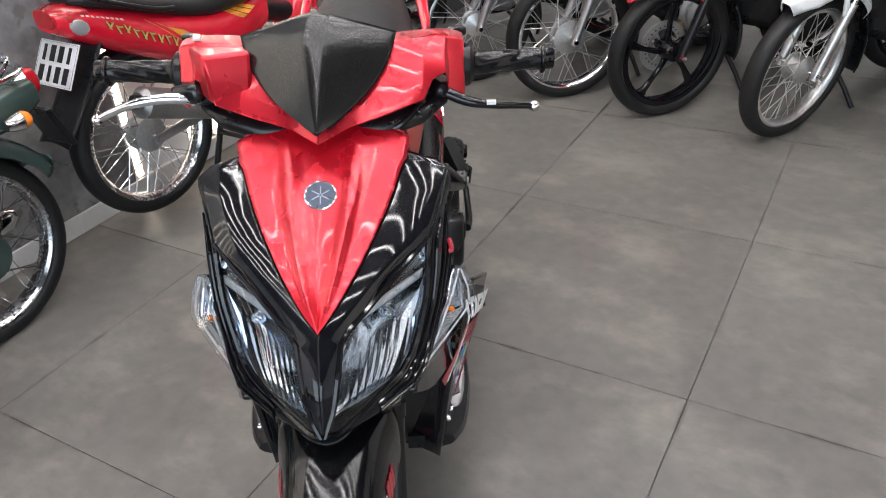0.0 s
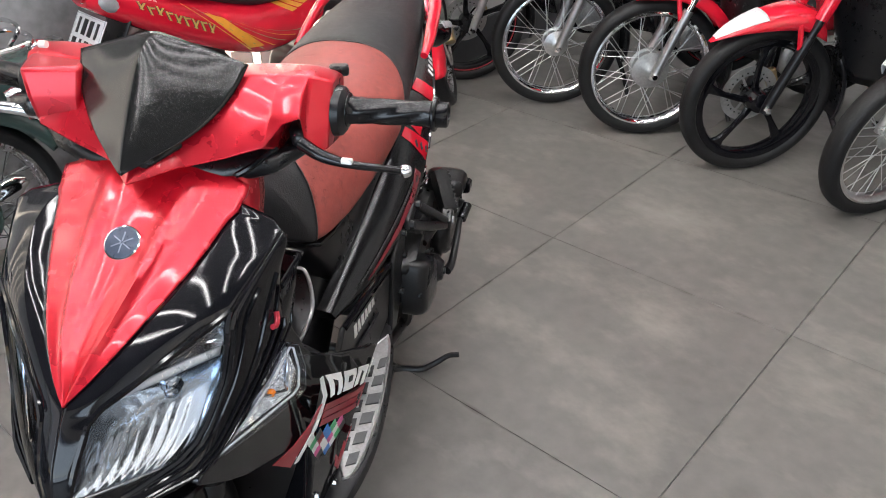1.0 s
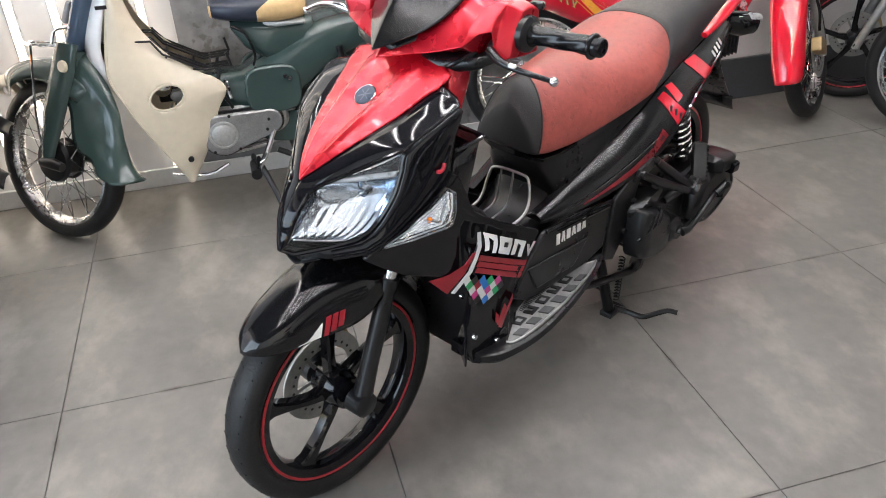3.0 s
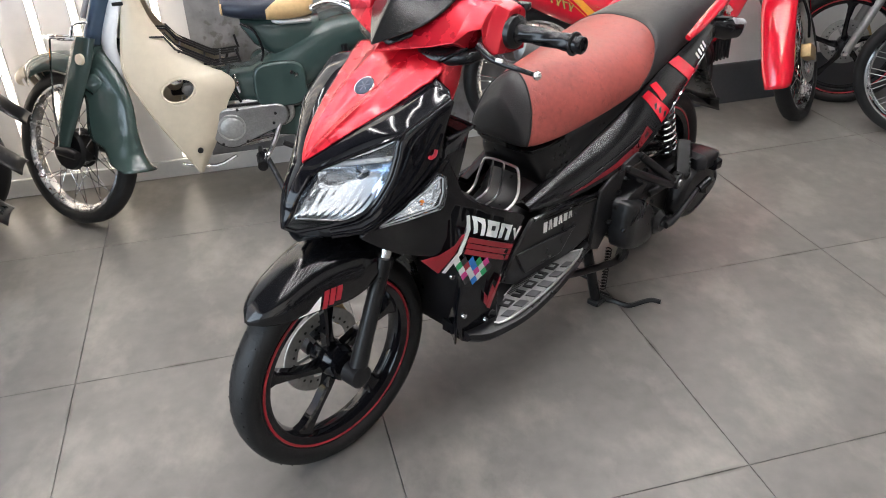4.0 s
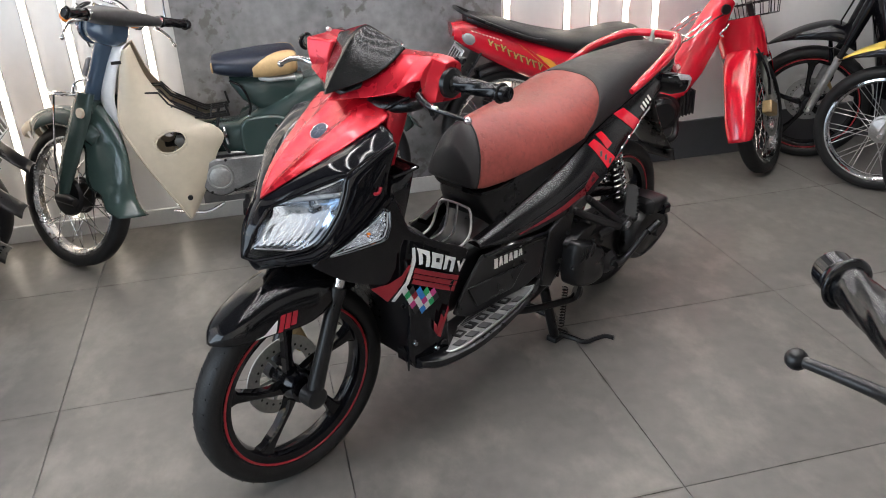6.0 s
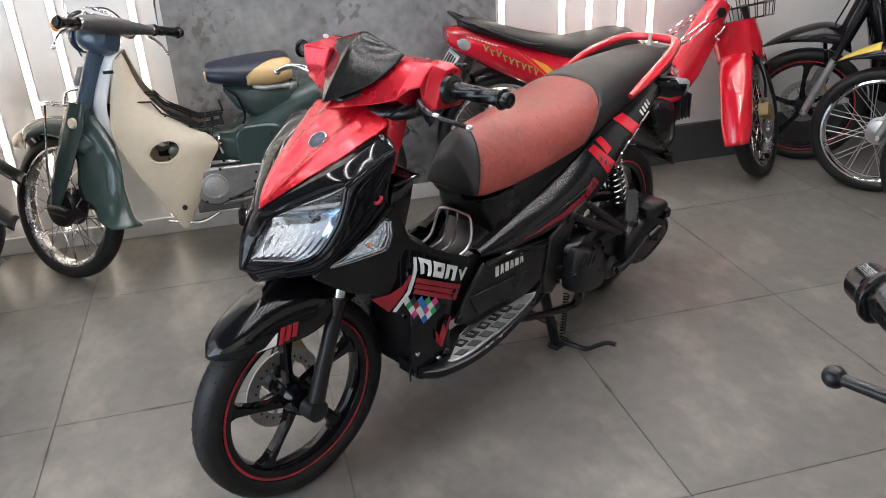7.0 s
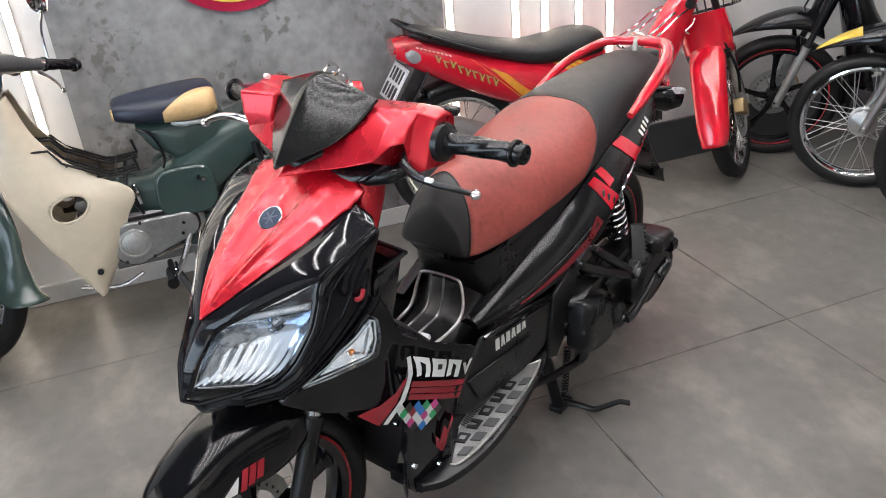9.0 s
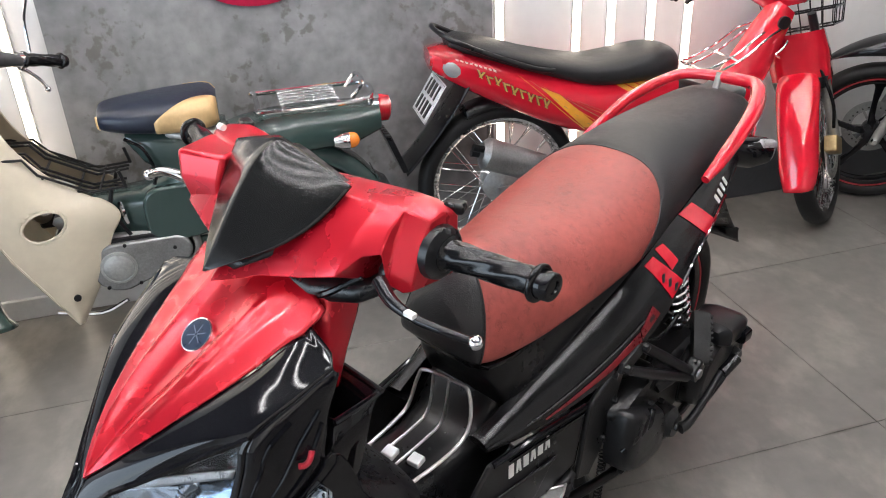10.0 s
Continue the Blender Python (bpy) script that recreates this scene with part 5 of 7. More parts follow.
part("rear_mudguard", surf(lambda u, v: (u * (0.085 - 0.02 * v), 1.46 + 0.14 * v + 0.09 * v * v, 0.73 - 0.28 * v - 0.012 * (1 - u * u)), np.linspace(-1, 1, 8), np.linspace(0, 1, 10)), BLACK, nv, "black plastic rear mudguard", solid=0.004)
part("mud_flap", surf(lambda u, v: (u * 0.075, 1.685 + 0.02 * v * v, 0.455 - 0.05 * v), np.linspace(-1, 1, 4), np.linspace(0, 1, 4)), RUBBER, nv, solid=0.003)

# rear wheel, engine and drive case
rw_ = wheel(nv, "rear_wheel", 1.385, 0.274, 0.272, 0.088, "cast", None, None, RED_LINE)
part("hugger", surf(lambda u, v: (u * 0.055, 1.385 - 0.297 * math.cos(radians(15 + 60 * v)), 0.274 + 0.297 * math.sin(radians(15 + 60 * v))), np.linspace(-1, 1, 5), np.linspace(0, 1, 9)), BLACK, nv, "black inner mudguard", solid=0.003)


def blob(cy1, cz1, r1, cy2, cz2, r2, n=13):
    """Outline round two circles."""
    an = math.atan2(cz2 - cz1, cy2 - cy1)
    o = [(cy1 + r1 * math.cos(an + math.pi / 2 + math.pi * i / n), cz1 + r1 * math.sin(an + math.pi / 2 + math.pi * i / n)) for i in range(n + 1)]
    return o + [(cy2 + r2 * math.cos(an - math.pi / 2 + math.pi * i / n), cz2 + r2 * math.sin(an - math.pi / 2 + math.pi * i / n)) for i in range(n + 1)]


def lump(rows, n=28, p=3.2):
    """A rounded casting built up outwards: rows of (x, y, z, half length, half height, tilt)."""
    rr = []
    for x, y, z, ry, rz, tilt in rows:
        ct, st_ = math.cos(radians(tilt)), math.sin(radians(tilt))
        rr.append([(x, y + (q[1] * ct - q[2] * st_), z + (q[1] * st_ + q[2] * ct)) for q in oval((0, 0, 0), ry, rz, n, p)])
    return loft(rr)


eng = part("drive_case", plate(blob(0.975, 0.335, 0.080, 1.262, 0.345, 0.080), 0.105, lambda u, v, w: (0.10 + w, u, v)), STEEL, nv, "dull black drive case", bevel=0.016)
def casting(outline, centre, steps, n=5):
    """A casting with a rounded polygon outline, stepped outwards: steps of (x, scale)."""
    o = [Vector((float(q[0]), float(q[1]))) for q in spline(outline, n, True)]
    c = Vector(centre)
    return loft([[(x, *(c + (q - c) * k)) for q in o] for x, k in steps])


rear_cover = [(1.170, 0.385), (1.215, 0.410), (1.270, 0.412), (1.335, 0.396), (1.386, 0.356), (1.392, 0.304), (1.310, 0.256), (1.222, 0.240), (1.168, 0.262), (1.142, 0.292), (1.148, 0.345)]
part("clutch_cover", casting(rear_cover, (1.270, 0.328), ((0.19, 0.98), (0.222, 0.98), (0.240, 0.93), (0.250, 0.84), (0.251, 0.78), (0.246, 0.74), (0.248, 0.60), (0.252, 0.30))), STEEL, eng, "domed rear cover of the drive case")
part("cover_flange", casting(rear_cover, (1.270, 0.328), ((0.195, 1.02), (0.208, 1.02))), BLACK, eng)
part("cover_boss", lump([(0.244, 1.304, 0.330, 0.034, 0.022, 24), (0.266, 1.304, 0.330, 0.028, 0.017, 24)], 20, 3), STEEL, eng)
part("fan_cover", casting([(0.868, 0.400), (0.892, 0.424), (0.985, 0.384), (1.018, 0.345), (1.024, 0.280), (1.010, 0.250), (0.945, 0.252), (0.880, 0.276), (0.862, 0.320)], (0.945, 0.335), ((0.19, 1.0), (0.222, 0.99), (0.238, 0.93), (0.246, 0.82), (0.248, 0.5))), BLACK, eng, "boxy black fan cover")
part("shaft_boss", lathe([(0.20, 0.040), (0.240, 0.038), (0.246, 0.030), (0.256, 0.024), (0.256, 0.010), (0.262, 0.009), (0.262, 0.004)], 22, (0, 1.046, 0.300)), STEEL, eng, "kick-start shaft boss")
for k in range(3):
    y0 = 0.886 + 0.023 * k
    part("shroud_rib", tube([(0.228, y0 - 0.018, 0.340), (0.242, y0 + 0.002, 0.372), (0.240, y0 + 0.018, 0.402)], [0.008, 0.009, 0.008], 10, 3), BLACK_GLOSS, eng, "raised cooling rib")
part("shroud_top", lump([(0.12, 0.93, 0.415, 0.07, 0.030, 18), (0.20, 0.93, 0.418, 0.066, 0.026, 18), (0.216, 0.93, 0.418, 0.05, 0.018, 18)], 24, 3), STEEL, eng)
for k in range(9):
    q = rear_cover[k]
    part("case_bolt", lathe([(0.205, 0.0065), (0.224, 0.006)], 6, (0, 1.270 + 0.96 * (q[0] - 1.270), 0.328 + 0.96 * (q[1] - 0.328))), STEEL, eng)
for k in range(7):
    a = radians(-170 + 42 * k)
    part("case_bolt", lathe([(0.225, 0.0055), (0.236, 0.005)], 6, (0, 0.952 + 0.076 * math.cos(a), 0.334 + 0.070 * math.sin(a))), STEEL, eng)
part("case_web", tube([(0.205, 1.03, 0.385), (0.222, 1.09, 0.405), (0.215, 1.16, 0.425)], [0.012, 0.013, 0.010], 10, 4), STEEL, eng)
part("case_web", tube([(0.215, 1.07, 0.280), (0.226, 1.12, 0.272), (0.222, 1.17, 0.268)], 0.009, 8, 4), STEEL, eng)
part("air_box", rings_y([(1.225, 0.030, 0.402, 0.438), (1.240, 0.050, 0.398, 0.452), (1.30, 0.054, 0.396, 0.452), (1.330, 0.046, 0.394, 0.440), (1.342, 0.030, 0.396, 0.428)], 24, 4), BLACK, nv, "black air filter box", m=pose(0.218, 0, 0))
part("box_snorkel", rings_y([(1.285, 0.020, 0.400, 0.432), (1.312, 0.022, 0.398, 0.434), (1.316, 0.014, 0.404, 0.428)], 18, 4), BLACK_GLOSS, nv, m=pose(0.262, 0, -0.008))
part("engine_block", lump([(-0.09, 0.95, 0.33, 0.09, 0.075, 0), (-0.07, 0.95, 0.33, 0.10, 0.085, 0), (0.10, 0.95, 0.33, 0.10, 0.085, 0)], 24, 4), STEEL, nv, "black engine block")
part("cylinder_shroud", lump([(-0.01, 0.90, 0.40, 0.06, 0.06, -20), (0.12, 0.90, 0.40, 0.06, 0.06, -20), (0.13, 0.90, 0.40, 0.05, 0.05, -20)], 20, 4), BLACK, nv)
part("kick_lever", tube([(0.264, 1.046, 0.300), (0.272, 1.075, 0.306), (0.272, 1.15, 0.335), (0.270, 1.20, 0.356), (0.276, 1.225, 0.366)], [0.013, 0.010, 0.0085, 0.008, 0.009], 10, 4), STEEL, nv, "black kick-start lever")
shock(nv, (0.135, 1.150, 0.635), (0.152, 1.205, 0.430), 0.031, CHROME, 8)
pgm = look((0.236, 1.150, 0.462), (0.236 - 0.040, 1.150 + 0.06, 0.462 + 0.075))
pg = part("passenger_peg", moved(lump([(-0.020, 0, 0, 0.022, 0.058, 0), (0.0, 0, 0, 0.024, 0.060, 0), (0.014, 0, 0, 0.020, 0.056, 0)], 20, 5), pgm), TYRE, nv, "ribbed rubber passenger peg, folded up")
for k in range(9):
    part("peg_rib", moved(block((0.015, 0.0, -0.046 + 0.0115 * k), (0.008, 0.040, 0.005)), pgm), TYRE, pg)
part("peg_bracket", tube([(0.200, 0.955, 0.533), (0.222, 1.01, 0.485), (0.250, 1.075, 0.428)], [0.011, 0.012, 0.011], 10, 3), STEEL, nv, "black peg bracket")
part("peg_bracket", tube([(0.206, 0.892, 0.515), (0.222, 0.97, 0.468), (0.250, 1.068, 0.418)], [0.010, 0.012, 0.011], 10, 3), STEEL, nv, "black peg bracket")
part("peg_bracket", plate([(0.94, 0.545), (0.97, 0.535), (0.955, 0.515), (0.90, 0.500), (0.878, 0.508), (0.885, 0.530)], 0.012, lambda u, v, w: (0.190 + w, u, v)), STEEL, nv, bevel=0.003)
for y0, z0 in ((0.955, 0.533), (0.892, 0.517)):
    part("bracket_bolt", lathe([(0.200, 0.010), (0.212, 0.009), (0.214, 0.005)], 8, (0, y0, z0)), STEEL, nv, "worn bolt head")
clev = part("peg_clevis", block((0.252, 1.092, 0.424), (0.030, 0.040, 0.034), pose(0, 0, 0, 30).to_3x3()), STEEL, nv, "worn black peg clevis", bevel=0.004)
part("peg_bolt", lathe([(0.262, 0.011), (0.272, 0.011), (0.272, 0.006)], 8, (0, 1.085, 0.424)), MAT_SILVER, clev)
part("muffler", moved(tube([(0, -0.26, 0), (0, -0.2, 0), (0, 0.2, 0), (0, 0.24, 0)], [0.03, 0.055, 0.062, 0.04], 18), pose(-0.17, 1.22, 0.33, 10)), STEEL, nv, "black muffler")
part("cooling_hose", tube([(0.15, 0.87, 0.47), (0.17, 0.93, 0.46), (0.18, 1.0, 0.43), (0.17, 1.06, 0.44)], 0.008, 8, 4), RUBBER, nv)
for k, pts in enumerate(([(0.14, 0.86, 0.44), (0.19, 0.92, 0.42), (0.2, 0.98, 0.455)], [(0.12, 1.0, 0.5), (0.17, 1.08, 0.47), (0.17, 1.2, 0.5)], [(0.13, 0.84, 0.50), (0.15, 0.90, 0.40), (0.14, 0.92, 0.26)])):
    part("cable", tube(pts, 0.0045, 6, 5), RUBBER, nv)

# stands
cs = part("centre_stand", merge(tube([(0.095, 0.915, 0.20), (0.125, 0.948, 0.018)], 0.0165, 12), tube([(-0.095, 0.915, 0.20), (-0.125, 0.95, 0.018)], 0.0165, 12), tube([(-0.11, 0.93, 0.1), (0.11, 0.93, 0.1)], 0.012, 10)), STEEL, nv, "black tubular centre stand")
pair("stand_foot", block((0.128, 0.96, 0.012), (0.04, 0.07, 0.02)), STEEL, cs, bevel=0.004)
part("stand_lever", tube([(0.13, 0.965, 0.02), (0.17, 0.985, 0.012), (0.22, 0.985, 0.02), (0.258, 0.985, 0.05), (0.285, 0.998, 0.066), (0.312, 1.006, 0.068)], [0.010, 0.009, 0.0085, 0.008, 0.0075, 0.0075], 8, 4), STEEL, cs, "curved foot lever")
part("stand_spring", spring((0.125, 0.99, 0.185), (0.13, 0.975, 0.045), 0.0085, 0.002, 14), STEEL, cs)
part("side_stand", tube([(0.135, 0.70, 0.225), (0.15, 0.80, 0.20), (0.165, 0.95, 0.17), (0.17, 0.985, 0.175)], [0.010, 0.011, 0.012, 0.014], 10, 4), STEEL, nv, "folded side stand")
part("side_stand_foot", moved(lathe([(-0.012, 0.028), (0.0, 0.030), (0.01, 0.02)], 14), pose(0.172, 0.992, 0.185, 0, 20, 40)), STEEL, nv)

# hoses, boot and bolts round the drive case
part("lever_rubber", tube([(0.274, 1.205, 0.358), (0.282, 1.25, 0.378)], 0.0125, 10), RUBBER, nv, "ribbed kick-start pad")
for z0, y0 in ((0.44, 0.905), (0.36, 0.875), (0.50, 0.90)):
    part("bracket_bolt", lathe([(0.184, 0.008), (0.196, 0.007)], 8, (0, y0 - 0.02, z0)), STEEL, nv)
part("starter_motor", lathe([(-0.05, 0.03), (0.05, 0.03), (0.06, 0.022)], 16, (0.15, 0.985, 0.44)), STEEL, nv, "black starter motor")
part("intake_pipe", tube([(0.10, 0.90, 0.45), (0.12, 0.97, 0.50), (0.13, 1.06, 0.50), (0.14, 1.18, 0.475)], 0.021, 12, 5), RUBBER, nv, "black intake hose")
part("clamp_ring", lathe([(0.0, 0.024), (0.009, 0.024)], 16, (0.125, 1.06, 0.50)), ALU, nv)

# slanted tread ribs on the tyres
for ty, yy, zz, rr in ((fw, 0.022, 0.270, 0.270), (rw_, 1.385, 0.274, 0.272)):
    for sd_ in (1, -1):
        mesh = [None]
        rib = moved(block((0, 0, 0), (0.017, 0.0030, 0.0035)), Matrix.Translation((sd_ * 0.016, rr - 0.0030, 0)) @ Matrix.Rotation(radians(-8 * sd_), 4, "Z") @ Matrix.Rotation(radians(36 * sd_), 4, "Y"))
        for k in range(44):
            spoke_bolt("tread_rib", rib, TYRE, ty, (0, yy, zz), 2 * math.pi * (k + 0.5 * (sd_ > 0)) / 44, mesh)

# clear outer lenses of the rear indicators
for sg in (1, -1):
    part("rear_indicator_lens", moved(rings_y([(-0.045, 0.008, -0.020, 0.022), (0.0, 0.016, -0.028, 0.030), (0.045, 0.014, -0.022, 0.030), (0.060, 0.004, -0.004, 0.022)], 16, 2.6), pose(sg * 0.152, 1.487, 0.757, -12, 0, sg * -18)), LAMP_SILVER, nv, "clear silvered lens")
# hoses under the handlebar
for sg, y0 in ((1, 0.30), (-1, 0.31), (-1, 0.335)):
    part("control_cable", tube([(sg * 0.15, y0, 0.972), (sg * 0.11, y0 - 0.03, 0.945), (sg * 0.06, y0 - 0.01, 0.925), (sg * 0.03, y0, 0.90)], 0.0045, 8, 5), RUBBER, nv)


# ---- the other motorbikes ----
def steered(angle, y=0.26, z=0.93, rake=0.40):
    """Turns what hangs on the steering head about its raked axis."""
    p = Vector((0, y, z))
    return Matrix.Translation(p) @ Matrix.Rotation(radians(angle), 4, Vector((0, rake, 1)).normalized()) @ Matrix.Translation(-p)


def arc_fender(yc, zc, R, a0, a1, hw, drop, tip=0.6, n=20):
    """A mudguard over a wheel, from angle a0 (front) to a1."""
    def fn(s, q):
        fi = radians(a0 + (a1 - a0) * q)
        a = abs(s)
        w = hw * (tip + (1 - tip) * min(1, 6 * q, 6 * (1 - q) + 0.4))
        rr = R - 0.35 * drop * a ** 2 - 0.65 * drop * max(0, (a - 0.6) / 0.4)
        return (math.copysign(w * min(1, a / 0.85) ** 0.8, s), yc - rr * math.cos(fi), zc + rr * math.sin(fi))
    return surf(fn, np.linspace(-1, 1, 17), np.linspace(0, 1, n))


def number_plate(parent, m, bars=True):
    pl = part("number_plate", block((0, 0, 0), (0.19, 0.004, 0.14)), PLATE_WHITE, parent, "white number plate with dark marks", m=m, bevel=0.001)
    part("plate_rim", merge(block((0, -0.001, 0.066), (0.184, 0.006, 0.003)), block((0, -0.001, -0.066), (0.184, 0.006, 0.003)), block((0.0905, -0.001, 0), (0.003, 0.006, 0.135)), block((-0.0905, -0.001, 0), (0.003, 0.006, 0.135))), BLACK_INK, pl)
    for k in range(4):
        for row in (0, 1):
            part("plate_mark", block((-0.06 + 0.04 * k, 0.003, 0.031 - 0.064 * row), (0.022 if (k + row) % 3 else 0.012, 0.003, 0.05)), BLACK_INK, pl)
    return pl


def engine(parent, y, z, mat, side=1, length=0.24):
    """A small horizontal engine: rounded crankcase, round cover, finned cylinder."""
    cc = part("crankcase", plate(blob(y - 0.02, z, 0.085, y + length - 0.06, z + 0.03, 0.075), 0.15, lambda u, v, w: (w - 0.075, u, v)), mat, parent, "cast alloy crankcase", bevel=0.02)
    for sg in (1, -1):
        prof = [(0.07, 0.078), (0.09, 0.075), (0.104, 0.06), (0.106, 0.055), (0.109, 0.055), (0.111, 0.01)]
        part("round_cover", lathe([(sg * x, r) for x, r in prof], 28, (0, y, z)), mat, cc, "round ribbed cover")
        part("clutch_cover", plate(blob(y + 0.02, z + 0.005, 0.062, y + length - 0.07, z + 0.035, 0.055), 0.03, lambda u, v, w: (sg * (0.07 + w), u, v)), mat, cc, bevel=0.01)
    for k in range(6):
        part("cylinder_fin", block((0, y - 0.09 - 0.016 * k, z + 0.02 + 0.003 * k), (0.12, 0.006, 0.11)), STEEL, cc)
    return cc


def pegs(parent, y, z):
    for sg in (1, -1):
        part("foot_peg", tube([(sg * 0.08, y, z), (sg * 0.17, y, z + 0.005)], 0.010, 8), STEEL, parent)
        part("peg_rubber", tube([(sg * 0.17, y, z + 0.005), (sg * 0.28, y, z + 0.01)], 0.019, 12), RUBBER, parent, "black rubber foot peg")


def side_stand(parent, y, z, reach=0.2):
    part("side_stand", tube([(0.09, y, z), (0.09 + reach * 0.6, y + 0.05, z * 0.45), (0.09 + reach, y + 0.07, 0.012)], [0.012, 0.011, 0.010], 10, 4), STEEL, parent, "black side stand")


def underbone(m, label, body, guard, style, rim=None, hub=None, disc=0.0, line=None, fork=None, steer=0.0, bar_z=1.0, tip=None, seat_z=0.78, group="row of parked motorbikes", plate_z=0.52, R=0.285, inner=None, nose=60, shield_mat=None, beak=False, beak_drop=0.0, bar_end=0.0, drum=0.055):
    b = thing("motorbike", m, label, "motorbike", group)
    S = steered(steer, 0.28, 0.9)
    fork = fork or ALU
    wheel(b, "front_wheel", 0, R, R, 0.072, style, rim, hub, line, disc, m=S, drum=drum)
    for sg in (1, -1):
        lo = part("fork_leg", tube([(sg * 0.078, 0.0, R - 0.02), (sg * 0.078, 0.012, R + 0.02), (sg * 0.078, 0.10, 0.54)], [0.017, 0.0185, 0.019], 14), fork, b, "lower fork leg", m=S)
        part("axle_nut", lathe([(sg * 0.092, 0.013), (sg * 0.108, 0.011)], 6, (0, 0, R)), CHROME, lo)
        part("fork_tube", tube([(sg * 0.078, 0.098, 0.53), (sg * 0.074, 0.20, 0.80)], 0.014, 12), CHROME if fork is ALU else STEEL, b, m=S)
        part("fork_shroud", tube([(sg * 0.076, 0.125, 0.60), (sg * 0.072, 0.20, 0.81)], [0.024, 0.028], 12), body, b, m=S)
    if beak:
        bk_row = table([(0, -0.225, 0.572, 0.006, 0.004), (0.2, -0.15, 0.622, 0.045, 0.02), (0.45, -0.05, 0.668, 0.066, 0.05), (0.7, 0.06, 0.69, 0.075, 0.075), (1, 0.15, 0.66, 0.075, 0.09)])
        bk_pt = lambda u, v: (math.copysign(bk_row(v)[2] * math.sin(abs(u) * math.pi / 2) ** 0.8, u), bk_row(v)[0] + 0.02 * u * u * v, bk_row(v)[1] - beak_drop - bk_row(v)[3] * abs(u) ** 2.2)
        fg = part("front_fender", surf(bk_pt, np.linspace(-1, 1, 17), np.linspace(0, 1, 18)), guard, b, "pointed front mudguard held high over the tyre", m=S, solid=0.003, sharp=60)
        if tip:
            part("fender_tip", surf(lambda u, v: (lambda q: (q[0] * 1.02, q[1], q[2] + 0.003))(bk_pt(0.62 * u, 0.04 + 0.40 * v)), np.linspace(-1, 1, 11), np.linspace(0, 1, 8)), tip, fg, "contrasting fender tip", solid=0.003, sharp=60)
            tip = None
    else:
        fg = part("front_fender", arc_fender(0, R, R + 0.06, nose, 150, 0.072, 0.05, 0.35), guard, b, "front mudguard", m=S, solid=0.003)
    pair("fender_stay", tube([(0.070, 0.06, R + 0.30), (0.078, 0.075, R + 0.21)], 0.01, 8), guard, fg)
    if tip:
        part("fender_tip", arc_fender(0, R, R + 0.057, nose - 3, nose + 16, 0.067, 0.062, 0.3, 8), tip, fg, "contrasting fender tip", solid=0.003)
    part("fender_rear", arc_fender(0, R, R + 0.040, 148, 195, 0.066, 0.03, 0.9, 10), inner or BLACK, fg, "black rear half of the mudguard", solid=0.003)
    if disc:
        part("caliper", block((disc * 1.3, 0.085, R + 0.05), (0.03, 0.04, 0.075), pose(0, 0, 0, 22).to_3x3()), GOLD, b, "gold brake caliper", m=S, bevel=0.007)
    part("control_cable", tube([(-0.06, 0.02, R + 0.01), (-0.10, 0.10, R + 0.1), (-0.09, 0.06, 0.55), (-0.05, 0.14, 0.80)], 0.0045, 6, 6), RUBBER, b, m=S)
    # head, bars
    hd = part("headlight_nacelle", rings_y([(0.075, 0.07, bar_z - 0.13, bar_z - 0.02), (0.10, 0.10, bar_z - 0.15, bar_z + 0.0), (0.18, 0.125, bar_z - 0.14, bar_z + 0.03), (0.28, 0.11, bar_z - 0.09, bar_z + 0.04), (0.35, 0.06, bar_z - 0.05, bar_z + 0.03)], 28, 2.6), body, b, "headlight and handlebar cover", m=S)
    part("headlight", rings_y([(0.066, 0.04, bar_z - 0.105, bar_z - 0.04), (0.074, 0.068, bar_z - 0.127, bar_z - 0.022), (0.09, 0.075, bar_z - 0.13, bar_z - 0.02)], 24, 2.6), REFLECTOR, hd, "clear headlight")
    part("handlebar", tube([(-0.33, 0.40, bar_z), (-0.2, 0.36, bar_z + 0.005), (0, 0.30, bar_z), (0.2, 0.36, bar_z + 0.005), (0.33, 0.40, bar_z)], 0.0115, 10, 4), STEEL, b, m=S)
    for sg in (1, -1):
        g = grip(b, sg, 0.225, 0.345, 0.366, bar_z + 0.004, 0.03, -0.004)
        g.matrix_basis = S
        if bar_end:
            part("bar_end", tube([(sg * 0.335, 0.3935, bar_z), (sg * (0.345 + bar_end), 0.399, bar_z)], 0.0172, 32), BLACK_GLOSS, g, "smooth round bar end", bevel=0.003)
        lv = lever(b, [(sg * 0.165, 0.338, bar_z - 0.002), (sg * 0.19, 0.338, bar_z - 0.012), (sg * 0.22, 0.336, bar_z - 0.018), (sg * 0.25, 0.328, bar_z - 0.022), (sg * 0.283, 0.318, bar_z - 0.027)], STEEL)
        lv.matrix_basis = S
        part("indicator", ball((sg * 0.135, 0.15, bar_z - 0.06), 0.026), AMBER, b, "amber indicator", m=S)
    # leg shield, beam, body
    def shield_skin(u, v):
        z = 0.36 + 0.50 * v
        w = 0.13 + 0.06 * math.sin(math.pi * (1 - v)) ** 1.0
        return (u * w, 0.20 + 0.10 * (1 - v) + 0.10 * abs(u) ** 2 * (1 - 0.3 * v) - 0.02 * v, z)
    part("leg_shield", surf(shield_skin, np.linspace(-1, 1, 17), np.linspace(0, 1, 12)), shield_mat or body, b, "leg shield", solid=0.006)
    part("main_tube", tube([(0, 0.25, 0.85), (0, 0.34, 0.62), (0, 0.48, 0.50), (0, 0.68, 0.52)], [0.045, 0.05, 0.05, 0.06], 14, 5), inner or BLACK, b, "covered backbone")
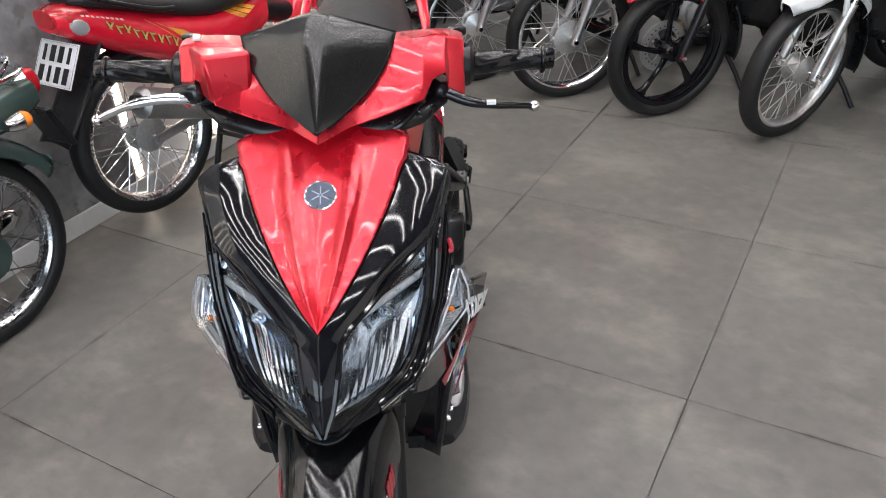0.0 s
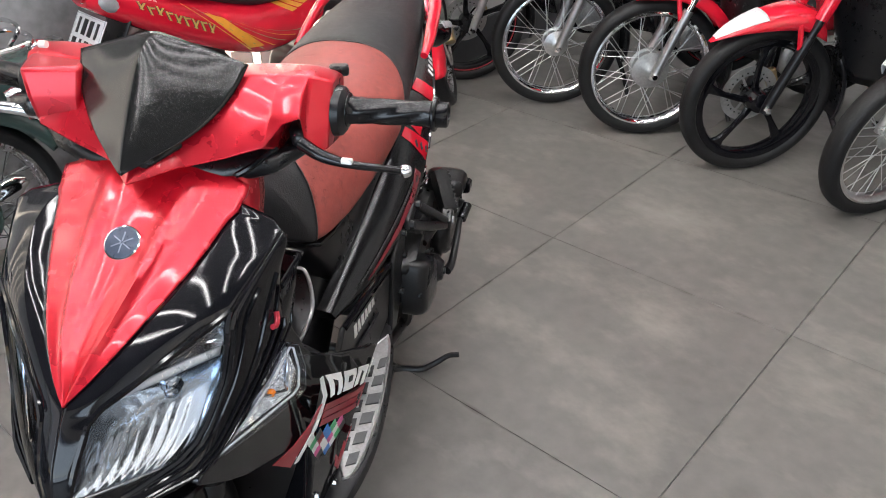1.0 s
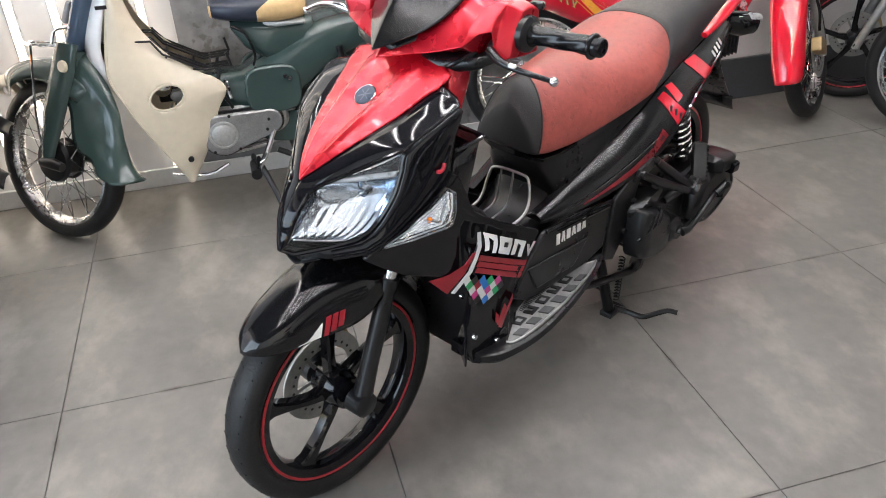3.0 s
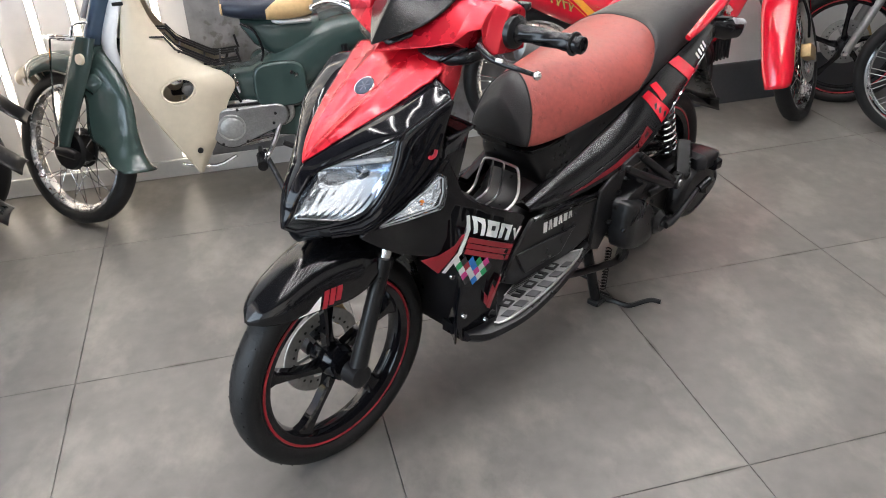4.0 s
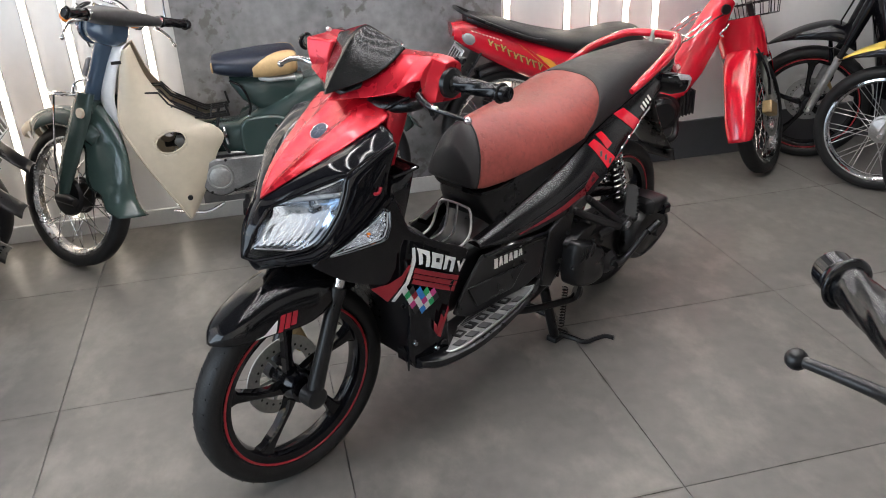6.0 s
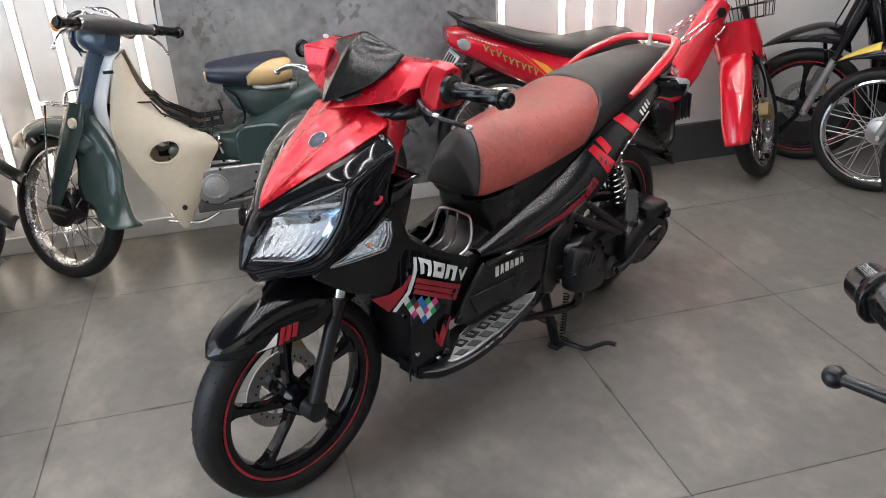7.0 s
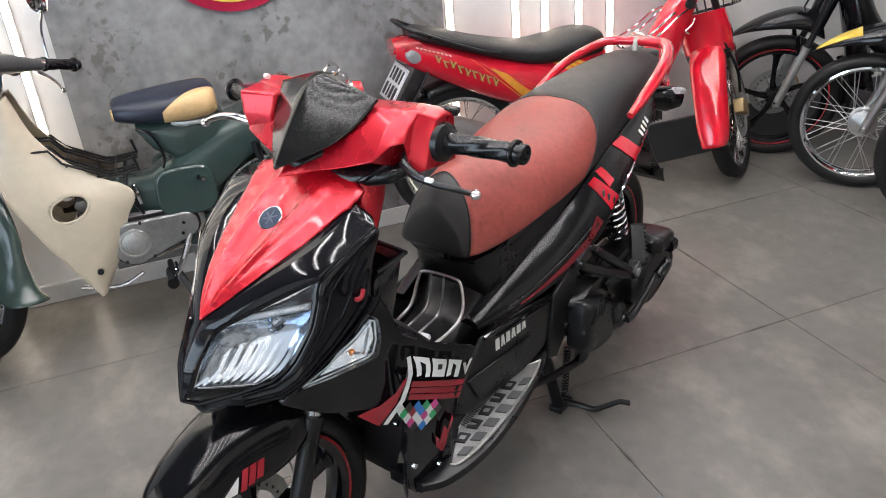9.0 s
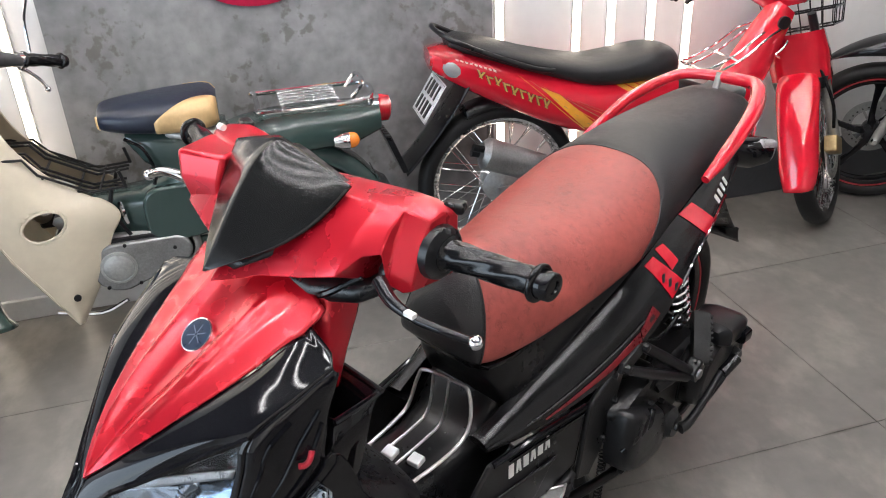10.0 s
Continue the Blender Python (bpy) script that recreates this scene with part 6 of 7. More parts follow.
    part("side_body", rings_y([(0.60, 0.07, 0.42, 0.66), (0.72, 0.11, 0.44, 0.71), (0.92, 0.125, 0.50, 0.735), (1.12, 0.12, 0.59, 0.77), (1.32, 0.10, 0.67, 0.82), (1.47, 0.06, 0.74, 0.84)], 28, 2.8), body, b, "painted tail body")
    part("seat", rings_y([(0.585, 0.05, seat_z - 0.09, seat_z - 0.03), (0.64, 0.09, seat_z - 0.10, seat_z), (0.80, 0.12, seat_z - 0.09, seat_z + 0.015), (1.0, 0.125, seat_z - 0.065, seat_z + 0.03), (1.2, 0.115, seat_z - 0.02, seat_z + 0.075), (1.36, 0.09, seat_z + 0.025, seat_z + 0.09), (1.42, 0.05, seat_z + 0.04, seat_z + 0.08)], 28, 2.7), SEAT_BLACK, b, "black vinyl dual seat")
    part("grab_rail", tube([(0.11, 1.20, seat_z), (0.115, 1.36, seat_z + 0.05), (0.08, 1.52, seat_z + 0.085), (-0.08, 1.52, seat_z + 0.085), (-0.115, 1.36, seat_z + 0.05), (-0.11, 1.20, seat_z)], 0.010, 10, 5), STEEL, b, "black grab rail")
    part("tail_lamp", rings_y([(1.44, 0.075, 0.72, 0.80), (1.52, 0.06, 0.73, 0.79), (1.545, 0.03, 0.745, 0.78)], 20, 3), RED_LENS, b, "red tail lamp")
    engine(b, 0.60, 0.33, CAST if hub is not STEEL else STEEL)
    part("carburettor", block((0.02, 0.52, 0.45), (0.08, 0.07, 0.07)), STEEL, b, bevel=0.01)
    # rear end
    wheel(b, "rear_wheel", 1.24, R, R, 0.082, style, rim, hub, line, drum=0.06)
    for sg in (1, -1):
        part("swing_arm", tube([(sg * 0.085, 0.78, 0.34), (sg * 0.09, 1.28, R)], [0.02, 0.016], 10), STEEL, b)
        shock(b, (sg * 0.105, 1.13, 0.62), (sg * 0.105, 1.22, R + 0.03), 0.024, CHROME, 9)
        part("rear_indicator", ball((sg * 0.12, 1.47, 0.70), 0.024), AMBER, b, "amber indicator")
    part("chain_case", plate(blob(0.80, 0.345, 0.05, 1.24, R, 0.06), 0.03, lambda u, v, w: (0.045 + w, u, v)), STEEL, b, bevel=0.006)
    rf = part("rear_fender", merge(arc_fender(1.24, R, R + 0.05, 70, 150, 0.062, 0.035, 0.9, 12)), BLACK, b, "black rear mudguard", solid=0.003)
    part("rear_flap", surf(lambda u, v: (u * 0.058, 1.50 + 0.105 * v + 0.03 * v * v, plate_z - 0.0 - 0.15 * v + 0.012 * (1 - u * u)), np.linspace(-1, 1, 9), np.linspace(0, 1, 8)), BLACK, rf, "black plastic mud flap", solid=0.004)
    number_plate(b, pose(0, 1.545, plate_z + 0.055, 20, 0, 0))
    part("exhaust", tube([(-0.06, 0.50, 0.30), (-0.10, 0.58, 0.20), (-0.13, 0.80, 0.22), (-0.14, 1.0, 0.27)], 0.016, 10, 5), STEEL, b)
    mf = part("muffler", tube([(-0.14, 0.93, 0.26), (-0.145, 0.98, 0.275), (-0.15, 1.40, 0.36), (-0.15, 1.43, 0.365)], [0.02, 0.046, 0.05, 0.03], 18), STEEL if hub is STEEL else CHROME, b, "slanting muffler")
    pegs(b, 0.62, 0.24)
    side_stand(b, 0.66, 0.25)
    return b


def stand_pose(x, y, ang, lean=3.0):
    """A parked pose by the front axle's ground point."""
    return pose(x, y, 0.0, 0, lean, ang)


underbone(stand_pose(-1.985, 1.76, -46, 1.5), "black motorbike with red-striped cast wheels and a grey fork", BLACK_GLOSS, BLACK_GLOSS, "cast5", None, None, -0.05, RED_LINE, CAST, beak=True, steer=11)
underbone(stand_pose(-1.50, 1.785, -46, 2), "black motorbike with a yellow-tipped fender and chrome spoked wheels", BLACK_GLOSS, BLACK_GLOSS, "spoked", CHROME, ALU, 0, None, ALU, tip=YELLOW, beak=True)
underbone(stand_pose(-1.015, 1.745, -47, 2), "dark red motorbike with chrome spoked wheels and a large drum hub", RED_GLOSS, RED_GLOSS, "spoked", CHROME, CAST, 0, None, ALU, inner=BLACK, shield_mat=BLACK, drum=0.074, nose=72)
underbone(stand_pose(-0.553, 1.697, -44, 2), "red and white motorbike with thin black cast wheels", RED_GLOSS, RED_GLOSS, "cast5", None, STEEL, -0.05, None, STEEL, tip=WHITE_PAINT, shield_mat=BLACK, beak=True, beak_drop=0.05, steer=5)
underbone(stand_pose(-0.055, 1.655, -43, 2), "white motorbike with alloy spoked wheels and a white mudguard", WHITE_PAINT, WHITE_PAINT, "spoked", ALU, CAST, 0, None, ALU, shield_mat=BLACK, nose=58, steer=15)

# the tails beyond the green moped
for x, tip_y, pz, lab in ((-1.26, -1.755, 0.475, "black motorbike parked tail outward beside the green moped"), (-1.58, -1.765, 0.50, "black motorbike with a white plate, parked tail outward"), (-1.88, -1.785, 0.565, "black motorbike close to the wall, parked tail outward")):
    underbone(pose(x, tip_y - 1.635, 0, 0, 1.0, 0), lab, BLACK_GLOSS, BLACK, "spoked", CHROME, STEEL, 0, None, STEEL, group="motorbikes parked tail outward", plate_z=pz)

# the one whose handlebar reaches into view
underbone(pose(1.2, -0.855, 0.0, 0, 0, 0), "black motorbike with black ribbed grips and ball-ended levers", BLACK_GLOSS, BLACK, "spoked", CHROME, STEEL, 0, None, STEEL, bar_z=1.105, group="motorbike beside the walkway", bar_end=0.012)


# ---- the green and cream moped by the wall ----
cb = thing("moped", pose(-1.87, -1.685, 0.0, 0, 0, 0), "dark green moped with cream leg shields and navy and tan saddle", "moped")
CS = pose(0, 0.033, 0) @ steered(-44, 0.22, 0.88, 0.371) @ pose(0, 0, 0.285, -9) @ pose(0, 0, -0.285)
wheel(cb, "front_wheel", 0, 0.285, 0.285, 0.070, "spoked", RIM_STEEL, STEEL, m=CS, drum=0.074)
part("brake_plate", lathe([(0.030, 0.078), (0.045, 0.072), (0.05, 0.02)], 30, (0, 0, 0.285)), STEEL, cb, "black brake plate", m=CS)
for sg in (1, -1):
    fk = part("fork_leg", loft([[(sg * (0.062 + 0.018 * math.cos(a)), yy + ww * math.sin(a), zz) for a in [2 * math.pi * i / 16 for i in range(16)]] for yy, ww, zz in ((0.002, 0.024, 0.28), (0.014, 0.036, 0.35), (0.048, 0.052, 0.48), (0.095, 0.056, 0.62), (0.118, 0.046, 0.71))]), CUB_GREEN, cb, "pressed steel fork leg", m=CS)
    part("fork_bolt", lathe([(sg * 0.078, 0.020), (sg * 0.088, 0.018)], 20, (0, 0.118, 0.635)), CREAM, fk, "round cream cap")
    part("link_arm", tube([(sg * 0.075, -0.01, 0.285), (sg * 0.078, 0.05, 0.29), (sg * 0.075, 0.09, 0.285)], [0.016, 0.02, 0.016], 10), STEEL, fk)
part("fork_crown", rings_y([(0.05, 0.05, 0.64, 0.68), (0.09, 0.075, 0.62, 0.69), (0.13, 0.055, 0.63, 0.68)], 20, 2.6), CUB_GREEN, cb, m=CS)
gf = part("front_fender", arc_fender(-0.02, 0.295, 0.340, 42, 128, 0.062, 0.07, 0.45), CUB_GREEN, cb, "dark green front mudguard", m=CS, solid=0.003)
part("fender_tip", arc_fender(-0.02, 0.295, 0.345, 37, 48, 0.050, 0.05, 0.4, 6), CREAM, gf, "worn cream tip", solid=0.003)
spine = table([(0, 0.130, 0.672), (0.1, 0.181, 0.623), (0.25, 0.235, 0.568), (0.45, 0.277, 0.490), (0.62, 0.295, 0.418), (0.8, 0.320, 0.346), (0.92, 0.345, 0.307), (1, 0.371, 0.285)])
hem = table([(0, 0.056, 0.625), (0.2, 0.080, 0.530), (0.33, 0.106, 0.480), (0.5, 0.114, 0.397), (0.62, 0.140, 0.352), (0.75, 0.203, 0.336), (0.88, 0.236, 0.287), (1, 0.313, 0.270)])


def valance(u, v):
    """A deep trough, round at the back, that flares towards its tail."""
    (y0, z0), (y1, z1) = spine(v), hem(v)
    k = (1 - math.cos(0.5 * math.pi * abs(u))) ** 0.9
    return ((0.048 + 0.018 * v ** 3) * math.sin(0.5 * math.pi * u), y0 + (y1 - y0) * k, z0 + (z1 - z0) * k)


part("fender_valance", surf(valance, np.linspace(-1, 1, 25), np.linspace(0, 1, 28)), CUB_GREEN, gf, "deep green valance of the mudguard", solid=0.004, sharp=60)
part("front_carrier", merge(tube([(0.07, 0.10, 0.70), (0.075, 0.0, 0.685), (0.06, -0.09, 0.68), (-0.06, -0.09, 0.68), (-0.075, 0.0, 0.685), (-0.07, 0.10, 0.70)], 0.005, 8, 4), tube([(0.055, 0.12, 0.76), (0.06, 0.06, 0.74), (0.065, 0.05, 0.69)], 0.005, 8, 3)), CHROME, cb, "small chrome front carrier", m=CS)
part("brake_rod", tube([(0.075, -0.04, 0.68), (0.082, -0.02, 0.45), (0.075, 0.0, 0.33), (0.07, 0.04, 0.27)], 0.004, 6, 4), CHROME, cb, m=CS)
col = part("steering_column", tube([(0, 0.080, 0.68), (0, 0.145, 0.90)], [0.034, 0.037], 16), SLATE, cb, "slate blue steering column", m=CS)
part("column_ring", tube([(-0.035, 0.125, 0.690), (-0.042, 0.085, 0.695), (0.0, 0.040, 0.700), (0.042, 0.085, 0.695), (0.035, 0.125, 0.690)], 0.005, 6, 4), CHROME, col)
part("side_reflector", block((0.0, 0.068, 0.80), (0.05, 0.02, 0.075), pose(0, 0, 0, -20).to_3x3()), GREY_LENS, cb, "pale square reflector", m=CS, bevel=0.006)
nac = part("headlight_nacelle", moved(rings_y([(0.085, 0.066, 0.880, 0.980), (0.095, 0.074, 0.872, 0.986), (0.13, 0.078, 0.868, 0.99), (0.165, 0.066, 0.866, 0.99), (0.19, 0.052, 0.872, 0.985), (0.205, 0.034, 0.89, 0.975)], 30, 2.3), pose(0, 0.02, 0.022)), SLATE, cb, "slate blue headlight shell", m=CS)
part("headlight", moved(rings_y([(0.065, 0.05, 0.89, 0.965), (0.07, 0.07, 0.877, 0.98), (0.08, 0.078, 0.87, 0.987)], 24, 2.1), pose(0, 0.02, 0.022)), REFLECTOR, nac, "round headlight glass")
part("lamp_ring", tube([(0.08 * math.cos(a), 0.095, 0.951 + 0.060 * math.sin(a)) for a in [2 * math.pi * i / 24 for i in range(25)]], 0.005, 6), CHROME, nac)
part("bar_cover", loft([oval((x, y, 1.0), ry, rz, 18, 2.6) for x, y, ry, rz in ((-0.155, 0.305, 0.018, 0.016), (-0.125, 0.290, 0.028, 0.020), (-0.08, 0.245, 0.062, 0.030), (0, 0.225, 0.085, 0.036), (0.08, 0.245, 0.062, 0.030), (0.125, 0.290, 0.028, 0.020), (0.155, 0.305, 0.018, 0.016))]), GREY_PLASTIC, cb, "dark grey handlebar cover", m=CS @ pose(0, -0.058, -0.004))
part("speedometer", moved(lathe([(-0.01, 0.052), (0.008, 0.054), (0.012, 0.047), (0.009, 0.045)], 30), pose(0, 0.20, 1.035, 0, -90 + 14, 90)), CHROME, cb, "chrome-ringed speedometer", m=CS @ pose(0, -0.058, -0.004))
for sg in (1, -1):
    g = grip(cb, sg, 0.165, 0.278, 0.305, 1.002, 0.030, 0.0)
    g.matrix_basis = CS @ pose(0, -0.058, -0.004)
    part("lever_clamp", lathe([(sg * 0.150, 0.02), (sg * 0.168, 0.02)], 14, (0, 0.302, 1.002)), CHROME, cb, m=CS @ pose(0, -0.058, -0.004))
    lv = lever(cb, [(sg * 0.155, 0.285, 0.988), (sg * 0.182, 0.262, 0.975), (sg * 0.208, 0.268, 0.965), (sg * 0.235, 0.285, 0.942), (sg * 0.250, 0.295, 0.918)], CHROME)
    lv.matrix_basis = CS @ pose(0, -0.058, -0.004)
    part("front_indicator", moved(lathe([(-0.03, 0.018), (-0.005, 0.028), (0.0, 0.028)], 18), pose(sg * 0.15, 0.20, 0.985, 0, 0, 60)), CHROME, cb, m=CS @ pose(0, -0.058, -0.004))
    part("indicator_lens", ball((sg * 0.148, 0.185, 0.985), 0.026), AMBER, cb, "amber front indicator", m=CS @ pose(0, -0.058, -0.004))
part("mirror_stem", tube([(0.20, 0.29, 1.02), (0.195, 0.27, 1.07), (0.23, 0.24, 1.12), (0.28, 0.22, 1.17)], 0.004, 8, 5), CHROME, cb, "chrome mirror stem", m=CS @ pose(0, -0.058, -0.004))
part("mirror", moved(lathe([(-0.012, 0.03), (-0.006, 0.048), (0.0, 0.05), (0.002, 0.046)], 28), pose(0.29, 0.215, 1.205, 0, 0, 85)), CHROME, cb, "round chrome mirror", m=CS @ pose(0, -0.058, -0.004))
part("mirror_stem", tube([(-0.20, 0.29, 1.02), (-0.20, 0.27, 1.10), (-0.215, 0.26, 1.16)], 0.004, 8, 4), CHROME, cb, "chrome mirror stem", m=CS @ pose(0, -0.058, -0.004))
part("mirror", moved(lathe([(-0.012, 0.03), (-0.006, 0.048), (0.0, 0.05), (0.002, 0.046)], 28), pose(-0.215, 0.255, 1.205, 0, 0, 85)), CHROME, cb, "round chrome mirror", m=CS @ pose(0, -0.058, -0.004))
for k in range(4):
    part("cable", tube([(0.12 - 0.08 * k, 0.24, 1.0), (0.10 - 0.05 * k, 0.17, 1.03 + 0.01 * k), (0.05, 0.10, 0.99), (0.03, 0.16, 0.88)], 0.003, 6, 6), STEEL, cb, m=CS @ pose(0, -0.058, -0.004))

# cream leg shields
sh_rows = table([(0.0, 0.322, 0.352, 0.842, 0.060), (0.2, 0.288, 0.40, 0.70, 0.09), (0.4, 0.272, 0.50, 0.585, 0.125), (0.55, 0.31, 0.635, 0.49, 0.145), (0.65, 0.345, 0.60, 0.41, 0.152), (0.8, 0.40, 0.555, 0.31, 0.155), (1.0, 0.462, 0.478, 0.185, 0.145)])
for sg in (1, -1):
    def leg(u, v):
        y0, y1, z, x = sh_rows(v)
        y = y0 + (y1 - y0) * u
        zz = z + (0.02 * u if v < 0.5 else 0.05 * u * (1 - v))
        return (sg * (x * (1 - 0.30 * u) + 0.018 * math.sin(math.pi * u)), y, zz)
    us, vs = np.linspace(0, 1, 49), np.linspace(0, 1, 73)
    lv_, lf = surf(leg, us, vs)
    hc = Vector((0, 0.442, 0.503))
    egg = lambda q: ((q[1] - hc.y - 0.25 * (q[2] - hc.z)) / 0.056) ** 2 + ((q[2] - hc.z) / 0.041) ** 2
    keep = [f for f in lf if sum(egg(lv_[i]) for i in f) / len(f) > 1.0]
    lg = part("leg_shield", (lv_, keep), CREAM, cb, "cream plastic leg shield with an oval opening", solid=0.004)
    near = lambda y, z: min(lv_, key=lambda q: (q[1] - y) ** 2 + (q[2] - z) ** 2)
    rim = [(hc.y + 0.056 * math.cos(a) + 0.25 * 0.041 * math.sin(a), hc.z + 0.041 * math.sin(a)) for a in [2 * math.pi * i / 28 for i in range(29)]]
    part("opening_rim", tube([(near(y, z)[0], y, z) for y, z in rim], 0.0045, 6), CREAM, lg)
    part("horn", moved(lathe([(-0.03, 0.02), (0.0, 0.031), (0.006, 0.031), (0.008, 0.022), (0.004, 0.01)], 20), pose(sg * 0.055, 0.425, 0.515, 0, 0, 0 if sg > 0 else 180)), STEEL, cb, "black horn behind the opening")
    part("horn_ring", lathe([(sg * 0.058, 0.030), (sg * 0.064, 0.032), (sg * 0.066, 0.027)], 20, (0, 0.425, 0.515)), CHROME, cb)
    part("head_cap", lathe([(sg * 0.03, 0.024), (sg * 0.06, 0.022), (sg * 0.064, 0.012)], 6, (0, 0.468, 0.475)), CAST, cb, "alloy cylinder cap")
    part("cable", tube([(sg * 0.06, 0.40, 0.55), (sg * 0.07, 0.45, 0.535), (sg * 0.06, 0.49, 0.50), (sg * 0.05, 0.50, 0.45)], 0.005, 6, 4), RUBBER, cb)
    dp = leg(0.5, 0.86)
    part("shield_stud", lathe([(sg * 0.0, 0.011), (sg * 0.006, 0.010)], 14, (dp[0] + sg * 0.003, dp[1], dp[2])), STEEL, lg, "dark round stud")
    part("shield_edge", tube([leg(0, v) for v in np.linspace(0, 1, 20)], 0.004, 6), CREAM, lg)
part("shield_front", surf(lambda u, v: ((sh_rows(v * 0.92)[3] + 0.004) * u, sh_rows(v * 0.92)[0] - 0.012 * (1 - u * u) + 0.004, sh_rows(v * 0.92)[2]), np.linspace(-1, 1, 13), np.linspace(0, 1, 18)), CREAM, cb, "cream front of the leg shields", solid=0.004)
cov_rows = table([(0, 0.294, 0.864, 0.036), (0.06, 0.282, 0.852, 0.060), (0.3, 0.242, 0.765, 0.072), (0.6, 0.208, 0.668, 0.076), (0.8, 0.212, 0.600, 0.080), (1, 0.228, 0.530, 0.084)])
part("column_cover", surf(lambda u, v: (cov_rows(v)[2] * math.sin(u * 1.7), cov_rows(v)[0] + (0.030 + 0.010 * v) * (1 - math.cos(u * 1.7)) * 1.4, cov_rows(v)[1]), np.linspace(-1, 1, 21), np.linspace(0, 1, 18)), WHITE_PAINT, cb, "glossy white steering cover", solid=0.004, sharp=60)
part("battery_box", block((0, 0.455, 0.495), (0.06, 0.10, 0.09)), STEEL, cb, "black box between the leg shields", bevel=0.008)
part("badge", block((0.074, 0.298, 0.805), (0.005, 0.036, 0.012)), STEEL, cb, "small dark badge", bevel=0.001)

# body, saddle
part("frame_body", rings_y([(0.50, 0.05, 0.42, 0.53), (0.60, 0.06, 0.40, 0.53), (0.70, 0.08, 0.39, 0.535), (0.78, 0.092, 0.39, 0.58), (0.86, 0.10, 0.40, 0.635), (0.94, 0.104, 0.46, 0.675), (1.02, 0.107, 0.525, 0.695), (1.10, 0.108, 0.56, 0.705), (1.2, 0.105, 0.585, 0.708), (1.33, 0.095, 0.585, 0.705), (1.42, 0.075, 0.62, 0.70)], 30, 3.2), CUB_GREEN, cb, "dark green pressed frame and tail")
for sg in (1, -1):
    tb = part("tool_box", plate([(p[1], p[2]) for p in oval((0, 0.80, 0.475), 0.098, 0.085, 28, 3.4)], 0.03, lambda u, v, w: (sg * (0.085 + w), u, v)), CUB_GREEN, cb, "dark green tool box cover", bevel=0.008)
    part("box_bolt", lathe([(sg * 0.115, 0.008), (sg * 0.123, 0.007)], 10, (0, 0.86, 0.51)), CHROME, tb)
    part("box_bolt", lathe([(sg * 0.115, 0.008), (sg * 0.123, 0.007)], 10, (0, 0.845, 0.52)), CHROME, tb)
    part("chain_case", plate(blob(0.78, 0.325, 0.055, 1.11, 0.29, 0.07), 0.025, lambda u, v, w: (sg * (0.058 + w), u, v)), CUB_GREEN, cb, "dark green chain case", bevel=0.006)
    shock(cb, (sg * 0.115, 1.045, 0.60), (sg * 0.115, 1.10, 0.31), 0.026, CUB_GREEN, 4)
    part("rear_indicator", moved(lathe([(-0.045, 0.014), (-0.022, 0.022), (-0.006, 0.025), (0.0, 0.025)], 18), pose(sg * 0.135, 1.308, 0.632, 0, 0, 90)), CHROME, cb, "chrome indicator shell")
    part("rear_indicator_lens", ball((sg * 0.135, 1.316, 0.632), 0.024), AMBER, cb, "amber rear indicator")
part("seat_cable", tube([(0.07, 0.69, 0.70), (0.085, 0.735, 0.67), (0.085, 0.755, 0.60), (0.08, 0.745, 0.56)], 0.005, 8, 5), RUBBER, cb)
part("fuel_tank", rings_y([(0.69, 0.045, 0.675, 0.705), (0.73, 0.07, 0.61, 0.71), (0.80, 0.085, 0.56, 0.712), (0.93, 0.09, 0.56, 0.715), (0.97, 0.07, 0.60, 0.705)], 24, 3), CUB_GREEN, cb, "dark green tank under the saddle")


def saddle(a, s):
    rows = [(0, 0.630, 0.05, 0.738, 0.768), (0.12, 0.64, 0.08, 0.722, 0.785), (0.4, 0.72, 0.110, 0.706, 0.794), (0.7, 0.84, 0.122, 0.696, 0.803), (0.92, 0.930, 0.110, 0.700, 0.804), (1, 0.955, 0.075, 0.715, 0.785)]
    y, w, z0, z1 = table(rows, 4)(s)
    ca, sa = math.cos(a), math.sin(a)
    return (w * math.copysign(abs(ca) ** 0.72, ca), y, (z0 + z1) / 2 + (z1 - z0) / 2 * math.copysign(abs(sa) ** 0.8, sa))


sd = part("saddle", loft([[saddle(2 * math.pi * i / 40, s) for i in range(40)] for s in np.linspace(0, 1, 20)]), SEAT_NAVY, cb, "navy vinyl saddle with tan flanks")
for sg in (1, -1):
    def flank_tan(u, v):
        s = 0.56 + 0.43 * u
        top = 1.0 * math.sin(min(1, u * 1.4) * math.pi / 2)
        a = -0.9 + (top + 0.9) * v
        p = saddle(a, s)
        return (sg * (p[0] + 0.002), p[1] + 0.0015 * u, p[2])
    part("tan_flank", surf(flank_tan, np.linspace(0, 1, 14), np.linspace(0, 1, 10)), SEAT_TAN, sd, "tan vinyl panel", solid=0.002)
    part("tan_tip", surf(lambda u, v: (sg * (saddle(-0.9 + 1.5 * v, 0.10 * u)[0] + 0.0015), saddle(-0.9 + 1.5 * v, 0.10 * u)[1] - 0.002, saddle(-0.9 + 1.5 * v, 0.10 * u)[2]), np.linspace(0, 1, 6), np.linspace(0, 1, 6)), SEAT_TAN, sd, "tan vinyl nose patch", solid=0.002)
part("saddle_pan", rings_y([(0.80, 0.07, 0.682, 0.712), (0.84, 0.10, 0.68, 0.710), (0.94, 0.10, 0.68, 0.710)], 20, 3), CAST, cb, "bare metal saddle pan")

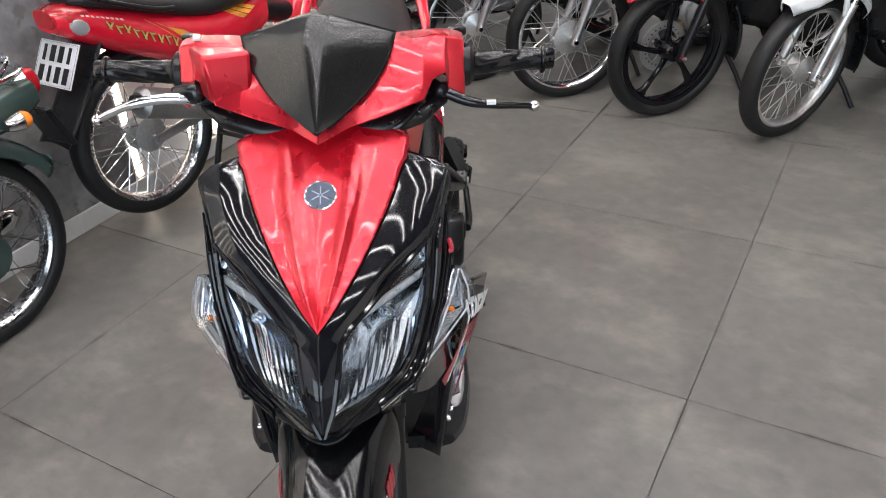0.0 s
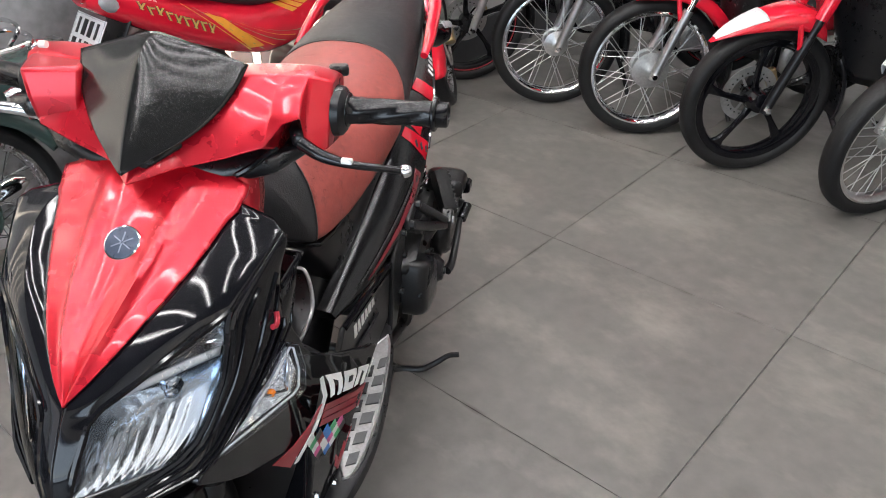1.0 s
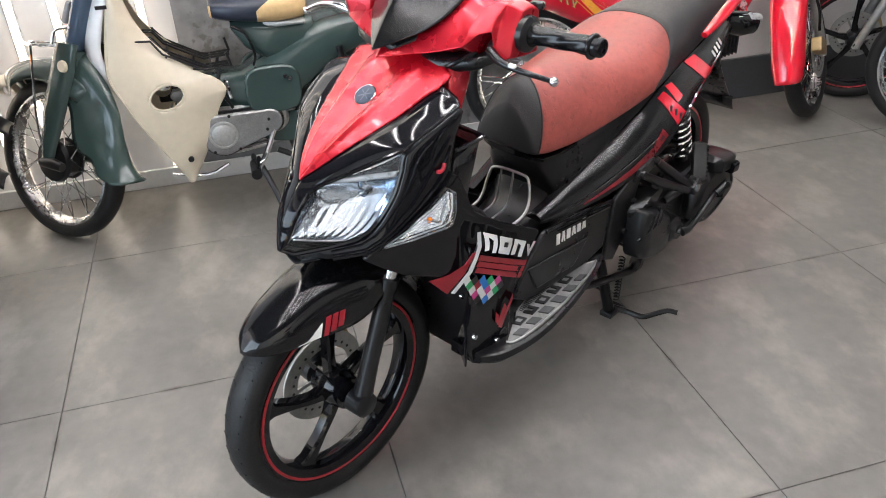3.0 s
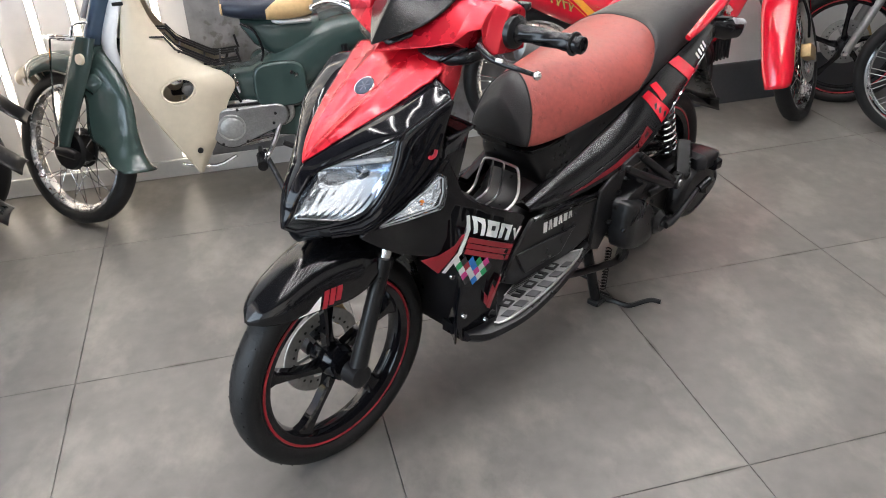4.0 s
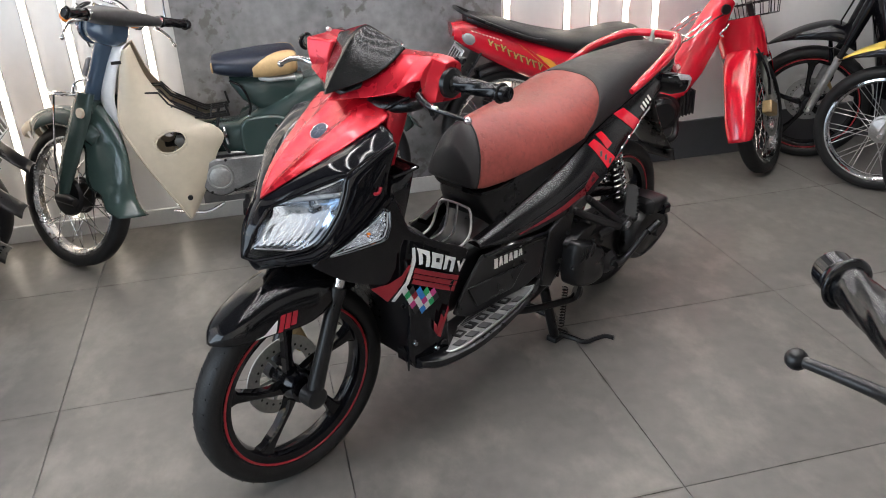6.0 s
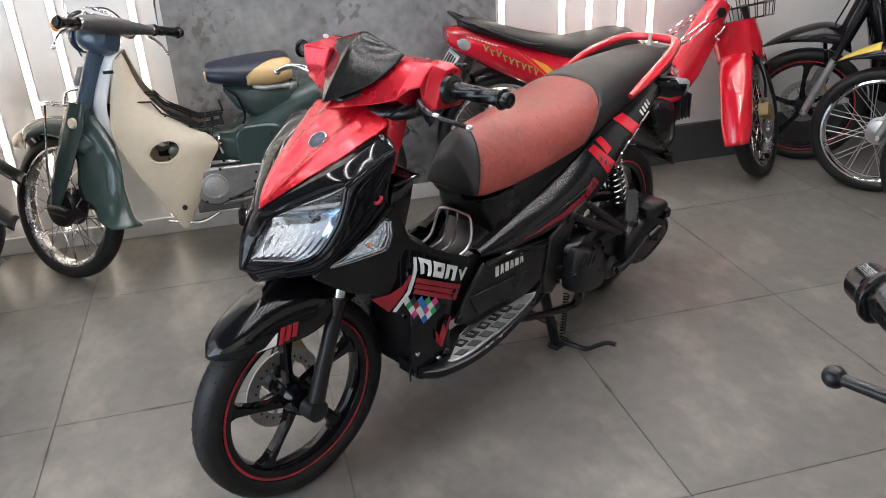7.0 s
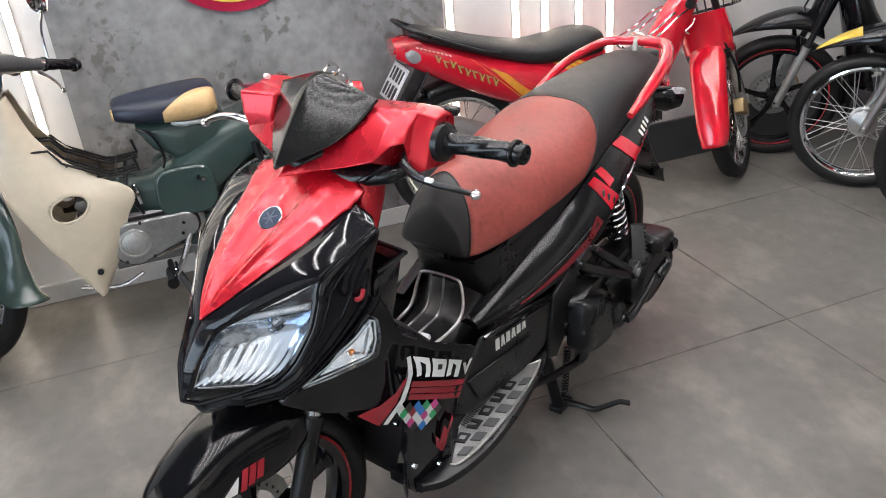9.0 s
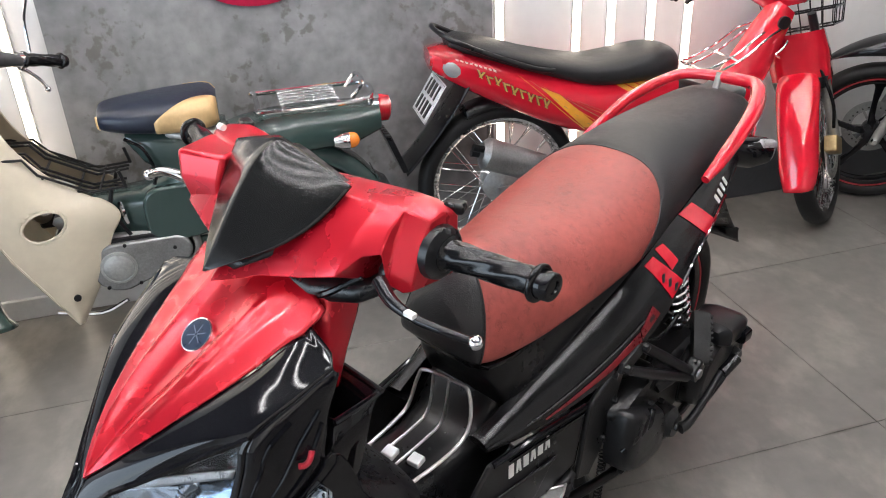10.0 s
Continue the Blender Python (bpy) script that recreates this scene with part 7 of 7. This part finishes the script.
# rear carrier
rc = part("rear_carrier", merge(tube([(0.095, 1.06, 0.742), (0.10, 1.08, 0.735), (0.10, 1.33, 0.735), (0.06, 1.40, 0.74), (-0.06, 1.40, 0.74), (-0.10, 1.33, 0.735), (-0.10, 1.08, 0.735), (-0.095, 1.06, 0.742)], 0.0072, 8, 4), tube([(-0.097, 1.065, 0.740), (0.097, 1.065, 0.740)], 0.0072, 8), tube([(0.06, 1.34, 0.735), (0.06, 1.375, 0.775), (-0.06, 1.375, 0.775), (-0.06, 1.34, 0.735)], 0.0062, 8, 4)), CHROME, cb, "chrome tubular luggage carrier")
for k in range(5):
    part("carrier_slat", block((-0.06 + 0.03 * k, 1.215, 0.743), (0.013, 0.17, 0.004)), CHROME, rc, bevel=0.0015)
part("carrier_slat", block((0, 1.135, 0.740), (0.19, 0.010, 0.004)), CHROME, rc)
part("carrier_slat", block((0, 1.295, 0.740), (0.19, 0.010, 0.004)), CHROME, rc)
tlc = part("tail_lamp", moved(lathe([(-0.03, 0.038), (0.0, 0.042), (0.028, 0.040), (0.034, 0.034), (0.036, 0.020)], 24), pose(0, 1.428, 0.676, 0, 8, 90)), RED_LENS, cb, "round red tail lamp")
part("lamp_rim", moved(lathe([(-0.035, 0.040), (-0.005, 0.046), (0.0, 0.042)], 24), pose(0, 1.424, 0.676, 0, 8, 90)), CHROME, tlc, "chrome lamp ring")
part("rear_fender", arc_fender(1.11, 0.285, 0.340, 60, 153, 0.068, 0.05, 0.9, 26), CUB_GREEN, cb, "dark green rear mudguard", solid=0.003)
part("mud_flap", surf(lambda u, v: (u * 0.066, 1.395 + 0.045 * v * v, 0.475 - 0.05 * v), np.linspace(-1, 1, 5), np.linspace(0, 1, 5)), CUB_GREEN, cb, "flared end of the mudguard", solid=0.003)
part("plate_bracket", plate([(1.43, 0.60), (1.45, 0.60), (1.50, 0.47), (1.48, 0.47)], 0.12, lambda u, v, w: (w - 0.06, u, v)), BLACK, cb, "black plate bracket", bevel=0.003)
wheel(cb, "rear_wheel", 1.11, 0.285, 0.285, 0.076, "spoked", RIM_STEEL, CUB_GREEN, drum=0.085)

# wire basket behind the shields
bk = part("inner_carrier", tube([(0.10, 0.465, 0.628), (-0.10, 0.465, 0.628), (-0.10, 0.545, 0.578), (-0.10, 0.60, 0.570), (0.10, 0.60, 0.570), (0.10, 0.545, 0.578), (-0.10, 0.545, 0.578)], 0.004, 6), STEEL, cb, "black wire carrier between shield and saddle")
for dx in (0.10, 0.07, 0.04, -0.04, -0.07, -0.10):
    part("carrier_wire", tube([(dx * 0.9, 0.345, 0.690), (dx * 0.9, 0.425, 0.684), (dx, 0.455, 0.640), (dx, 0.55, 0.585), (dx, 0.58, 0.570), (dx, 0.67, 0.575)], 0.004, 6), STEEL, bk)
pair("carrier_post", tube([(0.10, 0.67, 0.572), (0.10, 0.66, 0.622)], 0.005, 8), STEEL, bk)
pair("carrier_stay", tube([(0.095, 0.63, 0.57), (0.09, 0.615, 0.50), (0.09, 0.65, 0.42)], 0.006, 8, 3), STEEL, bk)

# engine and running gear
engine(cb, 0.605, 0.33, CAST, 1, 0.25)
for sg in (1, -1):
    face = blob(0.60, 0.332, 0.076, 0.768, 0.362, 0.046)
    cf = part("engine_cover", plate(face, 0.022, lambda u, v, w: (sg * (0.098 + w), u, v)), MAT_SILVER, cb, "cast alloy engine side cover", bevel=0.006)
    part("cover_gasket", plate(blob(0.60, 0.332, 0.084, 0.768, 0.362, 0.053), 0.012, lambda u, v, w: (sg * (0.088 + w), u, v)), STEEL, cf)
    part("dynamo_cap", lathe([(sg * 0.119, 0.052), (sg * 0.126, 0.050), (sg * 0.127, 0.044), (sg * 0.125, 0.042), (sg * 0.128, 0.038), (sg * 0.129, 0.01)], 32, (0, 0.60, 0.335)), CAST, cf, "round polished cap")
    for q in ((0.545, 0.372), (0.63, 0.402), (0.765, 0.372), (0.755, 0.335), (0.65, 0.275), (0.56, 0.275)):
        part("cover_screw", lathe([(sg * 0.119, 0.006), (sg * 0.124, 0.0055)], 8, (0, q[0], q[1])), STEEL, cf)
    part("chrome_clip", tube([(sg * 0.075, 0.64, 0.52), (sg * 0.085, 0.645, 0.49), (sg * 0.085, 0.65, 0.455)], [0.006, 0.009, 0.006], 8, 3), CHROME, cb)
pegs(cb, 0.69, 0.225)
part("kick_starter", tube([(0.11, 0.78, 0.33), (0.125, 0.74, 0.25), (0.15, 0.70, 0.20)], 0.010, 8, 3), CHROME, cb)
part("exhaust", tube([(-0.05, 0.50, 0.27), (-0.09, 0.60, 0.19), (-0.12, 0.90, 0.21)], 0.014, 10, 4), CHROME, cb)
part("muffler", tube([(-0.12, 0.85, 0.205), (-0.125, 0.9, 0.215), (-0.13, 1.3, 0.27), (-0.13, 1.33, 0.272)], [0.018, 0.036, 0.038, 0.02], 16), CHROME, cb, "chrome muffler")
part("shift_rod", tube([(0.10, 0.40, 0.21), (0.11, 0.52, 0.19), (0.11, 0.60, 0.22)], 0.007, 8, 3), CHROME, cb)
side_stand(cb, 0.70, 0.22, 0.14)
pair("centre_stand", tube([(0.09, 0.78, 0.24), (0.11, 0.92, 0.17)], 0.011, 8), STEEL, cb, "folded centre stand")


# ---- the red motorbike with orange decals ----
GOLD_INK = material("gold_decal", (0.5, 0.3, 0.08), 0.4, vary=0.2, scale=30)
PINK_PALE = material("faded_decal", (0.75, 0.35, 0.35), 0.4)
rb = thing("motorbike", pose(-1.88, 1.43, 0.0, 0, 0, 177.1), "red motorbike with orange decals, black seat and wire basket", "motorbike")
RS = steered(45, 0.25, 0.85, 0.40)
wheel(rb, "front_wheel", 0, 0.28, 0.28, 0.07, "spoked", RIM_STEEL, STEEL, m=RS, drum=0.045, disc=-0.055)
for sg in (1, -1):
    part("fork_leg", tube([(sg * 0.075, 0.0, 0.262), (sg * 0.075, 0.01, 0.30), (sg * 0.075, 0.11, 0.56)], [0.016, 0.0185, 0.019], 14), CAST, rb, "dull alloy fork leg", m=RS)
    part("fork_tube", tube([(sg * 0.075, 0.108, 0.55), (sg * 0.072, 0.20, 0.80)], 0.015, 12), STEEL, rb, m=RS)
part("caliper", block((-0.080, 0.085, 0.315), (0.045, 0.085, 0.060), pose(0, 0, 0, 20).to_3x3()), GOLD, rb, "gold brake caliper", m=RS, bevel=0.006)
part("brake_hose", tube([(-0.09, 0.10, 0.38), (-0.10, 0.13, 0.48), (-0.07, 0.17, 0.62), (-0.03, 0.20, 0.72)], 0.006, 8, 5), RUBBER, rb, m=RS)


def long_guard(s, q):
    """Front mudguard: a nose over the wheel that runs down behind it as a long flap."""
    y, z = spline([(-0.20, 0.53), (-0.06, 0.62), (0.08, 0.645), (0.19, 0.59), (0.265, 0.46), (0.315, 0.32), (0.345, 0.205)], 6)[int(round(q * 36))]
    w = float(np.interp(q, (0, 0.15, 0.5, 0.9, 1), (0.03, 0.062, 0.075, 0.066, 0.054)))
    a = abs(s)
    back = 0.07 * a ** 2.2
    k = float(np.interp(q, (0.45, 0.75), (0, 1)))
    return (math.copysign(w * math.sin(min(1.0, a) * math.pi / 2) ** 0.75, s), y - back * k, z - back * (1 - k))


part("front_fender", surf(long_guard, np.linspace(-1, 1, 17), [i / 36 for i in range(37)]), RED_GLOSS, rb, "glossy red front mudguard with a long rear flap", m=RS, solid=0.003, sharp=60)
part("fork_cover", shield([(0.56, 0.03, 0.17, 0.10), (0.66, 0.06, 0.20, 0.105), (0.74, 0.10, 0.23, 0.10)], 24, 3), RED_GLOSS, rb, "red fork cover", m=RS)
part("fork_cover_base", shield([(0.535, 0.06, 0.19, 0.085), (0.575, 0.05, 0.185, 0.098)], 24, 3), BLACK, rb, "black lower edge of the fork cover", m=RS)
part("handlebar_cover", shield([(0.84, 0.17, 0.28, 0.065), (0.88, 0.13, 0.31, 0.11), (0.95, 0.12, 0.33, 0.13), (0.99, 0.15, 0.32, 0.10)], 26, 2.6), RED_GLOSS, rb, "red handlebar cover", m=RS)
part("headlight", lathe([(-0.07, 0.03), (0.07, 0.03)], 18, (0, 0.13, 0.91)), REFLECTOR, rb, "headlight glass", m=RS)
part("handlebar", tube([(-0.33, 0.38, 0.95), (-0.2, 0.32, 0.955), (0, 0.25, 0.94), (0.2, 0.32, 0.955), (0.33, 0.38, 0.95)], 0.0115, 10, 4), STEEL, rb, m=RS)
for sg in (1, -1):
    g = grip(rb, sg, 0.22, 0.34, 0.327, 0.954, 0.055, -0.003)
    g.matrix_basis = RS
    lv = lever(rb, [(sg * 0.18, 0.285, 0.945), (sg * 0.21, 0.262, 0.935), (sg * 0.25, 0.268, 0.93), (sg * 0.29, 0.29, 0.925), (sg * 0.31, 0.305, 0.92)], STEEL)
    lv.matrix_basis = RS

# wire basket on the steering head
bs = part("wire_basket", tube([(0.13, -0.115, 0.86), (0.13, 0.075, 0.86), (-0.13, 0.075, 0.86), (-0.13, -0.115, 0.86), (0.13, -0.115, 0.86)], 0.0035, 6), STEEL, rb, "black wire basket", m=RS)
for z, gw, gy in ((0.80, 0.12, 0.088), (0.74, 0.11, 0.08)):
    part("basket_ring", tube([(gw, -0.02 - gy, z), (gw, -0.02 + gy, z), (-gw, -0.02 + gy, z), (-gw, -0.02 - gy, z), (gw, -0.02 - gy, z)], 0.0035, 6), STEEL, bs)
for k in range(7):
    f = -1 + k / 3
    for e in (-1, 1):
        part("basket_wire", tube([(f * 0.11, -0.02 + e * 0.08, 0.74), (f * 0.13, -0.02 + e * 0.095, 0.86)], 0.0022, 5), STEEL, bs)
        if k % 2:
            part("basket_wire", tube([(e * 0.11, -0.02 + f * 0.08, 0.74), (e * 0.13, -0.02 + f * 0.095, 0.86)], 0.0022, 5), STEEL, bs)
    part("basket_wire", tube([(f * 0.11, -0.10, 0.74), (f * 0.11, 0.06, 0.74)], 0.0022, 5), STEEL, bs)
part("basket_bracket", tube([(0, 0.06, 0.735), (0, 0.12, 0.70), (0, 0.17, 0.71)], 0.012, 8, 3), STEEL, bs)

# backbone and engine
part("backbone", loft([[(w * math.copysign(abs(math.cos(a)) ** 0.7, math.cos(a)), y + d * math.sin(a) * 0.75, z + d * math.sin(a) * 0.55) for a in [2 * math.pi * i / 24 for i in range(24)]] for y, z, w, d in ((0.255, 0.84, 0.045, 0.05), (0.30, 0.76, 0.055, 0.065), (0.34, 0.68, 0.06, 0.075), (0.41, 0.56, 0.068, 0.085), (0.48, 0.46, 0.072, 0.075), (0.53, 0.41, 0.06, 0.05))]), RED_GLOSS, rb, "glossy red backbone cover")
part("seat_tube", tube([(0, 0.42, 0.52), (0, 0.55, 0.56), (0, 0.72, 0.62)], [0.045, 0.045, 0.05], 12, 4), STEEL, rb, "dark frame tube")
part("key_lock", lathe([(-0.068, 0.022), (-0.058, 0.022)], 16, (0, 0.285, 0.80)), STEEL, rb, "dark key lock")
part("wire_carrier", merge(*[tube([(x, 0.30, 0.78), (x * 1.3, 0.36, 0.76), (x * 1.4, 0.45, 0.70), (x * 1.4, 0.56, 0.66), (x * 1.2, 0.60, 0.68)], 0.004, 6, 4) for x in (-0.07, -0.035, 0.035, 0.07)], tube([(-0.10, 0.46, 0.695), (0.10, 0.46, 0.695)], 0.004, 6), tube([(-0.10, 0.56, 0.66), (0.10, 0.56, 0.66)], 0.004, 6)), CHROME, rb, "chrome wire carrier behind the steering head")
part("chrome_hook", tube([(-0.075, 0.27, 0.74), (-0.085, 0.29, 0.72), (-0.08, 0.31, 0.70), (-0.075, 0.29, 0.685)], 0.004, 6, 4), CHROME, rb, "small chrome hook")
engine(rb, 0.56, 0.36, STEEL, 1, 0.26)
part("radiator_horn", block((0.0, 0.42, 0.42), (0.09, 0.05, 0.07)), GREY_PLASTIC, rb, "grey plastic horn cover", bevel=0.012)
part("exhaust", tube([(-0.05, 0.47, 0.34), (-0.09, 0.50, 0.24), (-0.13, 0.70, 0.25), (-0.14, 1.0, 0.345)], 0.016, 10, 5), STEEL, rb)
mf = part("muffler", tube([(-0.14, 0.93, 0.33), (-0.143, 0.98, 0.345), (-0.15, 1.36, 0.503), (-0.15, 1.375, 0.508)], [0.02, 0.046, 0.052, 0.034], 24), MAT_SILVER, rb, "dull grey muffler")
part("tail_pipe", tube([(-0.165, 1.36, 0.520), (-0.168, 1.405, 0.535)], 0.012, 10), STEEL, mf)
part("tail_pipe", tube([(-0.135, 1.36, 0.492), (-0.138, 1.405, 0.505)], 0.012, 10), STEEL, mf)
pegs(rb, 0.66, 0.28)
part("passenger_step", block((-0.15, 0.98, 0.40), (0.06, 0.09, 0.02)), CAST, rb, bevel=0.004)

# tail body, seat
rrows = [(0.66, 0.075, 0.545, 0.69), (0.78, 0.108, 0.515, 0.70), (0.92, 0.120, 0.515, 0.72), (1.05, 0.120, 0.55, 0.745), (1.2, 0.112, 0.615, 0.79), (1.36, 0.095, 0.69, 0.835), (1.48, 0.075, 0.752, 0.862), (1.54, 0.055, 0.79, 0.855)]


def tail(y):
    """Draws the tail in a little behind the seat's middle."""
    return y if y < 1.2 else 1.2 + 0.88 * (y - 1.2)


def sink(y):
    """The tail sits lower towards the back."""
    return -0.037 * min(1.0, max(0.0, (y - 0.62) / 0.33))


rs_ = spline([(tail(r[0]), r[1], r[2] + sink(r[0]), r[3] + sink(r[0])) for r in rrows], 4)
rtail = part("tail_body", rings_y([tuple(r) for r in rs_], 30, 2.8), RED_GLOSS, rb, "glossy red tail panels")


def rside(y, t, w, sg):
    r = [float(np.interp(y, rs_[:, 0], rs_[:, j])) for j in (1, 2, 3)]
    q = 2 * t - 1
    return (sg * (r[0] * max(0.0, 1 - abs(q) ** 2.8) ** (1 / 2.8) + w + 0.001), y, (r[1] + r[2]) / 2 + (r[2] - r[1]) / 2 * q)


def rdecal(poly, mat, sg, label):
    part("decal", patch(poly[:4], 0.0012, lambda u, v, w: rside(u, v, w, sg), 4, 6), mat, rtail, label)


for sg in (1, -1):
    rdecal([(1.165, 0.70), (1.10, 0.66), (0.955, 0.22), (1.01, 0.17)], ORANGE_INK, sg, "orange flash")
    for k in range(6):
        y0 = 1.235 - 0.038 * k
        rdecal([(y0, 0.80 - 0.035 * k), (y0 - 0.006, 0.79 - 0.035 * k), (y0 - 0.235 - 0.008 * k, 0.13 + 0.03 * k), (y0 - 0.227 - 0.008 * k, 0.13 + 0.03 * k)], GOLD if k % 2 else ORANGE_INK, sg, "thin gold slash")
    for k in range(9):
        y0 = 1.362 - 0.0262 * k
        t0 = 0.60 - 0.012 * k + (0.05 if k in (0, 2) else 0.0)
        for (a0, b0), (a1, b1) in (((0.0, 0.02), (-0.009, -0.15)), ((-0.002, -0.01), (-0.019, 0.0)) if k % 2 else ((-0.018, 0.01), (-0.004, -0.14))):
            for mt, wd, lift in ((BLACK_INK, 0.0048, 0.0014), (GOLD_INK, 0.0030, 0.0024)):
                along = abs(b1 - b0) > 0.05
                da, db = (wd, 0.0) if along else (0.0, wd * 5)
                part("decal", patch([(y0 + a0 + da, t0 + b0 + db), (y0 + a0 - da, t0 + b0 - db), (y0 + a1 - da, t0 + b1 - db), (y0 + a1 + da, t0 + b1 + db)], lift, lambda u, v, w: rside(u, v, w, sg), 2, 4), mt, rtail, "gold block shape")
    for k in range(9):
        y0 = 1.43 - 0.0145 * k
        rdecal([(y0, 0.775), (y0 - 0.009, 0.77), (y0 - 0.009, 0.73), (y0, 0.735)], PINK_PALE, sg, "small pale block")
    for k in range(3):
        rdecal([(0.90 - 0.035 * k, 0.90), (0.875 - 0.035 * k, 0.91), (0.80 - 0.03 * k, 0.70 + 0.03 * k), (0.825 - 0.03 * k, 0.68 + 0.03 * k)], ORANGE_INK, sg, "orange flash")
part("seat", rings_y([(tail(r[0]), r[1], r[2] - 0.008 + sink(r[0]), r[3] - 0.010 + sink(r[0])) for r in spline([(0.655, 0.05, 0.685, 0.735), (0.685, 0.09, 0.672, 0.772), (0.76, 0.115, 0.675, 0.792), (0.88, 0.122, 0.688, 0.79), (1.0, 0.122, 0.71, 0.795), (1.15, 0.115, 0.758, 0.828), (1.30, 0.105, 0.808, 0.872), (1.42, 0.085, 0.845, 0.902), (1.475, 0.05, 0.868, 0.895)], 4)], 32, 2.6), SEAT_BLACK, rb, "black vinyl dual seat")
part("grab_rail", tube([(-0.118, 1.12, 0.737), (-0.118, 1.20, 0.755), (-0.112, 1.36, 0.820), (-0.090, 1.465, 0.870), (0.090, 1.465, 0.870), (0.112, 1.36, 0.820), (0.118, 1.20, 0.755), (0.118, 1.12, 0.737)], 0.008, 10, 4), BLACK, rb, "black grab rail beside the seat")
tl2 = part("tail_lamp", rings_y([(1.405, 0.080, 0.712, 0.826), (1.462, 0.072, 0.735, 0.828), (1.505, 0.046, 0.768, 0.822)], 22, 2.8), RED_LENS, rb, "red tail lamp")
pair("lamp_side", moved(ball((0, 0, 0), 0.042), pose(0.060, 1.430, 0.760, 28) @ Matrix.Diagonal((0.55, 1.1, 0.72, 1))), GREY_LENS, tl2, "smoked side lens")
part("rear_mudguard", surf(lambda u, v: (u * 0.075, 1.375 + 0.165 * v + 0.065 * v * v, 0.722 - 0.295 * v + 0.012 * (1 - u * u)), np.linspace(-1, 1, 9), np.linspace(0, 1, 12)), BLACK, rb, "black rear mudguard", solid=0.004)
number_plate(rb, pose(0.015, 1.502, 0.656, 33, 0, 0))
part("wheel_guard", arc_fender(1.275, 0.335, 0.305, 70, 115, 0.045, 0.03, 0.9, 12), BLACK, rb, solid=0.003)
wheel(rb, "rear_wheel", 1.275, 0.335, 0.284, 0.078, "spoked", RIM_STEEL, CAST, drum=0.062)
for sg in (1, -1):
    part("swing_arm", tube([(sg * 0.085, 0.80, 0.36), (sg * 0.09, 1.30, 0.335)], [0.02, 0.016], 10), CAST, rb)
part("centre_stand", merge(tube([(0.09, 0.83, 0.28), (0.13, 0.90, 0.012)], 0.013, 10), tube([(-0.09, 0.83, 0.28), (-0.13, 0.90, 0.012)], 0.013, 10), tube([(-0.11, 0.865, 0.15), (0.11, 0.865, 0.15)], 0.010, 8)), STEEL, rb, "black centre stand")


# ---- floor of square tiles, laid last ----
floor = tagged(part("floor", block(((WALL_X + X1) / 2, (Y0 + Y1) / 2, -0.03), (X1 - WALL_X, Y1 - Y0, 0.04)), GROUT), "grey cement-look tiled showroom floor with thin dark joints", "floor", "", "structure")
T, J = 0.8, 0.0010


def tile_mesh(x0, x1, y0, y1):
    e = 0.0007
    rings = [[(x0 + d, y0 + d, z), (x1 - d, y0 + d, z), (x1 - d, y1 - d, z), (x0 + d, y1 - d, z)] for d, z in ((0, -0.0095), (0, -e), (e, 0.0))]
    return loft(rings)


whole = None
for i in range(-3, 6):
    for j in range(-6, 6):
        x0, x1, y0, y1 = i * T + J, (i + 1) * T - J, j * T + J, (j + 1) * T - J
        cx0, cx1, cy0, cy1 = max(x0, WALL_X), min(x1, X1), max(y0, Y0), min(y1, Y1)
        if cx1 - cx0 < 0.02 or cy1 - cy0 < 0.02:
            continue
        if (cx0, cx1, cy0, cy1) == (x0, x1, y0, y1):
            if whole is None:
                whole = part("tile", tile_mesh(J, T - J, J, T - J), TILE, floor, m=pose(i * T, j * T, 0), sharp=20)
            else:
                tl = new("tile", whole.data)
                tl.parent = floor
                tl.matrix_basis = pose(i * T, j * T, random.uniform(-0.0003, 0.0))
        else:
            part("tile", tile_mesh(cx0, cx1, cy0, cy1), TILE, floor, sharp=20)
